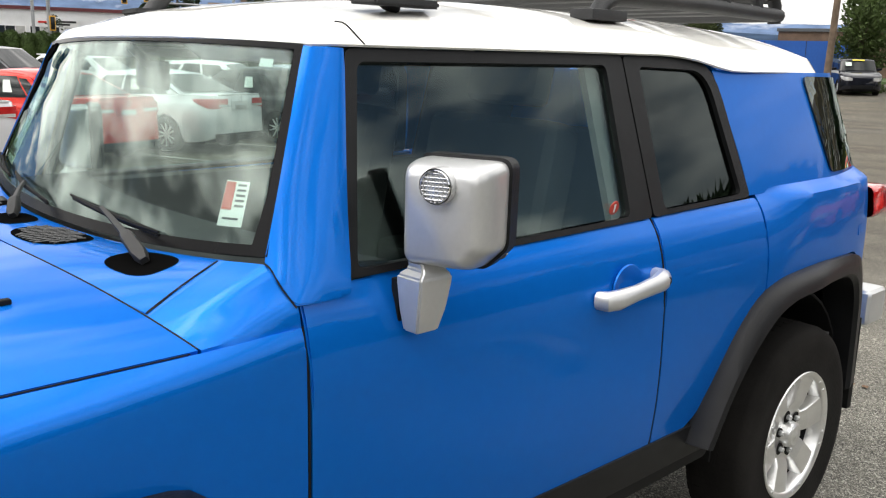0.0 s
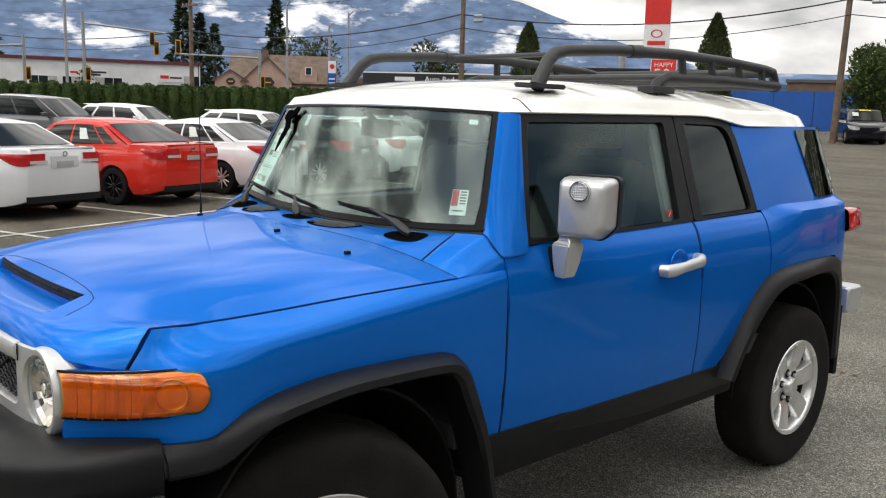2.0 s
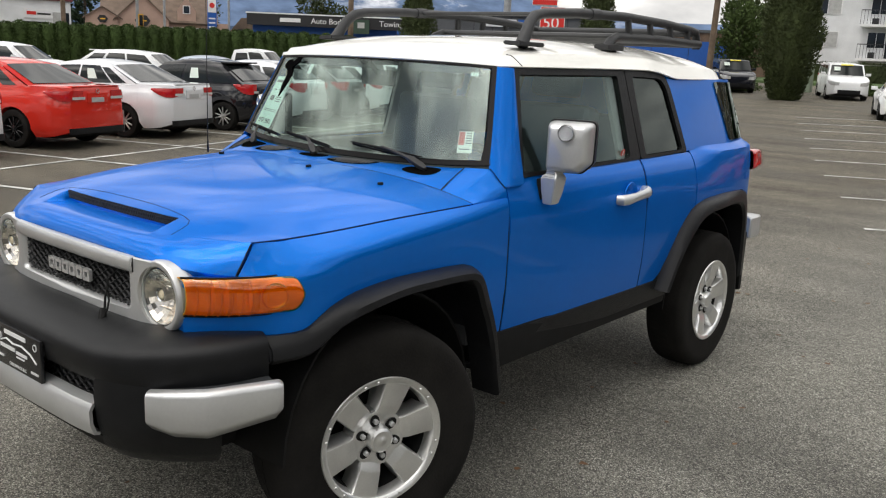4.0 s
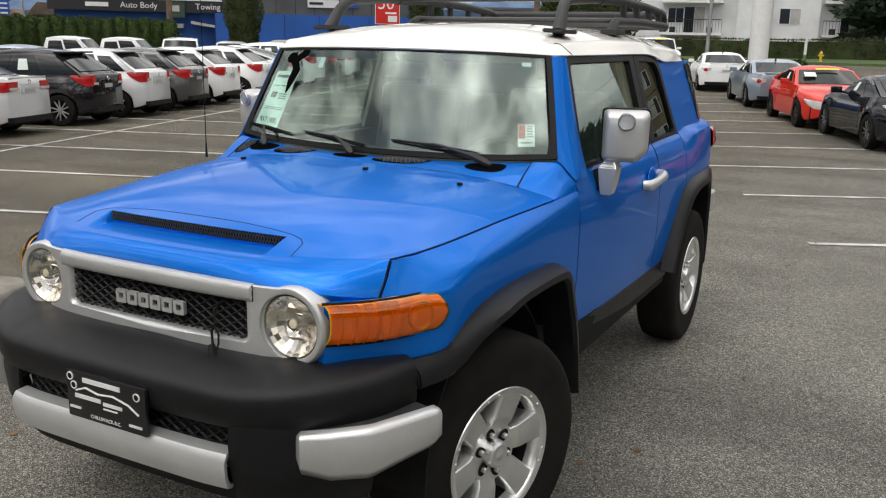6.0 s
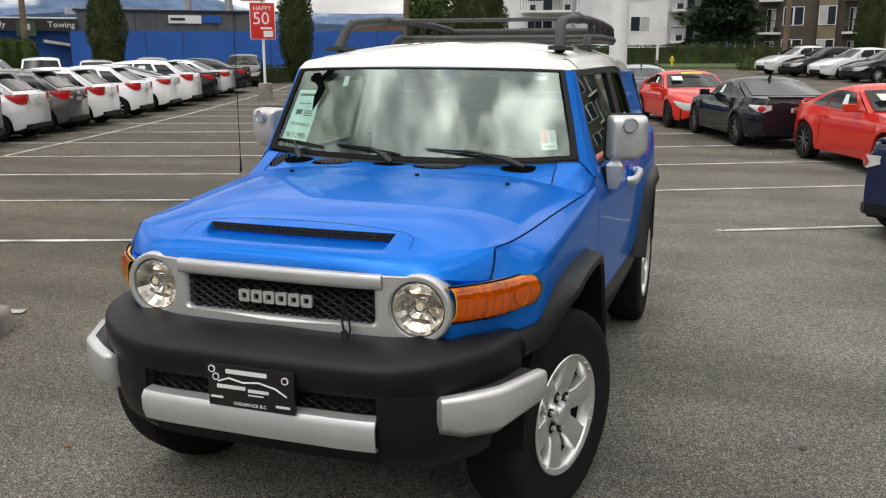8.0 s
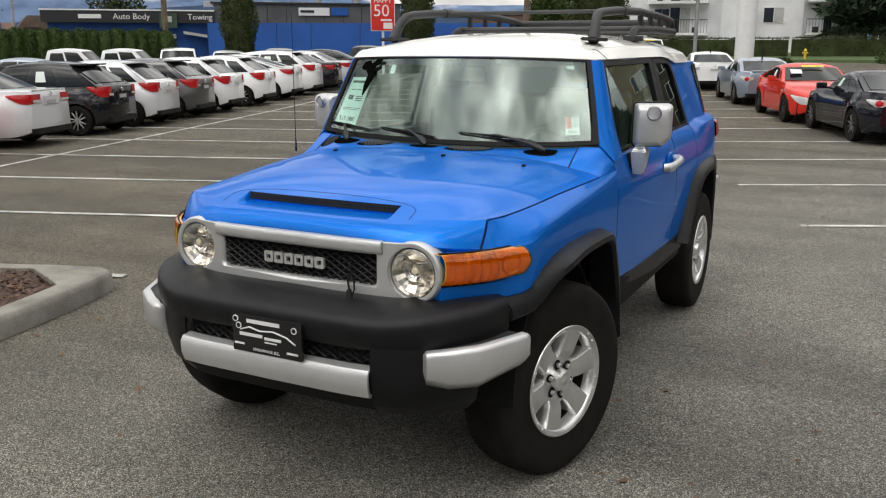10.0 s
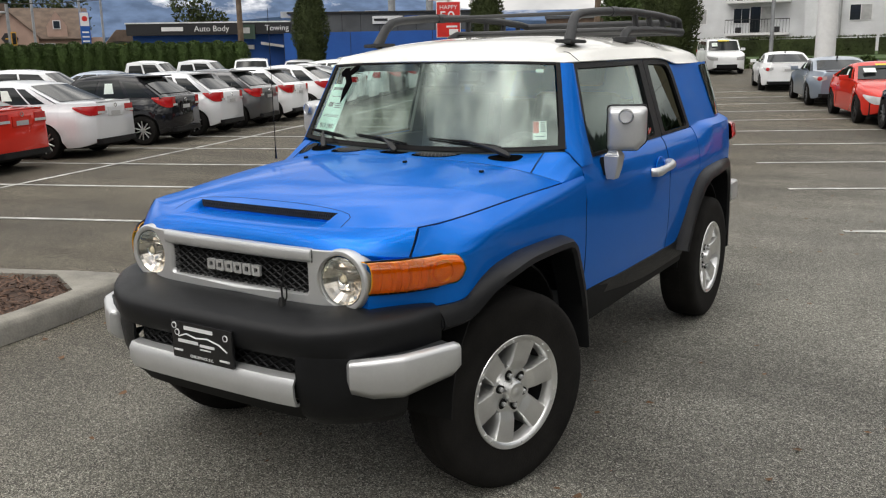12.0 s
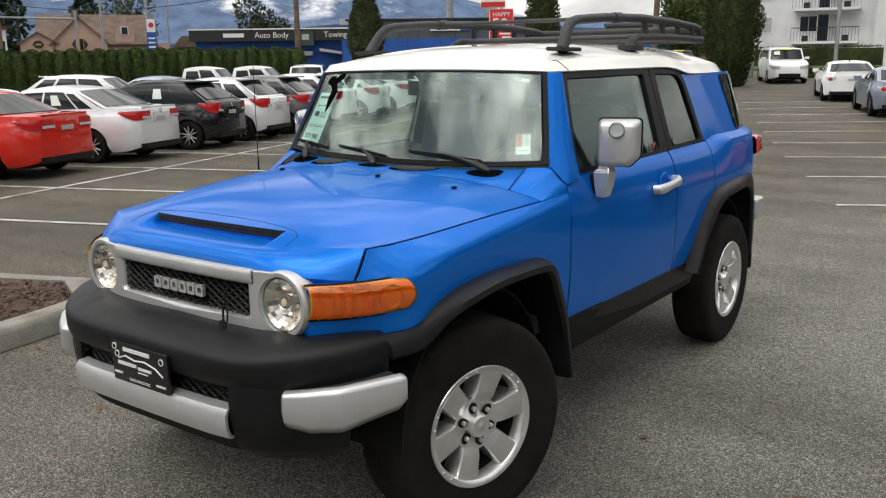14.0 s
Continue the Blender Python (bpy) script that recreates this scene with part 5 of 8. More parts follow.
part("windscreen", screen_patch(-0.955, 0.955, 0.03, 0.975, 24, 10, 0.0, 0.005), GLASS, CAR, "curved near-upright windscreen")
bm = screen_patch(-1.0, 1.0, 0.972, 1.0, 24, 1, 0.003, 0.012)
for s in (1, -1):
    rows = [[screen(s * lerp(lerp(0.945, 0.968, min(1, v * 3.5)), 1.0, i / 3), v * 0.974) + Vector((0, -0.9, 0.42)) * 0.003 for i in range(4)] for v in steps(0, 1, 14)]
    join(bm, thick(grid(rows, flip=s > 0), 0.012))
join(bm, screen_patch(-1.0, 1.0, -0.01, 0.04, 24, 1, 0.003, 0.012))
part("windscreen_seal", bm, FRIT, CAR, "black screen surround")


def make_post():
    foot = ((0.0, 0.773, 0.578, 1.318), (0.3, 0.812, 0.585, 1.281), (0.58, 0.843, 0.602, 1.247), (0.66, 0.848, 0.625, 1.246), (1.0, 0.849, 0.720, 1.250))

    def at(u, v):
        a = screen(1.004, v) + Vector((0, -0.006, 0))
        zb = lerp(1.250, 1.703, v)
        b = Vector((pane_x(max(zb, 1.27), 0.75) + 0.006, lerp(0.722, 0.812, v), zb))
        p = a.lerp(b, u)
        p.x += 0.016 * (1 - abs(2 * u - 1) ** 3) * (1 - 0.3 * v)
        return p

    rows = []
    for v in (0.0, 0.03, 0.07, 0.12, *steps(0.2, 1.0, 10)):
        rows.append([at(u, v) + (Vector(spline(foot, u)) - at(u, 0)) * (1 - v) ** 5 for u in steps(0, 1, 12)])
    return thick(grid(rows, flip=True), 0.02, 0.003)


both("windscreen_post", make_post, BLUE)


def crease(x):
    """Depth and height of the bonnet's fold above the nose."""
    return -0.668 + 0.453 * x**3, 1.1445 + 0.082 * x**6


def nose_edge(x):
    """Depth and height of the bonnet's lower edge over the grille."""
    return -0.735 + 0.92 * x**5, 1.089 - 0.215 * x**4 + 0.33 * x**8


def hood_point(u, v):
    """A point of the bonnet's top; u across, v from the cowl to the crease above the nose."""
    q = abs(u)
    ye = lerp(0.415, -0.514, v)
    x = u * (hood_half(ye) - 0.001)
    front = crease(q * 0.697)
    y = lerp(0.315 + 0.10 * q**2.5, front[0], v)
    zc = spline(((0.0, 1.283), (0.3, 1.270), (0.6, 1.246), (0.8, 1.213), (0.9, 1.184), (0.96, 1.162), (1.0, 1.146)), v)
    ze = hood_edge(ye)
    z = ze + (zc - ze) * (1 - q**3.4)
    if v > 0.8985:
        wall = min(1.0, max(0.0, (0.362 - abs(x)) / 0.016))
        z -= max(0.0, z - 1.1445) * wall * wall * (3 - 2 * wall)
    return Vector((x, y, z))


def nose_point(u, k):
    """A point of the rounded face between the crease and the grille surround."""
    q = abs(u)
    a, b = crease(q * 0.697), nose_edge(q * 0.703)
    s = 1 if u > 0 else -1
    bulge = 4 * k * (1 - k)
    return Vector((s * (lerp(q * 0.696, q * 0.702, k) + 0.006 * q**6 * bulge), lerp(a[0], b[0], k) - 0.010 * bulge * (1 - q**6), lerp(a[1], b[1], k) + 0.012 * bulge * (1 - 0.6 * q**6)))


us = sorted({*(lerp(-1, 1, i / 56) for i in range(57)), *(s * q for s in (1, -1) for q in (0.484, 0.488, 0.494, 0.503, 0.510, 0.516, 0.520))})
rows = [[hood_point(u, v) for u in us] for v in [*steps(0.0, 0.825, 22), 0.85, 0.875, 0.8975, 0.8995, 0.915, 0.93, 0.945, 0.96, 0.975, 0.988, 1.0]]
rows += [[nose_point(u, k) for u in us] for k in (0.08, 0.2, 0.35, 0.5, 0.65, 0.8, 0.92, 1.0)]
rows.append([p + Vector((0, 0.02, -0.03)) for p in rows[-1]])
hood = part("hood", thick(grid(rows), 0.02, 0.0), BLUE, CAR, "", 30)


def hood_at(x, y):
    """The bonnet's height near a place."""
    u = v = 0.5
    for _ in range(12):
        p = hood_point(u, v)
        u += (x - p.x) / 0.75
        v -= (y - p.y) / 1.0
        v = min(max(v, 0), 1)
    return hood_point(u, v).z


def slot_top(x):
    """The upper lip of the bonnet's slot."""
    return hood_point(x / 0.706, 0.8975)


# black strip before the slot's wall stands for its shade
rows = [[slot_top(x) + Vector((0, -0.0035, dz)) for dz in (-0.030, -0.001)] for x in steps(-0.350, 0.350, 24)]
part("scoop_shade", thick(grid(rows), 0.003), SEAL, hood, "black strip for the shaded slot of the scoop")
bm = bmesh.new()
for i in range(70):
    x = lerp(-0.347, 0.337, i / 69)
    p, q = slot_top(x), slot_top(x + 0.010)
    lo, hi = Vector((0, -0.007, -0.029)), Vector((0, -0.006, -0.001))
    tube([p + lo, q + hi], 0.0013, 4, bm, False)
    tube([q + lo, p + hi], 0.0013, 4, bm, False)
part("scoop_mesh", bm, mat("mesh_grey", (0.035, 0.036, 0.038), 0.5, 0, 0.2, 20), hood, "dark grey mesh")


def strip(points, width, material, name, parent, lift=0.0015):
    """A thin seam laid along points of the bonnet."""
    bm = bmesh.new()
    tube([Vector(p) + Vector((0, 0, lift)) for p in points], width / 2, 6, bm, True, 0.5)
    return part(name, bm, material, parent)


for s in (1, -1):
    pts = [(s * x, y, hood_at(s * x, y)) for x, y in ((0.0, -0.522), (0.1, -0.522), (0.2, -0.524), (0.3, -0.528), (0.37, -0.533), (0.41, -0.543), (0.430, -0.562), (0.434, -0.59), (0.437, -0.628))]
    strip(pts, 0.0032, SEAL, "panel_seam", hood, 0.0)


# cowl between bonnet and windscreen
rows = []
for i in range(41):
    u = lerp(-0.838, 0.838, i / 40)
    a, b = hood_point(u, 0.0) + Vector((0, 0.006, -0.001)), screen(u * 1.064, 0.0) + Vector((0, -0.006, -0.014))
    rows.append([a.lerp(b, t) + Vector((0, 0, 0.006 * math.sin(t * math.pi))) for t in steps(0, 1, 6)])
cowl = part("cowl", thick(grid(rows, flip=False), 0.015, 0.002), BLUE, CAR)


def cowl_at(x, t, lift=0.0):
    """A point of the cowl panel, t from the bonnet to the glass."""
    u = x / 0.81
    a, b = hood_point(u, 0.0) + Vector((0, 0.006, -0.001)), screen(u * 1.064, 0.0) + Vector((0, -0.006, -0.014))
    return a.lerp(b, t) + Vector((0, 0, 0.006 * math.sin(t * math.pi) + lift))


def cowl_patch(x, w, t, h, lift, skew=0.0, grow=1.0):
    """A rounded patch that lies on the cowl."""
    out = []
    for a in steps(0, 2 * math.pi, 28)[:-1]:
        c, s = math.cos(a), math.sin(a)
        out.append(Vector((x + w * math.copysign(abs(c) ** 0.8, c) + skew * s * w, t + h * math.copysign(abs(s) ** 0.75, s))))
    c = Vector((x, t))
    rows = [[cowl_at(*(c + (p - c) * k * grow), lift) for k in (1.0, 0.66, 0.33, 0.02)] for p in out]
    bm = grid(rows, closed_u=True)
    bm.verts.ensure_lookup_table()
    bm.faces.new([bm.verts[i * 4 + 3] for i in range(len(out))])
    bmesh.ops.recalc_face_normals(bm, faces=bm.faces)
    if sum(f.normal.z for f in bm.faces) < 0:
        bmesh.ops.reverse_faces(bm, faces=bm.faces)
    return bm


# flat black patches stand for the shade inside vents and wiper recesses
VENT_BAR = mat("vent_bar", (0.07, 0.072, 0.075), 0.5, 0, 0.2, 20)
for x, w in ((-0.638, 0.035), (-0.34, 0.09), (0.18, 0.11)):
    vent = part("cowl_vent", cowl_patch(x, w, 0.55, 0.38, 0.0012, 0.25), PITCH, cowl, "black oval air vent")
    bm = bmesh.new()
    for d in (1, -1):
        for i in range(-14, 15):
            x0 = x + i * 0.019
            pts = [(x0 + d * 0.03 * q, 0.55 + 0.36 * q) for q in (-1, -0.6, -0.2, 0.2, 0.6, 1)]
            keep = [cowl_at(px, pt, 0.003) for px, pt in pts if ((px - x) / w) ** 2 + ((pt - 0.55) / 0.40) ** 4 < 0.9]
            if len(keep) > 1:
                tube(keep, 0.0014, 4, bm, False)
    part("vent_mesh", bm, VENT_BAR, vent, "grey diamond mesh")
for x in (-0.53, -0.06, 0.52):
    part("well_shade", cowl_patch(x, 0.075, 0.60, 0.30, 0.0012), PITCH, cowl, "black patch for the shaded well round the wiper's foot")
# seam between the cowl and the fender
for s in (1, -1):
    pts = [cowl_at(s * x, t, 0.0008) for x, t in ((0.680, 0.01), (0.680, 0.5), (0.68, 0.98))]
    part("panel_seam", tube(pts, 0.0022, 6, None, True, 0.5), SEAL, cowl)


# roof
def roof_point(u, v):
    q = abs(u)
    y = lerp(0.664 + 0.082 * q * q, 3.275 - 0.09 * q**4, v)
    zc = spline(((0.0, 1.732), (0.02, 1.752), (0.07, 1.795), (0.15, 1.825), (0.3, 1.845), (0.6, 1.845), (0.8, 1.822), (0.92, 1.78), (0.975, 1.73), (1.0, 1.685)), v)
    ze = spline(((0.0, 1.709), (0.47, 1.714), (0.53, 1.706), (0.575, 1.690), (0.625, 1.674), (0.7, 1.672), (1.0, 1.672)), v)
    xe = spline(((0.0, 0.680), (0.03, 0.708), (0.5, 0.722), (0.6, 0.728), (0.8, 0.708), (0.92, 0.655), (1.0, 0.57)), v)
    x = xe * (q if q < 0.85 else 0.85 + (q - 0.85) * 1.0) * (1 if u > 0 else -1)
    side = max(0.0, (q - 0.93) / 0.07)
    z = zc - (zc - ze - 0.035) * q**3.6
    z = lerp(z, ze, side**1.2) if side > 0 else z
    front = max(0.0, 1 - v / 0.016) ** 1.3
    return Vector((x, y, lerp(z, 1.722 - 0.014 * q * q, front)))


us = [*steps(-1, -0.85, 8), *steps(-0.85, 0.85, 24)[1:-1], *steps(0.85, 1, 8)]
rows = [[roof_point(u, v) for u in us] for v in [0, 0.006, 0.015, 0.03, 0.05, *steps(0.075, 0.9, 30), 0.93, 0.95, 0.97, 0.985, 1.0]]
roof = part("roof", thick(grid(rows, flip=True), 0.006, 0.0), WHITE_ROOF, CAR, "white painted roof")
for s in (1, -1):
    part("roof_seam", tube([roof_point(s * q, 0.045 - 0.03 * (1 - q)) + Vector((s * 0.0005, 0, 0.0005)) for q in steps(0.90, 0.999, 8)], 0.0022, 5), SEAL, roof)
rows = [[(lerp(-0.68, 0.68, i / 10), 3.36 + 0.03 * (1 - (abs(i - 5) / 5) ** 2) * (1 if z < 1.6 else 0.3), z) for i in range(11)] for z in (0.5, 0.8, 1.1, 1.3)]
rows += [[(x * (0.95 - 0.05 * k), y - 0.10 * (k + 1), z) for x, y, _ in rows[-1]] for k, z in enumerate((1.5, 1.67))]
part("tailgate", thick(grid(rows), 0.03), BLUE, CAR)


# sills, flares, bumpers
def make_sill():
    rows = []
    for y in steps(0.47, 2.08, 16):
        rows.append([(flank(y, 0.66) + dx, y, z) for dx, z in ((-0.02, 0.655), (0.004, 0.648), (0.006, 0.60), (-0.006, 0.545), (-0.04, 0.525), (-0.14, 0.52))])
    return thick(grid(rows, flip=True), 0.012)


both("sill", make_sill, BLACK_PLASTIC, "black sill trim")


def make_flare(outer, inner, lip):
    rows = []
    outer = [(lerp(a[0], b[0], 0.2), lerp(a[1], b[1], 0.2)) for a, b in zip(outer, inner)]
    n = 40
    so = [0.0]
    for a, b in zip(outer, outer[1:]):
        so.append(so[-1] + math.dist(a, b))
    ko = [(s / so[-1], *p) for s, p in zip(so, outer)]
    ki = [(s / so[-1], *p) for s, p in zip(so, inner)]
    for i in range(n + 1):
        t = i / n
        (yo, zo), (yi, zi) = spline(ko, t), spline(ki, t)
        w = flank(yo, min(zo, 1.05))
        edge = lip - 0.122 * min(1.0, max(0.0, (-0.20 - yo) / 0.32)) ** 1.4 - 0.072 * max(0.0, (yo - 2.6) / 0.6)
        rows.append([(w - 0.012, yo, zo), (w + 0.012, yo, zo), (lerp(w, edge, 0.75), lerp(yo, yi, 0.22), lerp(zo, zi, 0.22)), (edge, lerp(yo, yi, 0.45), lerp(zo, zi, 0.45)),
                     (edge + 0.004, lerp(yo, yi, 0.85), lerp(zo, zi, 0.85)), (edge - 0.006, yi, zi), (edge - 0.12, yi, zi)])
    bm = thick(grid(rows), 0.006)
    if rows[0][0][1] < 0:
        # the closed front end beside the bumper
        ring = [[bm.verts.new((x, y + d, z)) for x, y, z in rows[0]] for d in (-0.012, 0.012)]
        bm.faces.new(ring[0])
        bm.faces.new(ring[1][::-1])
        for k in range(len(rows[0])):
            j = (k + 1) % len(rows[0])
            bm.faces.new((ring[0][k], ring[0][j], ring[1][j], ring[1][k]))
    bmesh.ops.recalc_face_normals(bm, faces=bm.faces)
    return bm


F_OUT = ((-0.522, 0.880), (-0.43, 0.890), (-0.31, 0.952), (-0.20, 0.980), (0.0, 0.995), (0.20, 0.993), (0.355, 0.985), (0.41, 0.955), (0.455, 0.875), (0.515, 0.70), (0.55, 0.46))
F_IN = ((-0.520, 0.788), (-0.425, 0.802), (-0.30, 0.892), (-0.19, 0.930), (0.0, 0.948), (0.18, 0.946), (0.305, 0.938), (0.345, 0.912), (0.380, 0.84), (0.450, 0.68), (0.512, 0.43))
R_OUT = ((1.92, 0.60), (2.02, 0.75), (2.15, 0.92), (2.29, 1.015), (2.45, 1.045), (2.7, 1.052), (2.96, 1.045), (3.10, 1.010), (3.175, 0.85), (3.20, 0.52))
R_IN = ((1.965, 0.59), (2.060, 0.73), (2.20, 0.865), (2.33, 0.94), (2.47, 0.968), (2.68, 0.975), (2.90, 0.965), (3.02, 0.92), (3.085, 0.80), (3.11, 0.47))
both("front_flare", lambda: make_flare(F_OUT, F_IN, 0.925), BLACK_PLASTIC, "black wheel-arch flare")
both("rear_flare", lambda: make_flare(R_OUT, R_IN, 0.938), BLACK_PLASTIC, "black wheel-arch flare")


def make_liner(y0):
    rows = []
    for k in range(17):
        a = math.pi * k / 16
        rows.append([(x, y0 + 0.475 * math.cos(a), 0.42 + 0.50 * math.sin(a)) for x in (0.36, 0.6, 0.80)])
    bm = thick(grid(rows), 0.01)
    return bm


both("wheel_liner", lambda: make_liner(0.0), SEAL)
both("wheel_liner", lambda: make_liner(2.69), SEAL)
part("chassis", box(-0.55, 0.55, -0.62, 3.3, 0.42, 0.60, 0.04), SEAL, CAR)
part("engine_block", box(-0.36, 0.36, -0.65, 0.55, 0.55, 1.02, 0.03), SEAL, CAR)
part("floor_pan", box(-0.86, 0.86, 0.5, 2.1, 0.5, 0.66, 0.03), SEAL, CAR)
part("rear_panel", box(-0.68, 0.68, 3.24, 3.36, 0.5, 0.9, 0.03), SEAL, CAR)
for y in (0.0, 2.69):
    part("axle", tube([(-0.7, y, 0.39), (0.7, y, 0.39)], 0.05, 10), DARK_METAL, CAR)

B_PATH = ((0.0, 0.0, -0.915), (0.30, 0.30, -0.912), (0.46, 0.455, -0.897), (0.60, 0.578, -0.846), (0.75, 0.688, -0.754), (0.87, 0.760, -0.650), (1.0, 0.797, -0.50))


def bumper_at(t, inset=0.0):
    s = 1 if t >= 0 else -1
    x, y = spline(B_PATH, abs(t))
    x2, y2 = spline(B_PATH, min(1.0, abs(t) + 0.02))
    x1, y1 = spline(B_PATH, max(0.0, abs(t) - 0.02))
    n = Vector((y2 - y1, -(x2 - x1), 0)).normalized()
    n = -n if n.y > 0 and n.x < 0 else n
    n = Vector((abs(n.x), -abs(n.y), 0))
    return Vector((s * (x - n.x * inset), y - n.y * inset, 0))


def bumper_loft(t0, t1, section, n, depth=0.012, rise=0.0):
    rows = []
    for i in range(n + 1):
        t = lerp(t0, t1, i / n)
        k = max(0.0, (abs(t) - 0.45) / 0.5)
        rows.append([bumper_at(t, o) + Vector((0, 0, min(z + rise * min(1, k), 0.872) if z > 0.77 else z)) for o, z in section])
    bm = thick(grid(rows), depth)
    bmesh.ops.recalc_face_normals(bm, faces=bm.faces)
    return bm


bm = bumper_loft(-0.975, 0.975, ((0.22, 0.872), (0.12, 0.859), (0.055, 0.844), (0.026, 0.831), (0.016, 0.8265), (0.006, 0.8185), (0.0015, 0.809), (0.0, 0.790), (0.002, 0.762), (0.010, 0.738), (0.05, 0.730)), 60, 0.012, 0.038)
bumper = part("front_bumper", bm, BLACK_PLASTIC, CAR, "black textured plastic bumper")
for s in (1, -1):
    bm = bumper_loft(s * 0.435, s * 0.85, ((0.04, 0.745), (0.008, 0.735), (0.004, 0.68), (0.012, 0.60), (0.035, 0.52), (0.08, 0.475), (0.25, 0.44)), 22)
    part("bumper_corner", bm, BLACK_PLASTIC, bumper)
bm = bumper_loft(-0.44, 0.44, ((0.03, 0.742), (0.055, 0.73), (0.06, 0.65), (0.03, 0.645)), 20)
join(bm, bumper_loft(-0.44, 0.44, ((0.02, 0.556), (0.035, 0.54), (0.07, 0.49), (0.25, 0.45)), 20))
part("bumper_intake", bm, SEAL, bumper, "dark lower intake")


def net(lo, hi, z0, z1, cell, rise, r, depth_at):
    """A flat-diamond net between two uprights and two heights."""
    bm = bmesh.new()
    run = cell * (z1 - z0) / rise
    for i in range(int((hi - lo + 2 * run) / cell) + 1):
        for d in (-1, 1):
            x0 = (lo - run if d > 0 else lo) + i * cell
            x1 = x0 + d * run
            ks = sorted(((lo - x0) / (x1 - x0), (hi - x0) / (x1 - x0)))
            k0, k1 = max(0.0, ks[0]), min(1.0, ks[1])
            if k1 - k0 > 0.03:
                tube([(lerp(x0, x1, k), depth_at(lerp(x0, x1, k)), lerp(z0, z1, k)) for k in (k0, (k0 + k1) / 2, k1)], r, 4, bm, False)
    return bm


part("intake_mesh", net(-0.41, 0.41, 0.65, 0.732, 0.050, 0.030, 0.0042, lambda x: -0.873 + 0.012 * (abs(x) / 0.4) ** 3), BLACK_PLASTIC, bumper, "black diamond mesh")
bm = bumper_loft(-0.432, 0.432, ((0.03, 0.650), (-0.003, 0.646), (-0.012, 0.632), (-0.010, 0.592), (0.0, 0.562), (0.03, 0.553)), 20)
part("bumper_bar", bm, SILVER, bumper, "silver painted lower bar")


def make_corner():
    """A faceted block: a front face, a face turned to the flank, a bevelled foot."""
    rows = []
    for x, y, nx, ny, top, foot in ((0.606, -0.80, 0.2, -0.98, 0.708, 0.640), (0.614, -0.838, 0.45, -0.89, 0.720, 0.628), (0.632, -0.850, 0.5, -0.86, 0.728, 0.612), (0.700, -0.817, 0.5, -0.86, 0.736, 0.598),
                                    (0.786, -0.758, 0.62, -0.78, 0.746, 0.602), (0.800, -0.744, 0.72, -0.69, 0.748, 0.606), (0.884, -0.572, 0.86, -0.5, 0.754, 0.640), (0.888, -0.552, 0.95, -0.2, 0.752, 0.648), (0.86, -0.53, 0.3, 0.9, 0.75, 0.655)):
        p, n = Vector((x, y, 0)), Vector((nx, ny, 0)).normalized()
        rows.append([p - n * o + Vector((0, 0, z)) for o, z in ((0.03, top + 0.002), (0.009, top + 0.001), (0.003, top - 0.003), (0.0, top - 0.011), (0.0, foot + 0.035), (0.006, foot + 0.026), (0.034, foot), (0.09, foot - 0.004))])
    bm = thick(grid(rows), 0.006)
    bmesh.ops.recalc_face_normals(bm, faces=bm.faces)
    return bm


def make_corner_top():
    bm = prism(((0.635, -0.838), (0.790, -0.748), (0.878, -0.565), (0.80, -0.53), (0.66, -0.70)), 0.0, 0.02, "xy", 0.003)
    for v in bm.verts:
        v.co.z += lerp(0.714, 0.739, min(1, max(0, (v.co.x - 0.62) / 0.25)))
    return bm


both("bumper_end", make_corner, SILVER, "silver painted bumper end", bumper, 50)
both("end_pad", make_corner_top, STEP_RUBBER, "rubber step pad, greyed to stand for reflected sky", bumper)

# plate holder with its writing as bars and shapes
PLATE_INK = mat("plate_white", (0.75, 0.75, 0.75), 0.5, 0, 0.05)
plate = part("plate_holder", box(-0.150, 0.166, -0.940, -0.926, 0.652, 0.795, 0.004), GLOSS_BLACK, CAR, "black dealer plate with white lettering bars")
bm = box(-0.08, 0.07, -0.9425, -0.9395, 0.768, 0.782)
for x0, x1, z0, z1 in ((-0.115, -0.01, 0.716, 0.728), (0.0, 0.075, 0.712, 0.722), (0.0, 0.055, 0.700, 0.704), (-0.14, -0.095, 0.680, 0.687), (0.10, 0.15, 0.672, 0.679)):
    box(x0, x1, -0.9425, -0.9395, z0, z1, 0, 2, bm)
tube([(-0.11, -0.941, 0.738), (-0.07, -0.941, 0.752), (-0.02, -0.941, 0.742), (0.04, -0.941, 0.748), (0.10, -0.941, 0.735), (0.14, -0.941, 0.712)], 0.003, 6, bm)
for x, z in ((-0.132, 0.778), (-0.118, 0.753), (0.135, 0.766)):
    join(bm, moved(revolve(((-0.002, 0.009), (-0.002, 0.0125), (0.002, 0.0125), (0.002, 0.009)), 16, "y"), pose(x, -0.941, z)))
part("plate_print", bm, PLATE_INK, plate, "white lettering bars")
letters("plate_town", "CHILLIWACK B.C.", 0.0155, pose(0.005, -0.9405, 0.667, 90, 0, 0), PLATE_INK, plate, 0.0008)

# grille
grille = part("grille_backing", box(-0.40, 0.40, -0.70, -0.66, 0.89, 1.06), SEAL, CAR, "dark grille behind mesh")
part("grille_mesh", net(-0.352, 0.352, 0.912, 1.036, 0.047, 0.027, 0.0040, lambda x: -0.720), BLACK_PLASTIC, grille, "black diamond mesh")


def arc_y(x):
    return -0.742 + 0.06 * (x / 0.6) ** 4


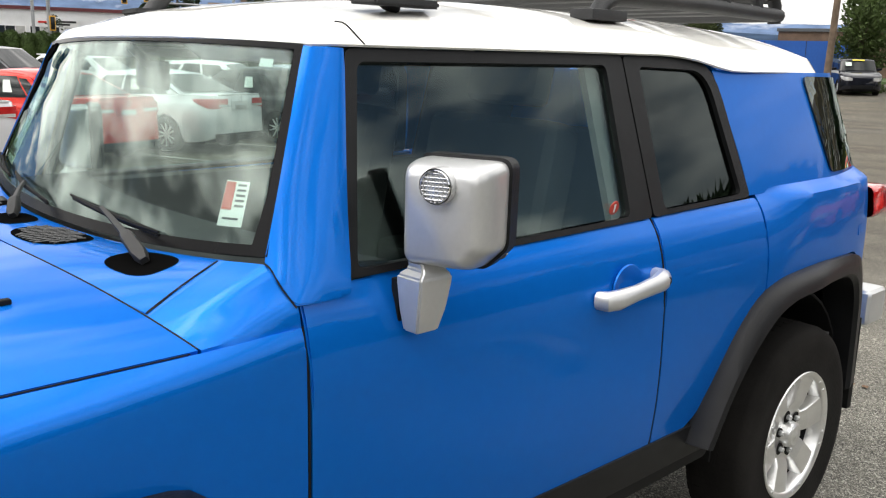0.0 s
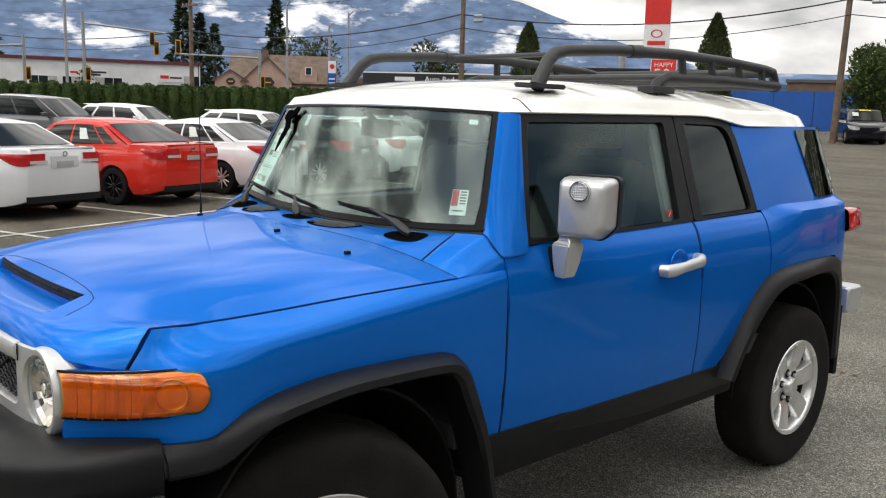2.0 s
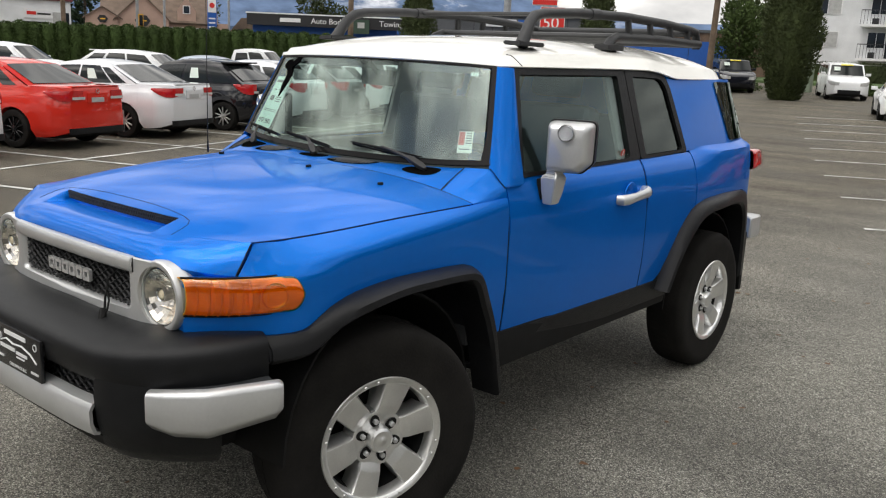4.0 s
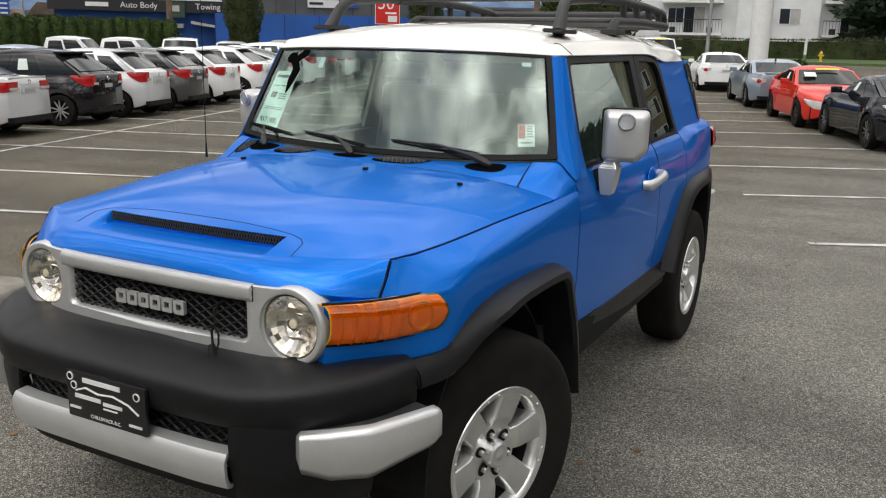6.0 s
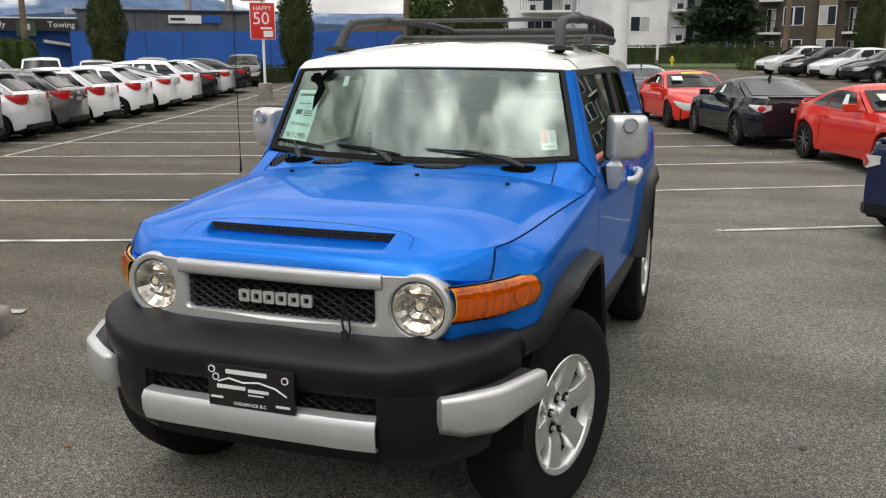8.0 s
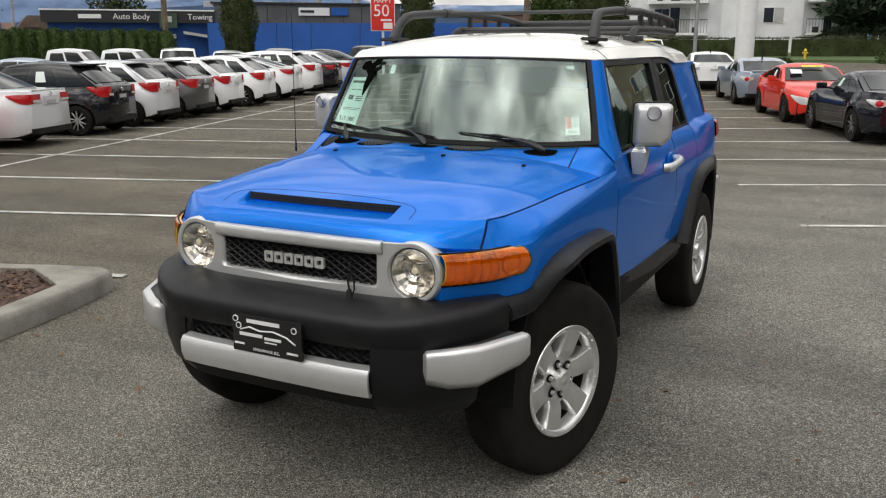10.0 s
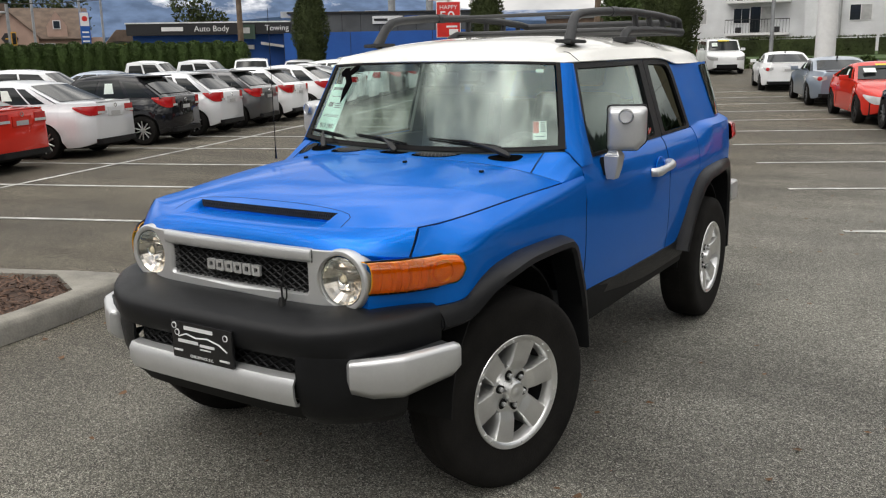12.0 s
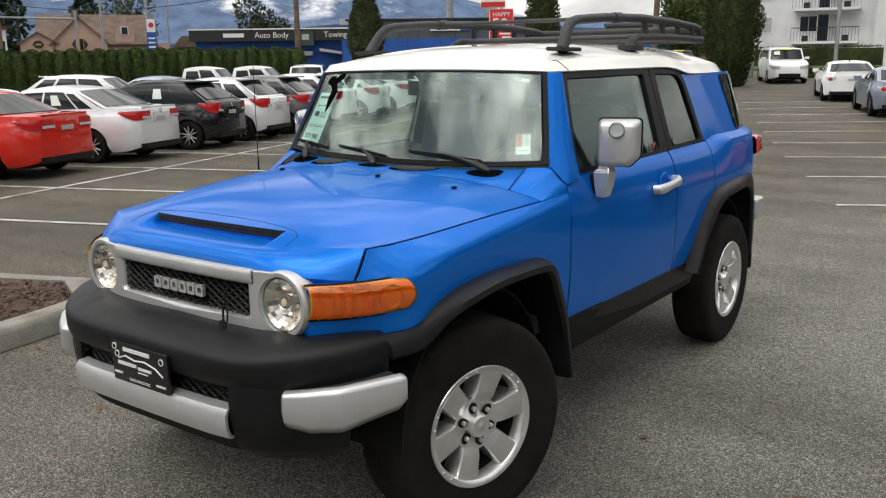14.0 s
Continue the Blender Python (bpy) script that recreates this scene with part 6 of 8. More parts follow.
def make_surround():
    """The silver band round the grille and both headlamps."""
    rows = []
    path = round_poly(((0.612, 1.083), (0.612, 0.866), (-0.612, 0.866), (-0.612, 1.083)), (0.105, 0.105, 0.105, 0.105), 12, 40)
    inn = round_poly(((0.352, 1.038), (0.352, 0.912), (-0.352, 0.912), (-0.352, 1.038)), (0.02,) * 4, 12, 40)
    for o, i in zip(path, inn):
        row = [(o.x * 0.99, arc_y(o.x) + 0.05, lerp(o.y, 0.974, 0.03))]
        long = (i - o).length
        run = [(0.0, 0.018), (0.002, 0.010), (0.006, 0.003), (0.011, -0.001), (0.017, -0.003)]
        run += [(lerp(0.017, long - 0.018, q / 21), -0.003) for q in range(1, 21)]
        run += [(long - 0.018, -0.003), (long - 0.010, 0.001), (long - 0.003, 0.010), (long, 0.018)]
        for f, d in run:
            p = o.lerp(i, f / long)
            row.append((p.x, arc_y(p.x) + d, p.y))
        row.append((i.x, arc_y(i.x) + 0.04, i.y))
        rows.append(row)
    bm = grid(rows, closed_u=True)
    bmesh.ops.recalc_face_normals(bm, faces=bm.faces)
    inside = [f for f in bm.faces for c in (f.calc_center_median(),) if math.hypot(abs(c.x) - 0.5, c.z - 0.974) < 0.0935]
    bmesh.ops.delete(bm, geom=inside, context="FACES")
    # round openings for the lamps, with a short wall
    rim = [e for e in bm.edges if e.is_boundary and all(math.hypot(abs(v.co.x) - 0.5, v.co.z - 0.974) < 0.125 and abs(v.co.x) > 0.38 for v in e.verts) and all(v.co.y < -0.66 for v in e.verts)]
    for v in {v for e in rim for v in e.verts}:
        cx = math.copysign(0.5, v.co.x)
        k = 0.0965 / max(1e-4, math.hypot(v.co.x - cx, v.co.z - 0.974))
        v.co.x, v.co.z = cx + (v.co.x - cx) * k, 0.974 + (v.co.z - 0.974) * k
    wall = bmesh.ops.extrude_edge_only(bm, edges=rim)["geom"]
    for v in wall:
        if isinstance(v, bmesh.types.BMVert):
            v.co.y += 0.022
    return bm


surround = part("grille_surround", make_surround(), SILVER, CAR, "silver grille surround")
# the raised bar over the grille
rows = []
for x in (-0.3825, *steps(-0.381, 0.381, 16), 0.3825):
    d = 0.004 if abs(x) > 0.382 else 0.0
    rows.append([(x, arc_y(x) + o + d, z + (d if z < 1.05 else -d)) for o, z in ((0.03, 1.081), (0.004, 1.0815), (-0.006, 1.078), (-0.010, 1.071), (-0.011, 1.060), (-0.010, 1.047), (-0.007, 1.040), (-0.002, 1.036), (0.03, 1.0325))])
bm = thick(grid(rows), 0.004)
bmesh.ops.recalc_face_normals(bm, faces=bm.faces)
part("upper_bar", bm, SILVER, surround)
for s in (1, -1):
    part("surround_seam", box(s * 0.385 - 0.0014, s * 0.385 + 0.0014, arc_y(0.385) - 0.006, arc_y(0.385) + 0.004, 1.034, 1.079), SEAL, surround)
# emblem as six plain silver blocks
for k in range(6):
    x = lerp(-0.118, 0.118, k / 5)
    out = round_poly(((x - 0.0205, 0.954), (x + 0.0205, 0.954), (x + 0.0205, 0.996), (x - 0.0205, 0.996)), 0.006, 4, 2)
    hole = [p.lerp(Vector((x, 0.975)), 0.55) for p in out]
    rows = [[(o.x, -0.738, o.y), (o.x, -0.750, o.y), (h.x, -0.750, h.y), (h.x, -0.738, h.y)] for o, h in zip(out, hole)]
    bm = grid(rows, closed_u=True)
    bmesh.ops.recalc_face_normals(bm, faces=bm.faces)
    part("emblem_block", bm, SILVER, grille, "plain silver emblem block")

REFLECTOR = mat("lamp_reflector", (0.84, 0.77, 0.68), 0.14, 1.0, 0.0)
BULB = mat("bulb_glass", (0.95, 0.82, 0.58), 0.15, 0.0, 0)
for s in (1, -1):
    x, y0 = s * 0.500, arc_y(0.5)
    bm = moved(revolve(((0.035, 0.1170), (0.006, 0.1165), (-0.003, 0.1145), (-0.0085, 0.1100), (-0.0100, 0.103), (-0.006, 0.0935), (0.02, 0.0885)), 56, "y"), pose(x, y0, 0.974))
    lamp = part("headlamp", bm, SILVER, CAR, "round headlamp in a silver bezel")
    rnd = random.Random(3)
    rings = []
    for k in range(24):
        a = 2 * math.pi * k / 24
        rings.append([(x + r * math.sin(a), y0 + d + (rnd.uniform(-0.0035, 0.0035) if 0.02 < r < 0.085 else 0), 0.974 + r * math.cos(a)) for d, r in ((0.0, 0.0885), (0.010, 0.080), (0.020, 0.068), (0.032, 0.052), (0.042, 0.036), (0.052, 0.020), (0.052, 0.001))])
    bm = grid(rings, closed_u=True)
    bmesh.ops.recalc_face_normals(bm, faces=bm.faces)
    part("reflector", bm, REFLECTOR, lamp, "faceted chrome reflector", 1)
    bm = bmesh.new()
    for q, h in ((-1, 0.040), (1, 0.036)):
        join(bm, moved(box(-0.030, 0.030, -0.004, 0.03, -0.0015, 0.0015), pose(x, y0 + 0.022, 0.974 + q * h, q * 14, 0, 0)))
    part("reflector_shelf", bm, REFLECTOR, lamp)
    part("bulb_shield", moved(revolve(((-0.004, 0.019), (-0.007, 0.022), (0.0, 0.024), (0.05, 0.022)), 20, "y"), pose(x + s * 0.006, y0 + 0.004, 0.982)), CHROME, lamp)
    part("bulb", moved(revolve(((-0.004, 0.001), (-0.003, 0.012), (0.006, 0.0175), (0.03, 0.018)), 16, "y"), pose(x + s * 0.006, y0 + 0.002, 0.982)), BULB, lamp, "cream bulb")
    bm = moved(revolve(((-0.024, 0.0005), (-0.0235, 0.03), (-0.020, 0.06), (-0.013, 0.082), (-0.006, 0.0895)), 40, "y"), pose(x, y0, 0.974))
    part("lens", bm, CLEAR_LENS, lamp, "clear lens")


# amber side lamps: a clear amber cover over a ribbed inside with a round bowl
def amber_point(t, j, n, sink=0.0, shrink=0.0):
    y = lerp(-0.708, -0.424 - shrink, t)
    x = flank_w(y) + 0.020 + 0.040 * math.sin(math.pi * min(1.0, t + 0.15)) ** 1.3 - sink
    half = (0.060 if t < 0.85 else 0.060 * max(0.004, 1 - ((t - 0.85) / 0.15) ** 3.4) ** 0.30) - shrink
    a = math.pi * j / n
    return (x - 0.045 + 0.045 * math.sin(a) ** 0.55 if 0 < j < n else x - 0.045, y, lerp(0.994, 1.000, t) - half * math.cos(a))


AMBER_T = [*steps(0, 0.85, 14), *(0.85 + 0.15 * math.sin(math.pi / 2 * k / 9) for k in range(1, 10))]


def make_amber():
    bm = thick(grid([[amber_point(t, j, 10) for j in range(11)] for t in AMBER_T]), 0.003)
    bmesh.ops.recalc_face_normals(bm, faces=bm.faces)
    return bm


def make_amber_inside():
    rows = []
    flutes = sorted({round(0.62 * (k + d) / 6, 4) for k in range(6) for d in (0.0, 0.5, 0.97)})
    for t in (*flutes, *(q for q in AMBER_T if q > 0.62)):
        wave = 0.026 * abs((t / 0.62 * 6) % 1.0) if t < 0.62 else 0.002
        rows.append([amber_point(t, j, 8, 0.0040 + wave * math.sin(math.pi * j / 8) ** 2, 0.0006) for j in range(9)])
    bm = thick(grid(rows), 0.002)
    bmesh.ops.recalc_face_normals(bm, faces=bm.faces)
    return bm


covers = both("side_lamp", make_amber, AMBER, "amber wrap-around indicator lamp")
for lamp, s in zip(covers, (1, -1)):
    bm = make_amber_inside()
    if s < 0:
        bmesh.ops.scale(bm, vec=(-1, 1, 1), verts=bm.verts)
        bmesh.ops.reverse_faces(bm, faces=bm.faces)
    part("lamp_inside", bm, AMBER_INNER, lamp)
    bm = bmesh.new()
    for k in range(1, 7):
        tube([(s * x, y, z) for x, y, z in (amber_point(0.085 * k, j, 10, 0.0055) for j in range(1, 10))], 0.0026, 5, bm)
    part("lamp_ribs", bm, AMBER_SHADE, lamp, "amber ribs behind the cover, darkened as flute shade")
    c = Vector((s * (flank_w(-0.500) + 0.0185), -0.500, 0.999))
    m = Matrix.Translation(c) @ Matrix.Rotation(radians(-28 if s > 0 else 208), 4, "Z")
    part("lamp_bowl", moved(revolve(((-0.003, 0.001), (-0.001, 0.016), (0.001, 0.030), (0.004, 0.037), (0.001, 0.040)), 28, "x"), m), AMBER_INNER, lamp)
    part("bowl_rim", moved(revolve(((0.002, 0.0385), (0.0055, 0.0395), (0.0055, 0.0425), (0.0, 0.0435)), 28, "x"), m), AMBER_SHADE, lamp)
    part("bulb", moved(revolve(((0.004, 0.001), (0.002, 0.010), (-0.004, 0.012)), 14, "x"), m), AMBER_INNER, lamp)
    rows = [[Vector(amber_point(t, j, 10)) + Vector((0.012, 0, 0)) for t in AMBER_T[:-1]] for j in (0, 10)]
    bm = bmesh.new()
    for row in rows:
        tube([Vector((s * p.x, p.y, p.z)) for p in row], 0.0035, 5, bm)
    part("lamp_gasket", bm, SEAL, lamp, "thin black gasket")


# wheels
def wheel(x, y, z, steer, s, r=0.40):
    w = part("wheel", revolve(((0.13, 0.22), (0.131, 0.30), (0.137, 0.34), (0.134, r - 0.030), (0.122, r - 0.010), (0.10, r), (0.0, r + 0.003), (-0.055, r), (-0.076, r - 0.010), (-0.090, r - 0.030), (-0.096, 0.33), (-0.092, 0.22)), 72), TYRE, CAR, "black all-terrain tyre on a six-spoke alloy rim")
    bm = bmesh.new()
    for k in range(56):
        a = 2 * math.pi * k / 56
        m = Matrix.Rotation(a, 4, "X")
        for x0, x1, sh in ((0.062, 0.112, 0.0), (-0.074, -0.044, 0.05), (-0.04, -0.004, 0.03), (0.004, 0.05, 0.08)):
            b = box(x0, x1, -0.0165, 0.0165, r - 0.012, r + 0.003 - (0.009 if abs(x0 + x1) > 0.1 else 0), 0.0)
            join(bm, moved(b, m @ Matrix.Rotation(sh, 4, "X")))
    part("tread", bm, TYRE, w)
    bm = revolve(((-0.05, 0.210), (0.09, 0.214), (0.120, 0.230), (0.131, 0.2385), (0.135, 0.236), (0.134, 0.231), (0.129, 0.216), (0.124, 0.2125), (0.095, 0.207), (0.075, 0.204)), 72)
    rim = part("rim", bm, ALLOY, w, "polished alloy rim")
    # alloy barrel coloured black for the shade behind the spokes
    part("rim_barrel", revolve(((-0.115, 0.1945), (0.0, 0.1945), (0.06, 0.199), (0.080, 0.2035)), 60), SEAL, w, "inside of the rim, blackened to stand for shade")
    bm = revolve(((0.120, 0.0062), (0.1335, 0.0056), (0.1355, 0.0035), (0.1358, 0.0005)), 8)
    me = bpy.data.meshes.new("rim_rivet")
    bm.to_mesh(me)
    bm.free()
    me.materials.append(ALLOY)
    for k in range(12):
        o = new("rim_rivet", me)
        o.parent = w
        o.matrix_basis = Matrix.Rotation(math.pi / 3 * (k // 2) - 0.30 + math.pi / 6 + (0.11 if k % 2 else -0.11), 4, "X") @ pose(0, 0, 0.2235)
    part("brake_disc", revolve(((-0.03, 0.02), (-0.01, 0.02), (0.0, 0.06), (-0.035, 0.07), (-0.035, 0.165), (-0.055, 0.165), (-0.055, 0.03)), 40), DARK_METAL, w)
    # black disc added behind the spokes for the shade in the gaps
    part("wheel_backing", revolve(((-0.065, 0.02), (-0.06, 0.10), (-0.065, 0.196)), 40), SEAL, w)
    rows = []
    for r0, face, half in ((0.070, 0.088, 0.038), (0.100, 0.098, 0.0395), (0.122, 0.109, 0.041), (0.127, 0.1105, 0.0415), (0.132, 0.111, 0.042), (0.170, 0.116, 0.0455), (0.206, 0.1205, 0.0495), (0.214, 0.1215, 0.0505)):
        rows.append([(x0, q, math.sqrt(max(0.0, r0 * r0 - q * q))) for q, x0 in ((-half - 0.006, 0.03), (-half - 0.005, face - 0.010), (-half, face - 0.001), (-half + 0.004, face), (0.0, face + 0.0015), (half - 0.004, face), (half, face - 0.001), (half + 0.005, face - 0.010), (half + 0.006, 0.03))])
    spoke = grid(rows)
    bmesh.ops.recalc_face_normals(spoke, faces=spoke.faces)
    me = bpy.data.meshes.new("spoke")
    spoke.to_mesh(me)
    spoke.free()
    me.materials.append(ALLOY)
    for k in range(6):
        o = smooth(new("spoke", me))
        o.parent = w
        o.matrix_basis = Matrix.Rotation(math.pi / 3 * k - 0.30, 4, "X")
    part("hub_cap", revolve(((0.03, 0.109), (0.085, 0.108), (0.096, 0.103), (0.098, 0.098), (0.095, 0.085), (0.090, 0.050), (0.112, 0.0475), (0.122, 0.044), (0.127, 0.036), (0.125, 0.026), (0.126, 0.014), (0.129, 0.010), (0.130, 0.0006)), 48), ALLOY, w)
    nut = revolve(((0.07, 0.0105), (0.108, 0.0105), (0.113, 0.007), (0.113, 0.0005)), 6)
    me = bpy.data.meshes.new("wheel_nut")
    nut.to_mesh(me)
    nut.free()
    me.materials.append(SILVER)
    # black discs stand for the shade in the nut recesses
    bm = revolve(((0.08, 0.0185), (0.0985, 0.0185), (0.0985, 0.0165), (0.0965, 0.0005)), 16)
    bmesh.ops.scale(bm, vec=(1, 0.95, 1.3), verts=bm.verts)
    pocket = bpy.data.meshes.new("pocket_shade")
    bm.to_mesh(pocket)
    bm.free()
    pocket.materials.append(SEAL)
    for k in range(6):
        o = new("pocket_shade", pocket)
        o.parent = w
        o.matrix_basis = Matrix.Rotation(math.pi / 3 * k - 0.30 + math.pi / 6, 4, "X") @ pose(0, 0, 0.068)
        o = new("wheel_nut", me)
        o.parent = w
        o.matrix_basis = Matrix.Rotation(math.pi / 3 * k - 0.30 + math.pi / 6, 4, "X") @ pose(0, 0, 0.068)
    w.matrix_basis = pose(x, y, z, 0, 0, steer + (180 if s < 0 else 0))
    return w


STEER = -17
wheel(0.752, -0.052, 0.412, STEER, 1, 0.410)
wheel(-0.767, -0.030, 0.412, STEER, -1, 0.410)
wheel(0.745, 2.69, 0.400, 0, 1)
wheel(-0.745, 2.69, 0.400, 0, -1)


# ---- fittings of the off-roader ----
def make_pillar_foot():
    """The painted corner between bonnet, cowl and windscreen post."""
    top = ((0.0, 0.690, 0.535, 1.311), (0.4, 0.772, 0.580, 1.312), (0.7, 0.816, 0.592, 1.270), (0.88, 0.842, 0.606, 1.238), (1.0, 0.845, 0.608, 1.211))
    rows = []
    for i in range(15):
        u = i / 14
        a, b = hood_point(lerp(0.842, 1.0, u), 0.0) + Vector((0, 0.006, -0.001)), Vector(spline(top, u))
        rows.append([a.lerp(b, t) + Vector((0, 0, 0.002 * math.sin(t * math.pi))) for t in steps(0, 1, 8)])
    rows.append([p + Vector((0.003, 0, -0.022)) for p in rows[-1]])
    rows.insert(0, [p + Vector((-0.012, 0, -0.004)) for p in rows[0]])
    return thick(grid(rows), 0.015)


feet = both("post_foot", make_pillar_foot, BLUE)
FOOT_TOP = ((0.0, 0.690, 0.535, 1.311), (0.4, 0.772, 0.580, 1.312), (0.7, 0.816, 0.592, 1.270), (0.88, 0.842, 0.606, 1.238))
for foot, s in zip(feet, (1, -1)):
    inner_edge = [hood_point(0.842, 0.0).lerp(Vector((0.690, 0.535, 1.311)), t) + Vector((-0.004, 0.006 * (1 - t), 0.003 * math.sin(t * math.pi))) for t in steps(0.02, 0.98, 6)]
    upper_edge = [Vector(spline(FOOT_TOP, u)) + Vector((0.001, -0.003, 0.002)) for u in steps(0.42, 0.87, 8)]
    sill_edge = [Vector((flank(y, z) - 0.001, y, z)) for y, z in ((0.607, 1.245), (0.64, 1.249), (0.68, 1.254), (0.722, 1.262))]
    for edge in (inner_edge, upper_edge, sill_edge):
        part("panel_seam", tube([Vector((s * q.x, q.y, q.z)) for q in edge], 0.0024, 6, None, True, 0.6), SEAL, foot)
for s in (1, -1):
    gap = [(s * (hood_half(y) + 0.002), y, hood_edge(y) - 0.0025) for y in (-0.516, *steps(-0.48, 0.40, 16))]
    part("panel_seam", tube([(s * 0.7035, -0.580, 1.058), (s * 0.7035, -0.560, 1.088), (s * 0.7015, -0.538, 1.122), (s * 0.699, -0.519, 1.148)], 0.0026, 6), SEAL, hood)
    part("panel_seam", tube(gap, 0.0013, 6), SEAL, hood)
    part("panel_seam", tube([hood_point(s * u, 0.0) + Vector((0, 0.003, -0.0005)) for u in steps(0.25, 0.995, 14)], 0.0024, 6, None, True, 0.6), SEAL, hood)


# wing mirrors
LOUVRE = mat("louvre_grey", (0.52, 0.53, 0.55), 0.2, 0.4, 0.15, 30)
def make_mirror_shell():
    bm = bmesh.new()
    rows = []
    for d, sc in ((-0.052, 0.72), (-0.046, 0.84), (-0.03, 0.93), (0.0, 0.985), (0.03, 1.0), (0.055, 1.0)):
        out = round_poly(((-0.092, -0.103), (0.046, -0.103), (0.090, -0.060), (0.092, 0.104), (-0.092, 0.104)), (0.022, 0.012, 0.014, 0.026, 0.02), 5, 4)
        rows.append([(p.x * sc - (1 - sc) * 0.02, d, p.y * sc) for p in out])
    grid(rows, closed_v=True, bm=bm)
    bm.verts.ensure_lookup_table()
    n = len(rows[0])
    bm.faces.new([bm.verts[i] for i in range(n)])
    bm.faces.new([bm.verts[len(rows) * n - n + i] for i in range(n)][::-1])
    bmesh.ops.recalc_face_normals(bm, faces=bm.faces)
    return bm


def mirror_parts(s):
    m = pose(0.944, 0.888, 1.397, 0, 0, 20)
    flipx = Matrix.Scale(s, 4, (1, 0, 0))

    def put(name, bm, material, parent, label=""):
        moved(bm, flipx @ m)
        if s < 0:
            bmesh.ops.reverse_faces(bm, faces=bm.faces)
        return part(name, bm, material, parent, label)

    shell = put("wing_mirror", make_mirror_shell(), SILVER, CAR, "squared silver wing mirror")
    rows = []
    for d, sc in ((0.046, 1.0), (0.048, 1.06), (0.085, 1.055), (0.090, 0.9)):
        out = round_poly(((-0.092, -0.103), (0.046, -0.103), (0.090, -0.060), (0.092, 0.104), (-0.092, 0.104)), (0.022, 0.012, 0.014, 0.026, 0.02), 5, 4)
        rows.append([(p.x * sc, d, p.y * sc) for p in out])
    bm = grid(rows, closed_v=True)
    bmesh.ops.recalc_face_normals(bm, faces=bm.faces)
    put("mirror_rim", bm, BLACK_PLASTIC, shell, "black plastic rim")
    out = round_poly(((-0.085, -0.095), (0.08, -0.093), (0.085, 0.097), (-0.085, 0.097)), 0.02, 4, 3)
    put("mirror_glass", prism([tuple(p) for p in out], 0.078, 0.084), CHROME, shell)
    bm = moved(revolve(((-0.030, 0.0335), (-0.022, 0.0355), (0.05, 0.034)), 28, "y"), pose(-0.006, -0.038, 0.062))
    put("lamp_barrel", bm, SILVER, shell)
    bm = moved(revolve(((-0.012, 0.033), (-0.028, 0.033), (-0.034, 0.030), (-0.029, 0.028)), 28, "y"), pose(-0.006, -0.038, 0.062))
    put("lamp_ring", bm, CHROME, shell)
    bm = moved(revolve(((-0.026, 0.030), (-0.029, 0.02), (-0.030, 0.0005)), 28, "y"), pose(-0.006, -0.038, 0.062))
    for k in range(7):
        z = 0.062 - 0.024 + 0.008 * k
        h = math.sqrt(max(1e-5, 0.029**2 - (z - 0.062) ** 2))
        tube([(-0.006 - h, -0.0675, z), (-0.006, -0.0685, z), (-0.006 + h, -0.0675, z)], 0.0016, 5, bm)
        x = -0.006 + z - 0.062
        tube([(x, -0.0675, 0.062 - h), (x, -0.0685, 0.062), (x, -0.0675, 0.062 + h)], 0.0016, 5, bm)
    put("lamp_louvre", bm, LOUVRE, shell, "pale grey lamp lens with a fine grid")
    bm = bmesh.new()
    rows = []
    for z, x0, x1, y0, y1 in ((1.305, 0.872, 0.914, 0.834, 0.888), (1.290, 0.874, 0.920, 0.836, 0.894), (1.276, 0.858, 0.930, 0.820, 0.905), (1.266, 0.857, 0.930, 0.820, 0.905), (1.21, 0.862, 0.922, 0.823, 0.898), (1.162, 0.868, 0.910, 0.830, 0.888)):
        rows.append([(x0, y0, z), (x1, y0, z), (x1, y1, z), (x0, y1, z)])
    grid(rows, closed_v=True, bm=bm)
    bm.verts.ensure_lookup_table()
    bm.faces.new([bm.verts[i] for i in range(4)])
    bm.faces.new([bm.verts[20 + i] for i in range(4)][::-1])
    bmesh.ops.recalc_face_normals(bm, faces=bm.faces)
    bmesh.ops.bevel(bm, geom=bm.edges[:], offset=0.004, segments=2, affect="EDGES")
    moved(bm, flipx)
    if s < 0:
        bmesh.ops.reverse_faces(bm, faces=bm.faces)
    part("mirror_stem", bm, SILVER, shell, "tapered silver mirror foot")
    bm = bmesh.new()
    box(0.836, 0.8575, 0.826, 0.894, 1.160, 1.264, 0.004, 2, bm)
    moved(bm, flipx)
    if s < 0:
        bmesh.ops.reverse_faces(bm, faces=bm.faces)
    part("stem_gasket", bm, SEAL, shell)


mirror_parts(1)
mirror_parts(-1)

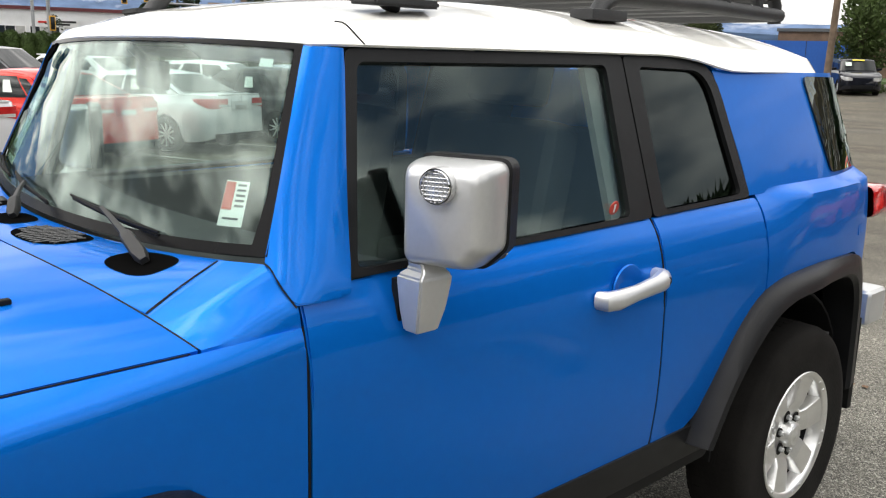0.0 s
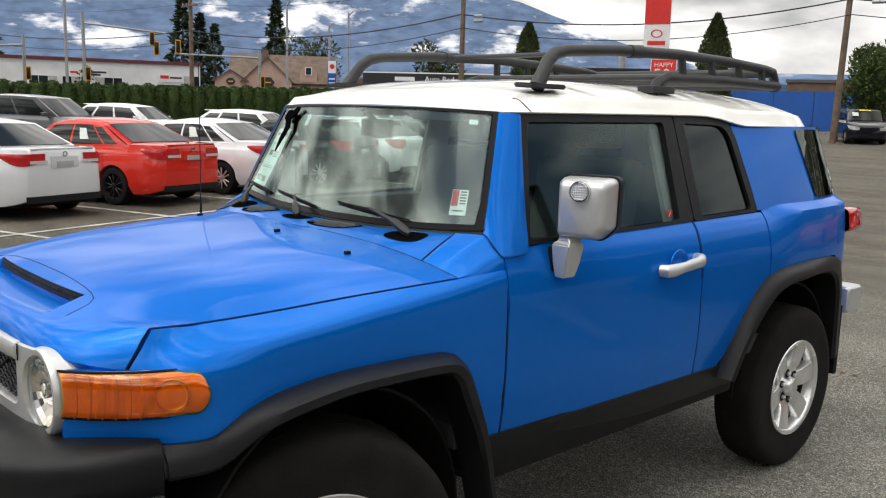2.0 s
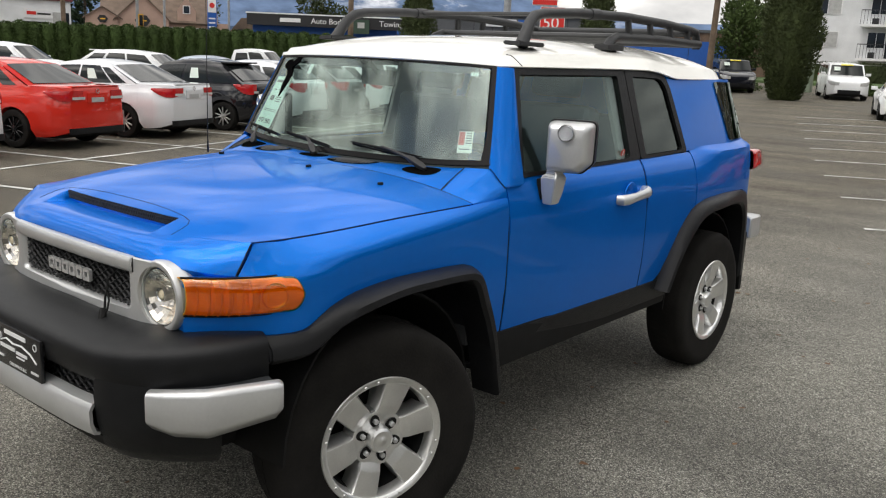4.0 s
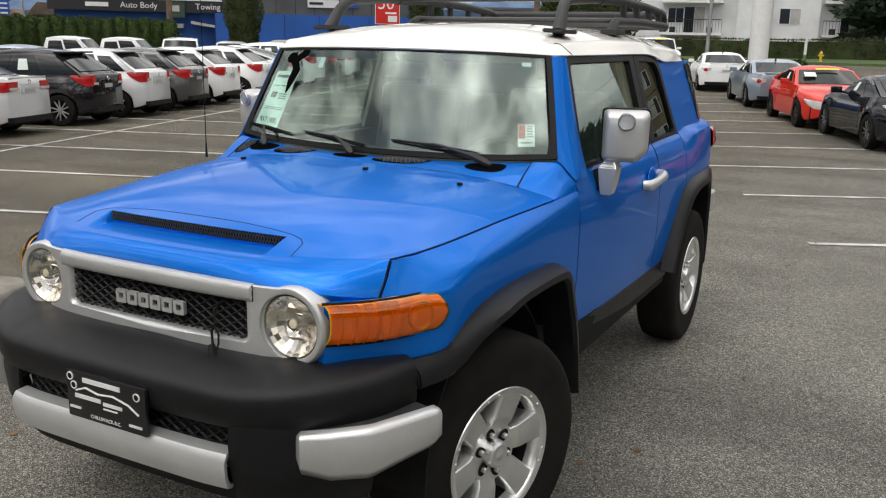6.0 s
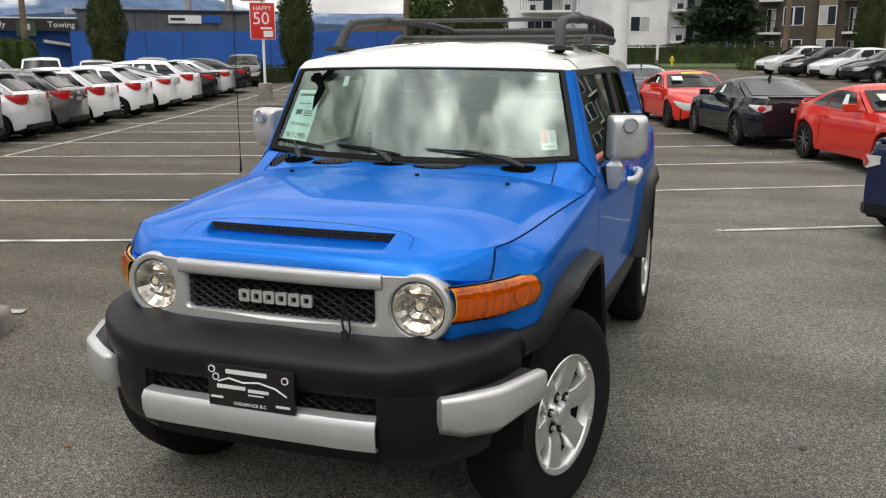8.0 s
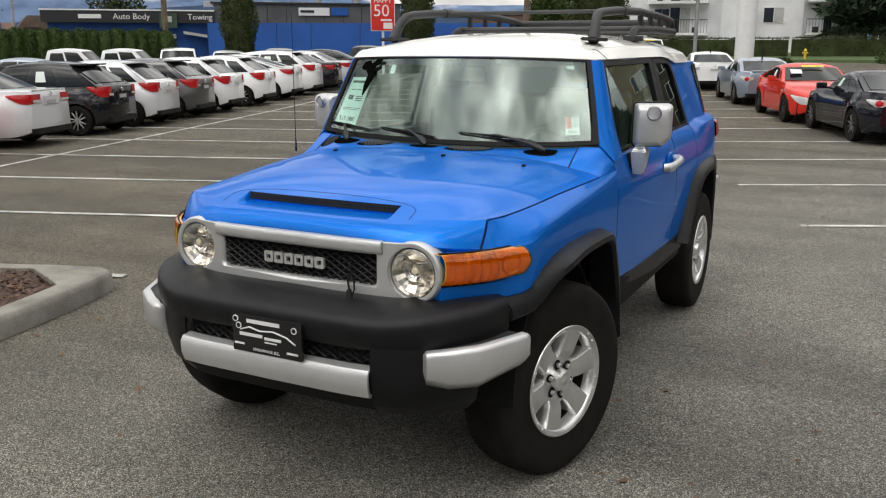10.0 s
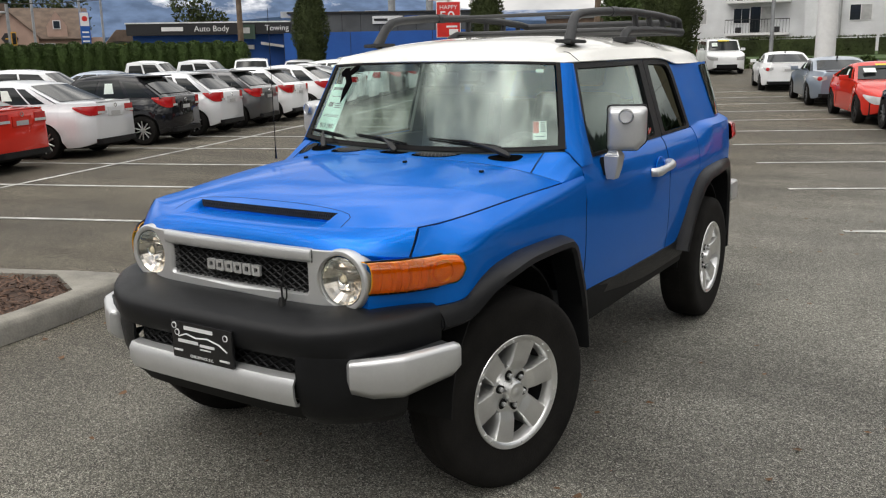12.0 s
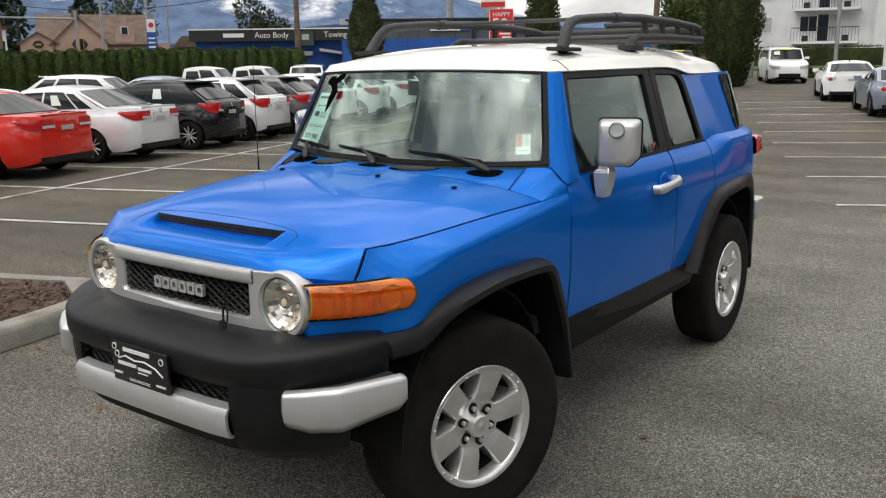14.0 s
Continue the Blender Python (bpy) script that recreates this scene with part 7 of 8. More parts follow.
# door handles
for door, s in zip(front_doors, (1, -1)):
    pts = [(s * (0.880 + dx), y, z) for y, z, dx in ((1.445, 1.120, 0.0), (1.452, 1.121, 0.028), (1.475, 1.123, 0.038), (1.55, 1.130, 0.042), (1.63, 1.138, 0.042), (1.662, 1.142, 0.038), (1.684, 1.143, 0.028), (1.689, 1.143, 0.0))]
    grip = part("door_handle", tube(pts, [0.02, 0.022, 0.022, 0.018, 0.02, 0.024, 0.024, 0.022], 10, flat=1.15), SILVER, door, "silver pull handle")
    part("handle_cup", moved(revolve(((0.0, 0.062), (0.004, 0.060), (0.001, 0.05), (-0.004, 0.03), (-0.006, 0.0005)), 32, "x"), pose(s * 0.8825, 1.565, 1.132, 0, 0, 0 if s > 0 else 180)), BLUE, door)
    part("key_lock", moved(revolve(((0.0, 0.012), (0.004, 0.011), (0.004, 0.0005)), 16, "x"), pose(s * 0.931, 1.674, 1.143, 0, 0, 0 if s > 0 else 180)), DARK_METAL, grip)

# fuel flap and rear lamps, rear bumper, mud flaps
both("fuel_flap", lambda: thick(grid([[(flank(y, z) + 0.003, y, z) for y in steps(3.05, 3.17, 6)] for z in steps(1.09, 1.23, 5)], flip=True), 0.004), BLUE)


def make_tail():
    rows = []
    for t, sc in ((0.0, 0.95), (0.08, 1.0), (0.6, 0.95), (0.9, 0.85), (1.0, 0.6)):
        y = lerp(3.22, 3.46, t)
        out = round_poly(((0.67, 1.120), (0.850 - 0.015 * t, 1.130), (0.835 - 0.025 * t, 1.255), (0.67, 1.250)), 0.03, 4, 3)
        c = Vector((0.75, 1.19))
        rows.append([(c.x + (p.x - c.x) * sc, y, c.y + (p.y - c.y) * sc) for p in out])
    bm = grid(rows, closed_v=True)
    bm.verts.ensure_lookup_table()
    n = len(rows[0])
    bm.faces.new([bm.verts[4 * n + i] for i in range(n)])
    bmesh.ops.recalc_face_normals(bm, faces=bm.faces)
    return bm


both("tail_lamp", make_tail, RED_LENS, "red bulging tail lamp")
both("rear_bumper_end", lambda: box(0.64, 0.845, 3.30, 3.465, 0.68, 0.825, 0.03, 3), SILVER, "silver rear bumper end")
part("rear_bumper", box(-0.66, 0.66, 3.34, 3.46, 0.55, 0.82, 0.03, 3), BLACK_PLASTIC, CAR)
both("mud_flap", lambda: box(0.64, 0.868, 3.14, 3.18, 0.38, 0.75, 0.008), SEAL)
part("spare_wheel", moved(revolve(((-0.11, 0.18), (-0.12, 0.33), (-0.09, 0.39), (0.09, 0.39), (0.12, 0.33), (0.12, 0.001)), 40, "y"), pose(0.05, 3.52, 1.08)), TYRE, CAR)

# wipers and washer jets
WIPER = mat("wiper_plastic", (0.012, 0.012, 0.0125), 0.6, 0, 0.2, 20)
for px, u0, v0, u1, v1, un, vn in ((-0.53, -0.965, 0.115, -0.575, 0.085, -0.80, 0.105), (-0.06, -0.49, 0.125, -0.04, 0.055, -0.25, 0.105), (0.52, 0.11, 0.125, 0.62, 0.045, 0.36, 0.10)):
    arm_out = Vector((0, -0.9, 0.42))
    knee = screen(un, vn) + arm_out * 0.026
    base = cowl_at(px, 0.60, 0.012)
    rows = []
    for t, w, h, up in ((-0.10, 0.008, 0.008, 0.0), (0.0, 0.015, 0.011, 0.004), (0.22, 0.014, 0.010, 0.012), (0.30, 0.011, 0.008, 0.013), (0.34, 0.0075, 0.005, 0.012), (0.7, 0.006, 0.004, 0.008), (1.0, 0.005, 0.0035, 0.0)):
        c = base.lerp(knee, t) + Vector((0, -0.35, 0.94)) * up
        d = (knee - base).normalized()
        side = d.cross(Vector((0, -0.5, 0.87))).normalized()
        top = side.cross(d)
        rows.append([c + side * (w * a) + top * (h * b) for a, b in ((-1, -0.6), (-1, 0.5), (-0.75, 1), (0.75, 1), (1, 0.5), (1, -0.6))])
    bm = grid(rows, closed_v=True)
    bm.verts.ensure_lookup_table()
    bm.faces.new([bm.verts[i] for i in range(6)])
    bm.faces.new([bm.verts[36 + i] for i in range(6)])
    bmesh.ops.recalc_face_normals(bm, faces=bm.faces)
    wiper = part("wiper", bm, WIPER, CAR, "charcoal plastic windscreen wiper")
    pts = [screen(lerp(u0, u1, t), lerp(v0, v1, t)) + arm_out * (0.010 + 0.012 * math.sin(t * math.pi)) for t in steps(0, 1, 8)]
    blade = part("wiper_blade", tube(pts, [0.0025, 0.004, 0.0045, 0.0055, 0.0075, 0.0055, 0.0045, 0.004, 0.0025], 6), SEAL, wiper)
    pts = [screen(lerp(u0, u1, t), lerp(v0, v1, t) - 0.012) + arm_out * 0.004 for t in steps(0.02, 0.98, 8)]
    part("rubber_strip", tube(pts, 0.0035, 5), SEAL, blade)
for x, y in ((-0.44, 0.20), (0.16, 0.185), (0.55, 0.20)):
    part("washer_jet", moved(box(-0.0075, 0.0075, -0.010, 0.010, -0.004, 0.0065, 0.004, 3), pose(x, y, hood_at(x, y) + 0.003)), SEAL, hood)

# aerial
bm = tube([(-0.826, 0.40, 1.225), (-0.826, 0.40, 1.29)], [0.006, 0.003], 10)
tube([(-0.826, 0.40, 1.29), (-0.826, 0.40, 2.00)], [0.0023, 0.0014], 6, bm)
part("aerial", bm, GLOSS_BLACK, CAR, "thin black whip aerial")

# roof rack
RACK = mat("rack_black", (0.028, 0.029, 0.031), 0.55, 0, 0.25, 9, 0.3, 300)
rack = thing("roof_rack", "black tubular roof rack on a white car roof", "roof rack", pose(-0.02, 0, 0))
for s in (1, -1):
    pts = [(s * 0.585, 1.015, 1.80), (s * 0.58, 1.05, 1.848), (s * 0.572, 1.085, 1.895), (s * 0.565, 1.13, 1.927), (s * 0.562, 1.2, 1.942), (s * 0.56, 1.5, 1.962), (s * 0.56, 1.95, 1.972), (s * 0.56, 2.4, 1.962), (s * 0.56, 2.72, 1.945), (s * 0.56, 2.80, 1.935), (s * 0.56, 2.825, 1.90), (s * 0.56, 2.83, 1.84)]
    part("side_rail", tube(pts, [0.030, 0.027, 0.025, 0.025, *[0.023] * 8], 12), RACK, rack)
    foot = [(s * 0.585 + a, b) for a, b in ((-0.045, 0.94), (0.04, 0.95), (0.048, 1.0), (0.045, 1.13), (-0.03, 1.15), (-0.05, 1.02))]
    bm = prism(foot, 0, 0.018, "xy", 0.005)
    for v in bm.verts:
        v.co.z += 1.796 - 0.05 * (abs(v.co.x) - 0.585)
    part("rail_foot", bm, RACK, rack)
    part("lower_rail", tube([(s * 0.585, 1.74, 1.80), (s * 0.575, 1.79, 1.845), (s * 0.57, 1.86, 1.868), (s * 0.57, 2.3, 1.875), (s * 0.57, 2.84, 1.868)], 0.024, 10), RACK, rack)
    part("rail_foot", moved(box(-0.04, 0.04, -0.08, 0.08, 0, 0.03, 0.008), pose(s * 0.585, 1.77, 1.800)), RACK, rack)
    for y in (1.98, 2.22, 2.46, 2.68):
        part("rail_post", tube([(s * 0.562, y, 1.965 - 0.02 * max(0, y - 2.3)), (s * 0.57, y + 0.01, 1.872)], 0.018, 8), RACK, rack)
    part("rail_clamp", tube([(s * 0.56, 1.60, 1.964), (s * 0.56, 1.68, 1.967)], 0.028, 10), RACK, rack)
part("cross_bar", tube([(-0.56, 1.64, 1.966), (0.56, 1.64, 1.966)], 0.011, 8), RACK, rack)
for y in (1.86, 2.05, 2.24, 2.43, 2.62):
    part("floor_slat", tube([(-0.57, y, 1.872), (0.57, y, 1.872)], 0.021, 8, flat=0.7), RACK, rack)
part("cross_bar", tube([(-0.56, 2.81, 1.93), (0.56, 2.81, 1.93)], 0.023, 10), RACK, rack)
part("cross_bar", tube([(-0.57, 2.83, 1.868), (0.57, 2.83, 1.868)], 0.023, 10), RACK, rack)

# grille cord
cord = [(0.250, -0.722, 1.003), (0.252, -0.748, 0.985), (0.262, -0.754, 0.955), (0.250, -0.757, 0.93), (0.258, -0.764, 0.900), (0.274, -0.776, 0.878)]
bm = tube(cord, 0.0042, 6)
tube([(0.258, -0.753, 0.95), (0.278, -0.760, 0.925), (0.286, -0.770, 0.900), (0.282, -0.778, 0.880)], 0.0034, 6, bm)
tube([(0.264, -0.774, 0.896), (0.275, -0.784, 0.872), (0.282, -0.790, 0.856)], [0.010, 0.0140, 0.0130], 8, bm)
tube([(0.282, -0.790, 0.856), (0.286, -0.793, 0.845)], 0.0095, 8, bm)
part("cord", bm, SEAL, CAR, "black cord with plug hanging from grille")

# cabin
part("cabin_floor", box(-0.80, 0.80, 0.45, 3.05, 0.62, 0.70), DARK_INSIDE, CAR)
rows = [[roof_point(u, v) + Vector((0, 0, -0.045)) for u in steps(-0.92, 0.92, 14)] for v in steps(0.03, 0.97, 16)]
part("headliner", thick(grid(rows), 0.005), GREY_INSIDE, CAR)
bm = bmesh.new()
rows = []
for x in steps(-0.78, 0.78, 14):
    k = 1 - (abs(x) / 0.78) ** 4
    yb = 0.50 + 0.09 * (x / 0.78) ** 2
    rows.append([(x, yb, 1.285), (x, yb + 0.16, 1.295), (x, yb + 0.27, 1.285), (x, yb + 0.30, 1.24), (x, yb + 0.28, 1.0), (x, yb + 0.22, 0.7)])
part("dashboard", thick(grid(rows), 0.02), DARK_INSIDE, CAR, "dark grey dashboard")
bm = moved(revolve([(0.016 * math.sin(a), 0.185 + 0.016 * math.cos(a)) for a in steps(0, 2 * math.pi, 10)], 32, "y"), pose(0.36, 0.93, 1.17, -22, 0, 0))
join(bm, moved(box(-0.18, 0.18, -0.012, 0.012, -0.03, 0.03, 0.01), pose(0.36, 0.925, 1.17, -22, 0, 0)))
tube([(0.36, 0.93, 1.17), (0.36, 0.78, 1.1)], 0.035, 10, bm)
part("steering_wheel", bm, DARK_INSIDE, CAR)


def make_seat(x, y, w=0.25):
    bm = box(x - w, x + w, y - 0.25, y + 0.27, 0.86, 1.0, 0.05, 3)
    join(bm, moved(box(-w, w, -0.07, 0.07, 0.0, 0.62, 0.06, 3), pose(x, y + 0.27, 0.92, -12, 0, 0)))
    join(bm, moved(box(-0.13, 0.13, -0.05, 0.05, 0.66, 0.84, 0.04, 3), pose(x, y + 0.27, 0.92, -12, 0, 0)))
    return bm


for x in (-0.38, 0.38):
    part("front_seat", make_seat(x, 1.22), DARK_INSIDE, CAR, "dark fabric seat")
bm = box(-0.62, 0.62, 1.95, 2.4, 0.82, 0.97, 0.05, 3)
join(bm, moved(box(-0.62, 0.62, -0.07, 0.07, 0, 0.55, 0.06, 3), pose(0, 2.42, 0.9, -14, 0, 0)))
part("rear_bench", bm, DARK_INSIDE, CAR)
both("inner_pillar", lambda: thick(grid([[(pane_x(z) - 0.035, y + (1.7 - z) * 0.02, z) for y in steps(1.60, 1.76, 3)] for z in steps(1.27, 1.70, 4)], flip=True), 0.02), GREY_INSIDE)
both("door_card", lambda: thick(grid([[(flank(y, z) - 0.06, y, z) for y in steps(0.64, 2.3, 8)] for z in steps(0.68, 1.275, 4)], flip=True), 0.03), DARK_INSIDE)
both("rear_trim", lambda: thick(grid([[(upper_x(y, z) - 0.03, y, z) for y in steps(2.30, 2.86, 6)] for z in steps(1.25, 1.66, 4)], flip=True), 0.02), DARK_INSIDE)
bm = moved(box(-0.12, 0.12, -0.012, 0.012, -0.035, 0.035, 0.012), pose(0.0, 0.74, 1.63, 0, 0, -10))
tube([(0, 0.735, 1.65), (-0.01, 0.69, 1.70)], 0.012, 8, bm)
part("inside_mirror", bm, GLOSS_BLACK, CAR, "black rear-view mirror")
both("sun_visor", lambda: moved(box(-0.2, 0.2, -0.008, 0.008, -0.07, 0.0, 0.006), pose(0.36, 0.74, 1.715, 55, 0, 0)), GREY_INSIDE)

# papers behind the windscreen
PAPER = mat("price_paper", (0.60, 0.80, 0.72), 0.6, 0, 0.04)
INK = mat("paper_ink", (0.03, 0.03, 0.035), 0.6, 0, 0.0)
RED_INK = mat("paper_red", (0.55, 0.06, 0.04), 0.6, 0, 0.0)


def on_screen(name, u0, u1, v0, v1, material, lift, parent, label=""):
    return part(name, screen_patch(u0, u1, v0, v1, 4, 4, lift, 0.0008), material, parent, label)


sheet_ob = on_screen("price_sheet", -0.935, -0.735, 0.12, 0.74, PAPER, -0.008, CAR, "pale green price sheet inside the windscreen")
for u0, u1, v0, v1 in ((-0.915, -0.755, 0.665, 0.695), (-0.90, -0.86, 0.57, 0.58), (-0.84, -0.80, 0.57, 0.58), (-0.78, -0.76, 0.57, 0.58), (-0.90, -0.85, 0.44, 0.50), (-0.83, -0.76, 0.48, 0.49), (-0.83, -0.76, 0.455, 0.465), (-0.83, -0.76, 0.43, 0.44), (-0.91, -0.75, 0.33, 0.336), (-0.91, -0.75, 0.31, 0.316)):
    on_screen("print_line", u0, u1, v0, v1, INK, -0.0065, sheet_ob)
for k, ch in enumerate("$17,980"):
    p = screen(-0.895 + 0.021 * k, 0.19) + Vector((0, -0.9, 0.42)) * -0.0062
    letters("price_figure", ch, 0.034, Matrix.Translation(p) @ pose(0, 0, 0, 65, 0, 14), INK, sheet_ob, 0.0004)
tag = on_screen("inspection_sticker", 0.80, 0.885, 0.12, 0.33, mat("sticker_white", (0.80, 0.82, 0.76), 0.5, 0, 0.03), -0.008, CAR, "white and red inspection sticker")
on_screen("sticker_red", 0.803, 0.838, 0.195, 0.325, RED_INK, -0.0068, tag)
for k in range(5):
    on_screen("print_line", 0.848, 0.878, 0.21 + 0.024 * k, 0.22 + 0.024 * k, INK, -0.0066, tag)
on_screen("print_line", 0.815, 0.87, 0.15, 0.16, INK, -0.0066, tag)
on_screen("toll_sticker", 0.82, 0.875, 0.885, 0.925, mat("sticker_pale", (0.7, 0.8, 0.76), 0.5, 0, 0.03), -0.008, CAR)
def leaf_of(points, depth):
    """A small flat leaf through places behind the glass."""
    bm = bmesh.new()
    bm.faces.new([bm.verts.new(screen(u, v) - Vector((0, -0.9, 0.42)) * depth) for u, v in points])
    bmesh.ops.recalc_face_normals(bm, faces=bm.faces)
    return thick(bm, 0.006)


bm = leaf_of(((-0.86, 0.86), (-0.84, 0.92), (-0.79, 0.93), (-0.765, 0.86), (-0.80, 0.81), (-0.84, 0.82)), -0.016)
join(bm, leaf_of(((-0.79, 0.85), (-0.72, 0.955), (-0.675, 0.95), (-0.68, 0.90), (-0.75, 0.82)), -0.019))
join(bm, leaf_of(((-0.81, 0.84), (-0.745, 0.84), (-0.70, 0.74), (-0.715, 0.62), (-0.745, 0.48), (-0.765, 0.62), (-0.76, 0.74)), -0.014))
part("hang_tag", bm, PITCH, CAR, "black leaf-shaped ornament at the top of the windscreen")
on_screen("toll_sticker", -0.585, -0.545, 0.79, 0.90, bpy.data.materials["sticker_pale"], -0.008, CAR)
# small round decal in the driver's window
bm = moved(revolve(((0.0, 0.019), (0.002, 0.018), (0.002, 0.0005)), 20, "x"), pose(pane_x(1.325, 1.585) - 0.006, 1.585, 1.325, 0, 14, 0))
decal = part("window_decal", bm, RED_INK, front_doors[0], "small round red decal")
part("decal_mark", moved(box(0.002, 0.003, -0.003, 0.003, -0.011, 0.011), pose(pane_x(1.325, 1.585) - 0.006, 1.585, 1.325, 0, 14, 0)), PLATE_INK, decal)


# ---- parked cars ----
CAR_GLASS = mat("parked_car_glass", (0.012, 0.015, 0.015), 0.04, 0, 0.2, 2, spec=0.38)
GUNMETAL = mat("gunmetal_wheel", (0.20, 0.20, 0.21), 0.3, 0.8, 0.1, 9)
STICKER = mat("window_sticker", (0.72, 0.80, 0.74), 0.6, 0, 0.05)
YELLOW = mat("yellow_marker", (0.75, 0.62, 0.05), 0.6, 0, 0.1)
PAINTS = {
    "silver": mat("silver_car_paint", (0.72, 0.73, 0.75), 0.32, 0.2, 0.04, 2, coat=1.0),
    "white": paint("white_car_paint", (0.86, 0.87, 0.88)),
    "red": paint("red_car_paint", (0.60, 0.030, 0.018)),
    "black": paint("black_car_paint", (0.012, 0.012, 0.014)),
    "grey": mat("grey_car_paint", (0.085, 0.085, 0.088), 0.32, 0.4, 0.05, 2, coat=1.0),
    "steel": mat("steel_blue_car_paint", (0.25, 0.30, 0.37), 0.32, 0.4, 0.05, 2, coat=1.0),
    "charcoal": paint("charcoal_car_paint", (0.010, 0.011, 0.016)),
    "navy": paint("navy_car_paint", (0.012, 0.018, 0.055)),
}
# length, width, height, wheelbase, front overhang, cowl, screen top, roof end, rear glass foot, hood nose z, cowl z, deck z, belt z, tyre radius
KINDS = {
    "sedan": (4.64, 1.776, 1.455, 2.70, 0.95, 1.22, 1.98, 3.22, 4.02, 0.72, 1.0, 1.06, 0.99, 0.325),
    "hatch": (3.90, 1.70, 1.50, 2.51, 0.77, 0.90, 1.66, 3.12, 3.80, 0.74, 1.00, 1.03, 0.98, 0.315),
    "liftback": (4.30, 1.745, 1.49, 2.68, 0.92, 0.98, 1.85, 2.75, 4.12, 0.70, 1.02, 1.10, 1.0, 0.32),
    "wagon": (4.60, 1.78, 1.56, 2.70, 0.92, 1.15, 1.90, 3.80, 4.44, 0.78, 1.08, 1.10, 1.06, 0.34),
    "coupe": (4.24, 1.775, 1.29, 2.57, 0.84, 1.38, 2.12, 2.80, 3.78, 0.66, 0.92, 0.98, 0.90, 0.32),
    "box": (4.25, 1.76, 1.61, 2.60, 0.82, 0.98, 1.42, 3.98, 4.16, 0.86, 1.06, 1.08, 1.05, 0.32),
    "pickup": (5.35, 1.84, 1.68, 3.25, 0.95, 1.35, 1.98, 3.22, 3.40, 0.90, 1.08, 1.08, 1.06, 0.37),
    "van": (5.08, 1.98, 1.76, 3.03, 1.0, 1.05, 2.05, 4.55, 4.98, 0.84, 1.10, 1.10, 1.08, 0.34),
}
CACHE = {}


def car_meshes(kind):
    """The meshes of one kind of car, front towards +y; each a name, a mesh, a role and a label."""
    L, W, H, wb, fo, cowl_f, top_f, end_f, foot_f, nose, cowl_z, deck, belt_z, r = KINDS[kind]
    hw = W / 2
    fy = lambda f: L / 2 - f
    axf, axr = fy(fo), fy(fo + wb)
    swell = 0.05 if kind == "coupe" else 0.012
    out = []

    def add(name, bm, role, label="", ang=38):
        me = bpy.data.meshes.new(name)
        bmesh.ops.recalc_face_normals(bm, faces=bm.faces)
        bm.to_mesh(me)
        bm.free()
        me.polygons.foreach_set("use_smooth", [True] * len(me.polygons))
        me.set_sharp_from_angle(angle=radians(ang))
        me.materials.append(None)
        out.append((name, me, role, label))

    def half(y):
        f = L / 2 - y
        a = max(0.0, 1 - f / 0.55)
        b = max(0.0, 1 - (L - f) / 0.62)
        w = hw * (1 - 0.30 * a**2.2 - 0.05 * b - 0.25 * b**3.2)
        if kind == "coupe":
            b = max(0.0, 1 - (L - f) / 0.75)
            w = hw * (0.965 - 0.34 * max(0.0, 1 - f / 0.8) ** 2.4 - 0.24 * b**2.2)
        return w + swell * (math.exp(-(((y - axr) / 0.42) ** 2)) + 0.7 * math.exp(-(((y - axf) / 0.40) ** 2)))

    def top(y):
        f = L / 2 - y
        return spline(((0.0, nose - 0.10), (0.06, nose - 0.03), (0.18, nose + 0.03), (cowl_f, cowl_z), (foot_f - 0.3, belt_z + 0.03), (min(foot_f, L - 0.12), deck - 0.005), (L - 0.03, deck - 0.02), (L, deck - 0.06)), f)

    def low(y):
        z = 0.21
        for a in (axf, axr):
            d = abs(y - a)
            ar = r + 0.055
            if d < ar:
                z = max(z, r * 0.95 + math.sqrt(max(0, ar * ar - d * d)) * 0.98)
        f = L / 2 - y
        return z + 0.10 * max(0, 1 - f / 0.4) ** 2 + 0.10 * max(0, 1 - (L - f) / 0.4) ** 2

    ys = set(steps(-L / 2, L / 2, 44))
    for a in (axf, axr):
        ys |= {a + (r + 0.0549) * math.cos(math.pi * k / 12) for k in range(13)}
    for e in (0.015, 0.04, 0.07, 0.1, 0.16, 0.24, 0.32):
        ys |= {L / 2 - e, -L / 2 + e}
    ys = sorted(ys)

    def section(y):
        w, zt, zl = half(y), top(y), low(y)
        zs = belt_z - 0.09
        zmid = min(max(0.58, zl + 0.02), zt - 0.08)
        pts = [(w - 0.11, zl), (w - 0.01, zl + 0.002), (w, zl + 0.02), (w + 0.004, lerp(zl, zmid, 0.6)), (w, max(zmid, zl + 0.03)), (w - 0.012, min(max(zs - 0.03, zmid + 0.02), zt - 0.05)),
               (w - 0.03, min(max(zs, zmid + 0.04), zt - 0.03)), (w - 0.065, zt - 0.012), (w - 0.12, zt), (w * 0.5, zt + 0.014), (0.0, zt + 0.018)]
        return [(x, y, z) for x, z in pts] + [(-x, y, z) for x, z in pts[-2::-1]]

    rows = [section(y) for y in ys]
    bm = grid(rows)
    bm.verts.ensure_lookup_table()
    n = len(rows[0])
    bm.faces.new([bm.verts[i] for i in range(n)])
    bm.faces.new([bm.verts[len(rows) * n - n + i] for i in range(n)][::-1])
    add("body", bm, "paint", ang=42)
    bm = box(-hw + 0.16, hw - 0.16, -L / 2 + 0.2, L / 2 - 0.2, 0.19, 0.5)
    for a in (axf, axr):
        box(-hw + 0.13, hw - 0.13, a - r - 0.05, a + r + 0.05, r, r * 2 + 0.02, 0, 2, bm)
    add("underbody", bm, "seal")

    # cabin: base corners on the belt, roof corners above
    xb, xr = hw - 0.085, hw - (0.24 if kind not in ("box", "van", "pickup") else 0.17)
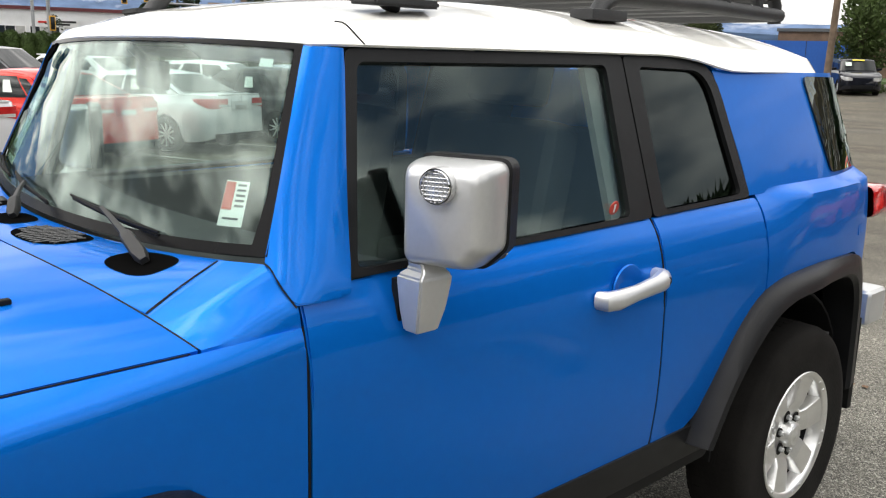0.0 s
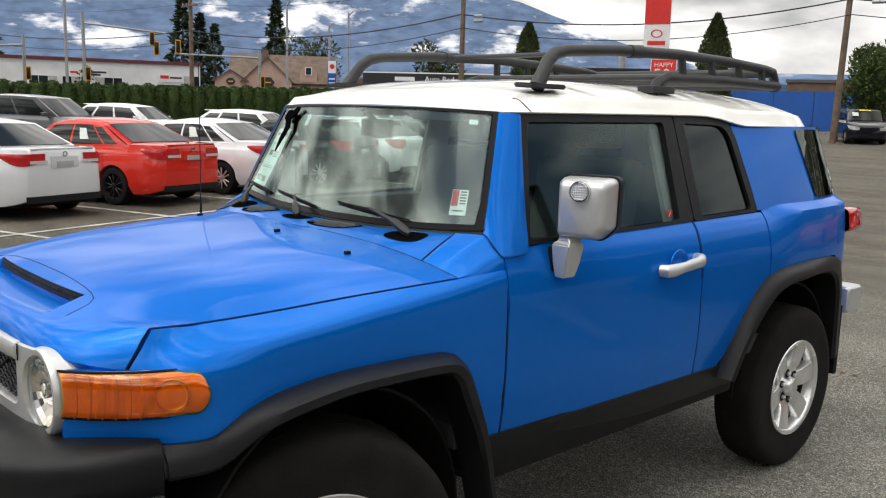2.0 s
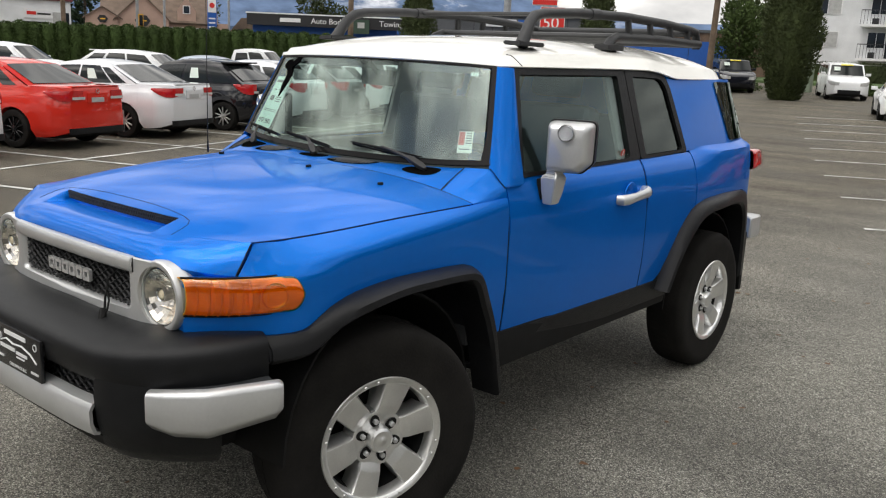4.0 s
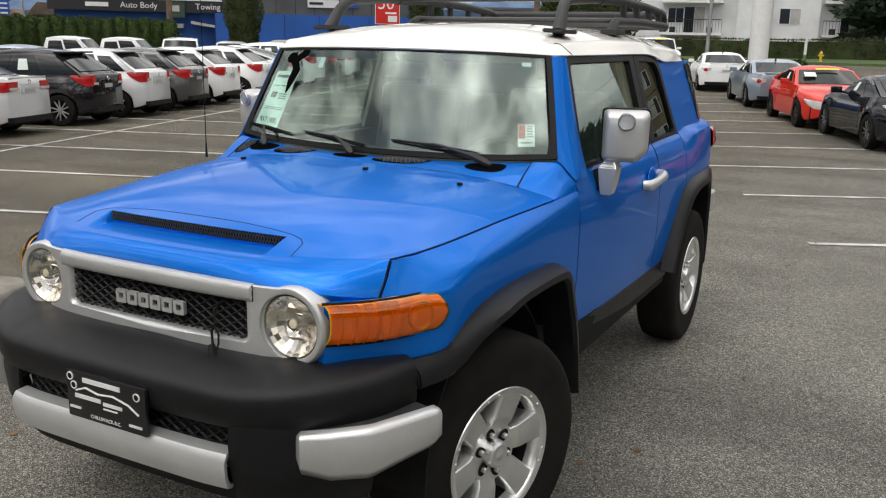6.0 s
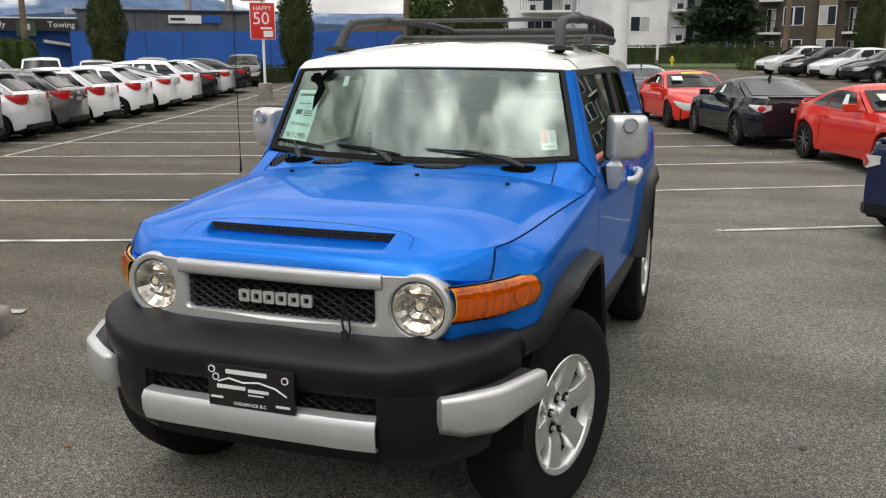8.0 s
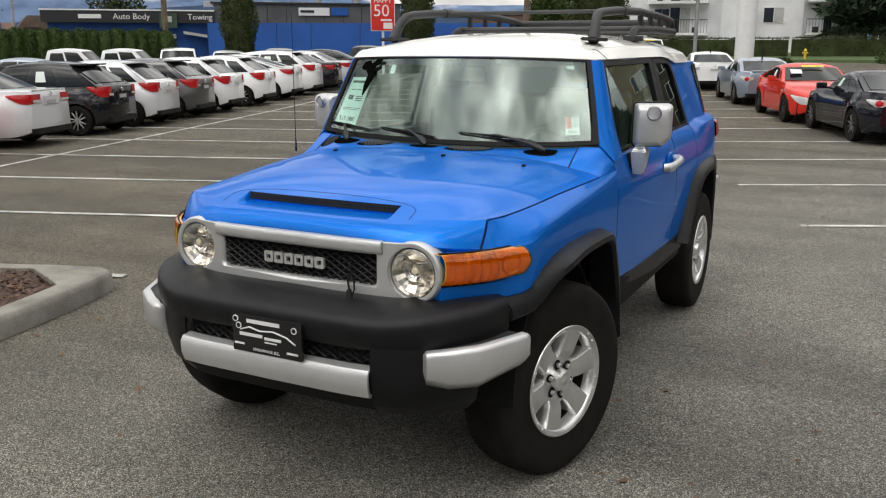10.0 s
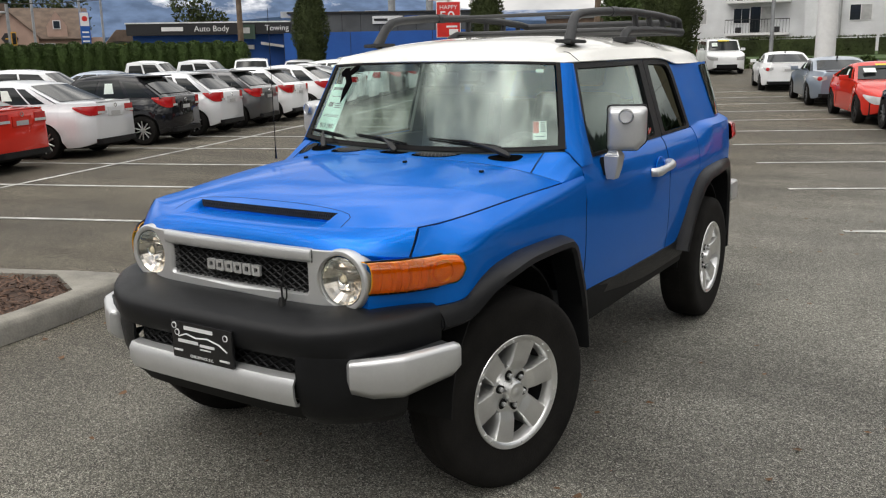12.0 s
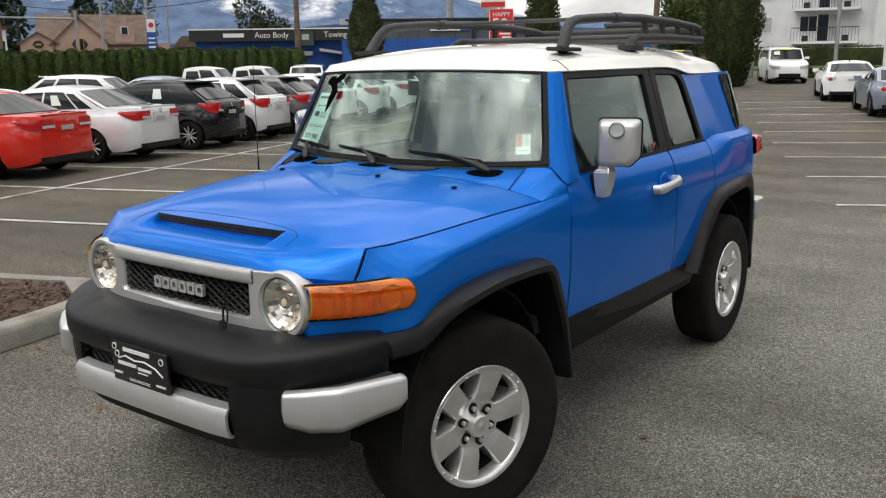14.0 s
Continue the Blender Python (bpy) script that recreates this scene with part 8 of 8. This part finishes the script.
    cz = top(fy(cowl_f)) - 0.005
    rz = deck if kind != "pickup" else belt_z
    yb_f, yt_f, yt_r, yb_r = fy(cowl_f), fy(top_f), fy(end_f), fy(foot_f)
    zr = H - 0.035

    def side_pt(u, v):
        """u from the front post to the rear one, v from belt to roof."""
        y0, y1 = lerp(yb_f - 0.12, yt_f - 0.04, v), lerp(yb_r + 0.05, yt_r + 0.03, v)
        zb = lerp(lerp(belt_z - 0.02, cz - 0.03, 0.0), rz - 0.03, u**2 * 0.6)
        bulge = 0.02 * math.sin(v * math.pi)
        return Vector((lerp(xb, xr, v) + bulge, lerp(y0, y1, u), lerp(zb, zr - 0.03 * (2 * u - 1) ** 2, v)))

    def screen_pt(u, v, back=False):
        yb, yt = (yb_r, yt_r) if back else (yb_f, yt_f)
        zb = rz - 0.01 if back else cz
        bow = (0.10 if not back else -0.06) * (1 - u * u)
        x = u * lerp(xb, xr, v)
        y = lerp(yb - (0.12 if not back else -0.05), yt - (0.04 if not back else -0.03), v) + bow
        return Vector((x, y, lerp(zb - (0.02 if abs(u) > 0.95 else 0), zr - 0.03 + 0.022 * (1 - u * u), v)))

    bm = bmesh.new()
    nu = 10
    for s in (1, -1):
        rows = [[Vector((s * p.x, p.y, p.z)) for p in (side_pt(i / nu, j / 6) for j in range(7))] for i in range(nu + 1)]
        grid(rows, bm=bm, flip=s > 0)
    grid([[screen_pt(lerp(-1, 1, i / 10), j / 6) for j in range(7)] for i in range(11)], bm=bm)
    grid([[screen_pt(lerp(-1, 1, i / 10), j / 6, True) for j in range(7)] for i in range(11)], bm=bm, flip=True)
    rows = []
    for i in range(nu + 1):
        e = side_pt(i / nu, 1.0)
        f, b = screen_pt(0, 1.0), screen_pt(0, 1.0, True)
        rows.append([])
        for k in range(11):
            u = lerp(-1, 1, k / 10)
            y = lerp(screen_pt(u, 1.0).y, screen_pt(u, 1.0, True).y, i / nu)
            crown = 0.045 * (1 - (2 * i / nu - 1) ** 2)
            rows[-1].append(Vector((u * e.x, y, e.z + 0.022 * (1 - u * u) + crown * (1 - abs(u) ** 4))))
    grid(rows, bm=bm)
    bmesh.ops.remove_doubles(bm, verts=bm.verts, dist=0.002)
    add("cabin", bm, "paint", ang=60)

    def patch(pt, u0, u1, v0, v1, nrm, n1=8, n2=5, depth=0.004, taper=0.0):
        rows = []
        for i in range(n1 + 1):
            u = lerp(u0, u1, i / n1)
            rows.append([pt(u, lerp(v0, v1, j / n2)) + nrm for j in range(n2 + 1)])
        return thick(grid(rows), depth)

    add("windscreen", patch(screen_pt, -0.90, 0.90, 0.05, 0.93, Vector((0, 0.008, 0.008))), "glass")
    add("rear_window", patch(lambda u, v: screen_pt(u, v, True), -0.86, 0.86, 0.14 if kind in ("hatch", "box", "wagon", "van") else 0.06, 0.92, Vector((0, -0.010, 0.008))), "glass")
    cuts = {"coupe": ((0.10, 0.60), (0.63, 0.86)), "pickup": ((0.10, 0.50), (0.55, 0.90)), "sedan": ((0.09, 0.44), (0.47, 0.78), (0.80, 0.92)), "liftback": ((0.09, 0.40), (0.43, 0.74), (0.77, 0.92))}.get(kind, ((0.09, 0.40), (0.43, 0.70), (0.74, 0.93)))
    for s in (1, -1):
        for u0, u1 in cuts:
            def win(u, v):
                p = side_pt(u, v)
                return Vector((s * (p.x + 0.006), p.y, p.z))
            edge = 0.10
            add("side_window", patch(win, u0, u1, 0.10, 0.86 if u1 < 0.9 else 0.80, Vector((0, 0, 0))), "glass")
        w0 = cuts[1] if kind != "coupe" else cuts[0]
        um = lerp(w0[0], w0[1], 0.45)
        add("price_sticker", patch(lambda u, v: Vector((s * (side_pt(u, v).x + 0.012), side_pt(u, v).y, side_pt(u, v).z)), um - 0.05, um + 0.05, 0.28, 0.72, Vector((0, 0, 0)), 2, 2, 0.001), "sticker")
        # door seams, handles, mirrors, lamps
        for u in ([c[1] + 0.015 for c in cuts[:2]] if kind != "coupe" else [cuts[0][1] + 0.02]):
            y = side_pt(u, 0.0).y
            rows = [[(s * (half(y + dy) + (0.005 if z < belt_z - 0.12 else -0.02 - (z - belt_z + 0.08) * 0.2)), y + dy, z) for dy in (-0.004, 0.004)] for z in steps(0.33, belt_z - 0.1, 6)]
            add("door_seam", thick(grid(rows, flip=s < 0), 0.003), "seal")
            add("door_handle", box(s * (hw - 0.012) - 0.012, s * (hw - 0.012) + 0.012, y + 0.05, y + 0.22, belt_z - 0.135, belt_z - 0.11, 0.006), "paint")
        p = side_pt(0.10, 0.06)
        bm = moved(box(-0.10, 0.10, -0.045, 0.05, -0.06, 0.06, 0.03, 3), pose(s * (p.x + 0.17), p.y, p.z + 0.07))
        tube([(s * p.x, p.y, p.z + 0.02), (s * (p.x + 0.1), p.y, p.z + 0.04)], 0.025, 6, bm)
        add("wing_mirror", bm, "paint")
        # lamps hug the corner of the body
        for back in (False, True):
            rows = []
            z0, z1 = ((deck - 0.26, deck - 0.085) if kind != "coupe" else (deck - 0.28, deck - 0.15)) if back else (nose - 0.20, nose - 0.04)
            if kind in ("hatch", "box", "wagon", "van") and back:
                z0, z1 = deck - 0.24, deck - 0.02
            ye = -L / 2 if back else L / 2
            inn = {"sedan": 0.42, "coupe": 0.62}.get(kind, 0.60) if back else 0.55
            for k in range(15):
                t = k / 14
                if t < 0.4:
                    x, d = lerp(half(ye) * inn / 0.80, half(ye), t / 0.4), 0.0
                else:
                    d = (t - 0.4) / 0.6 * (0.34 if back else 0.42)
                    x = half(ye + (d if back else -d))
                y = ye + (d if back else -d) + ((-0.010 if back else 0.010) if d < 0.1 else 0)
                za, zb = (lerp(z0 + 0.05, z0, min(1, t / 0.4)), z1) if back else (z0, lerp(z1 - 0.03, z1 + 0.04, t))
                if t > 0.55:
                    za = lerp(za, zb - 0.03, ((t - 0.55) / 0.45) ** 1.3)
                rows.append([(s * (x + 0.007), y, za), (s * (x + 0.012), y, lerp(za, zb, 0.5)), (s * (x + 0.005 - 0.012 * (1 if t > 0.4 else 0)), y, zb)])
            clear = back and kind == "coupe"
            add("tail_lamp" if back else "head_lamp", thick(grid(rows, flip=(s < 0) == back), 0.006), "red" if back and not clear else "lamp")
            if clear:
                mid = rows[7]
                bm = moved(revolve(((-0.004, 0.062), (0.012, 0.060), (0.018, 0.045), (0.020, 0.0005)), 24, "y"), pose(mid[1][0] - s * 0.01, mid[1][1] - 0.006, mid[1][2], 0, 0, 180 + s * 40) @ Matrix.Scale(1.25, 4, (1, 0, 0)))
                add("stop_lamp", bm, "red")
            if back and kind != "coupe":
                rows = [[(s * half(ye) * lerp(inn + 0.08, 0.97, k / 4) / (0.8 if k == 9 else 1.0) * 1.0, -L / 2 - 0.021, z) for z in (z0 + 0.03, z0 + 0.075)] for k in range(5)]
                add("reverse_lamp", thick(grid(rows, flip=s > 0), 0.004), "lamp")
    def tail_y(x):
        """Where the body's rounded tail stands at a width."""
        y = -L / 2
        while half(y) < abs(x) and y < -L / 2 + 0.6:
            y += 0.01
        return y

    wide = half(-L / 2) * 1.06
    add("rear_bumper_trim", thick(grid([[(x, tail_y(x) - 0.012, z) for x in steps(-wide, wide, 18)] for z in (0.26, 0.31, 0.36)]), 0.02), "plastic")
    add("front_intake", thick(grid([[(x, L / 2 + 0.010 - 0.9 * max(0, abs(x) / hw - 0.45) ** 2, z) for x in steps(-hw * 0.62, hw * 0.62, 10)] for z in (0.30, 0.38, 0.47)]), 0.02), "plastic")
    pz = deck - 0.21 if kind not in ("pickup",) else 0.62
    add("plate_panel", box(-0.24, 0.24, -L / 2 - 0.016, -L / 2 + 0.01, pz - 0.085, pz + 0.085, 0.006), "paint")
    add("plate_bar", box(-0.15, 0.15, -L / 2 - 0.022, -L / 2 - 0.012, pz - 0.07, pz + 0.01, 0.003), "sticker" if kind in ("box", "wagon") else "bar")
    add("emblem", moved(revolve(((-0.006, 0.03), (-0.006, 0.042), (0.006, 0.042), (0.006, 0.03)), 18, "y"), pose(0, -L / 2 - 0.018, pz + 0.115)), "chrome")
    if kind in ("hatch", "wagon", "box"):
        add("rear_wiper", tube([(0.0, yb_r - 0.10, rz + 0.05), (0.20, yb_r - 0.03, rz + 0.16)], 0.009, 5), "plastic")
        add("roof_spoiler", box(-xr + 0.05, xr - 0.05, yt_r - 0.20, yt_r + 0.05, H - 0.065, H - 0.03, 0.015), "paint")
    if kind == "sedan":
        add("boot_lip", box(-hw * 0.62, hw * 0.62, -L / 2 + 0.0, -L / 2 + 0.12, deck - 0.03, deck - 0.005, 0.01), "paint")
    if kind == "coupe":
        add("boot_lip", box(-hw * 0.62, hw * 0.62, -L / 2 + 0.0, -L / 2 + 0.12, deck - 0.02, deck + 0.012, 0.01), "paint")
        add("roof_aerial", prism(((yt_r + 0.1, H - 0.01), (yt_r - 0.05, H - 0.02), (yt_r - 0.02, H + 0.07)), -0.015, 0.015, "yz"), "plastic")
    return out, (axf, axr, hw, r)


def parked_wheel(r, dark):
    """Tyre and rim meshes of a parked car's wheel, outer face to +x."""
    key = ("wheel", r, dark)
    if key not in CACHE:
        tyre = revolve(((0.10, r * 0.66), (0.105, r * 0.80), (0.10, r * 0.94), (0.07, r), (-0.07, r), (-0.1, r * 0.94), (-0.1, r * 0.66)), 36)
        rim = revolve(((0.02, r * 0.12), (0.02, r * 0.52), (0.05, r * 0.6), (0.098, r * 0.665), (0.10, r * 0.70), (0.09, r * 0.70), (-0.05, r * 0.66)), 36)
        spokes = bmesh.new()
        for k in range(10):
            a = math.pi / 5 * k
            m = Matrix.Rotation(a, 4, "X")
            join(spokes, moved(box(0.062, 0.088, -0.012 * (r / 0.32), 0.012 * (r / 0.32), r * 0.10, r * 0.66, 0.004, 1), m @ Matrix.Rotation(0.06 * (-1) ** k, 4, "X")))
        join(spokes, revolve(((0.05, r * 0.17), (0.09, r * 0.16), (0.096, r * 0.08), (0.096, 0.001)), 20))
        meshes = []
        for bm in (tyre, rim, spokes):
            me = bpy.data.meshes.new("parked_wheel")
            bmesh.ops.recalc_face_normals(bm, faces=bm.faces)
            bm.to_mesh(me)
            bm.free()
            me.polygons.foreach_set("use_smooth", [True] * len(me.polygons))
            me.set_sharp_from_angle(angle=radians(40))
            meshes.append(me)
        meshes[0].materials.append(TYRE)
        meshes[1].materials.append(SEAL)
        meshes[2].materials.append({True: GLOSS_BLACK, False: ALLOY, "gun": GUNMETAL}[dark])
        CACHE[key] = meshes
    return CACHE[key]


LAMP_FACE = mat("lamp_face", (0.70, 0.70, 0.70), 0.08, 0.3, 0.1, 14, coat=1.0)
PLATE_BAR = mat("plate_bar_grey", (0.42, 0.42, 0.42), 0.5, 0, 0.1)
ROLES = {"seal": SEAL, "glass": CAR_GLASS, "sticker": STICKER, "red": RED_LENS, "lamp": LAMP_FACE, "plastic": BLACK_PLASTIC, "chrome": CHROME, "bar": PLATE_BAR}


def car_pose(x, y, heading):
    """The pose of a car that stands on the sloping lot."""
    a = radians(heading)
    d = Vector((-math.sin(a), math.cos(a)))
    f, b = ground_z(x + d.x * 1.35, y + d.y * 1.35), ground_z(x - d.x * 1.35, y - d.y * 1.35)
    return pose(x, y, (f + b) / 2, math.degrees(math.atan2(f - b, 2.7)), 0, heading)


def parked_car(kind, colour, x, y, heading, label, name="car", dark_wheels=False, banner=False, seat=True):
    """A parked car; heading in degrees from +y to the left."""
    if kind not in CACHE:
        CACHE[kind] = car_meshes(kind)
    pieces, (axf, axr, hw, r) = CACHE[kind]
    root = thing(name, label, "pickup" if kind == "pickup" else "car", car_pose(x, y, heading), "cars parked in the lot")
    for part_name, me, role, text in pieces:
        if part_name == "price_sticker" and not seat:
            continue
        o = new(part_name, me)
        o.parent = root
        o.material_slots[0].link = "OBJECT"
        o.material_slots[0].material = PAINTS[colour] if role == "paint" else ROLES[role]
    for a in (axf, axr):
        for s in (1, -1):
            tyre, rim, spokes = parked_wheel(r, dark_wheels)
            w = new("wheel", tyre)
            w.parent = root
            w.matrix_basis = pose(s * (hw - 0.105), a, r, 0, 0, 0 if s > 0 else 180)
            for nm, me in (("rim", rim), ("spokes", spokes)):
                o = new(nm, me)
                o.parent = w
    if banner:
        L, W, H = KINDS[kind][:3]
        f0, f1 = KINDS[kind][5:7]
        k = 0.82
        p = pose(0.0, L / 2 - lerp(f0, f1, k) + 0.02 - 0.02, lerp(KINDS[kind][10], H, k) + 0.0, 0, 0, 0)
        ang = math.degrees(math.atan2(H - KINDS[kind][10], f1 - f0))
        bm = moved(box(-0.26, 0.26, -0.035, 0.035, 0.0, 0.004), p @ pose(0, 0.06, 0.03, -ang, 0, 0))
        part("banner", bm, YELLOW, root, "yellow painted figures as a bar")
        k = 0.5
        p = pose(0.42, L / 2 - lerp(f0, f1, k), lerp(KINDS[kind][10], H, k))
        bm = moved(box(-0.13, 0.13, -0.10, 0.10, 0.0, 0.004), p @ pose(0, 0.03, 0.028, -ang, 0, 0))
        part("price_card", bm, STICKER, root, "pale price card behind the windscreen")
    return root


# the long row beside the aisle: tail lamps along one line
ROW0, ROWD = Vector((-11.45, 5.63)), Vector((-0.730, 2.42))
FACING = Vector((-0.938, -0.347))
ROW_CARS = (
    (-1, "sedan", "silver", "silver sedan parked tail towards the aisle", False),
    (0, "sedan", "red", "bright red sedan with black wheels, tail towards the aisle", True),
    (1, "sedan", "silver", "pale silver sedan with bright alloy wheels", False),
    (2, "hatch", "black", "black five-door hatchback with paper in its window", False),
    (3, "hatch", "silver", "silver hatchback with a rear wiper", False),
    (4, "hatch", "grey", "dark grey small hatchback", True),
    (5, "hatch", "white", "white small hatchback beside a grey one", True),
    (6, "hatch", "white", "white compact hatchback with alloy wheels", False),
    (7, "liftback", "white", "white sloping liftback with alloy wheels", False),
    (8, "wagon", "white", "white wagon at the row's middle", False),
    (9, "sedan", "charcoal", "dark charcoal sedan in the row", False),
    (10, "sedan", "silver", "silver sedan far along the row", False),
    (11, "sedan", "charcoal", "dark sedan at the row's far end", False),
)
HEAD_A = math.degrees(math.atan2(-FACING.x, FACING.y))
SPOTS = (-1.0, 0.0, 1.0, 2.0, 2.82, 3.62, 4.4, 5.4, 6.4, 7.3, 8.25, 9.05, 10.05)
for (_, kind, colour, label, dark), k in zip(ROW_CARS, SPOTS):
    L = KINDS[kind][0]
    c = ROW0 + ROWD * k + FACING * (L / 2)
    parked_car(kind, colour, c.x, c.y, HEAD_A, label, dark_wheels=dark)

# cars before the hedge, and others facing the aisle farther along
for x, y, kind, colour, head, label in (
    (-28.7, 8.7, "van", "grey", -58, "dark grey minivan before the hedge"),
    (-27.7, 11.5, "wagon", "white", -58, "white wagon before the hedge"),
    (-23.9, 14.2, "wagon", "white", -58, "white hatchback before the hedge"),
    (-24.0, 17.0, "sedan", "steel", -58, "steel blue sedan behind the row"),
    (-27.1, 21.1, "pickup", "white", -60, "white pickup with a four-door cab"),
    (-25.8, 22.6, "pickup", "white", -60, "white pickup beside another one"),
    (-27.0, 27.0, "box", "white", 222, "white boxy car facing the aisle"),
    (-25.4, 28.5, "sedan", "silver", 220, "silver car facing the aisle"),
    (-24.8, 31.5, "sedan", "grey", 218, "grey car facing the aisle"),
    (-22.2, 35.2, "sedan", "black", 208, "dark sedan near the sign post"),
):
    parked_car(kind, colour, x, y, head, label, seat=False)

# sports coupes on display across the aisle
parked_car("coupe", "white", -4.5, 31.0, 18, "white sports coupe parked askew", dark_wheels="gun")
parked_car("coupe", "steel", -1.95, 25.3, 20, "grey-blue sports coupe parked askew", dark_wheels="gun")
parked_car("coupe", "red", 0.0, 20.2, 200, "red sports coupe facing the aisle, yellow windscreen mark", dark_wheels=True, banner=True)
parked_car("coupe", "charcoal", 1.6, 16.5, 21, "dark charcoal sports coupe, tail towards the aisle", dark_wheels="gun")
parked_car("coupe", "red", 3.70, 12.3, 202, "red sports coupe with yellow windscreen mark", dark_wheels="gun", banner=True)
parked_car("coupe", "navy", 4.44, 7.30, -40, "dark navy sports coupe beside a red one", dark_wheels="gun")
parked_car("box", "white", -9.6, 41.5, 205, "white boxy hatchback parked near the conifer", seat=False, banner=True)
parked_car("box", "charcoal", -15.2, 42.0, 215, "black boxy hatchback near the utility pole", seat=False, banner=True)
for x, y, colour, label in ((4.05, 48.6, "silver", "silver sedan side-on near the street"), (5.26, 46.2, "black", "black sedan side-on near the street"), (6.46, 43.8, "silver", "silver sedan beside a black one"), (7.66, 41.4, "charcoal", "dark sedan at the lot's far corner")):
    parked_car("sedan", colour, x, y, 117, label, seat=False)
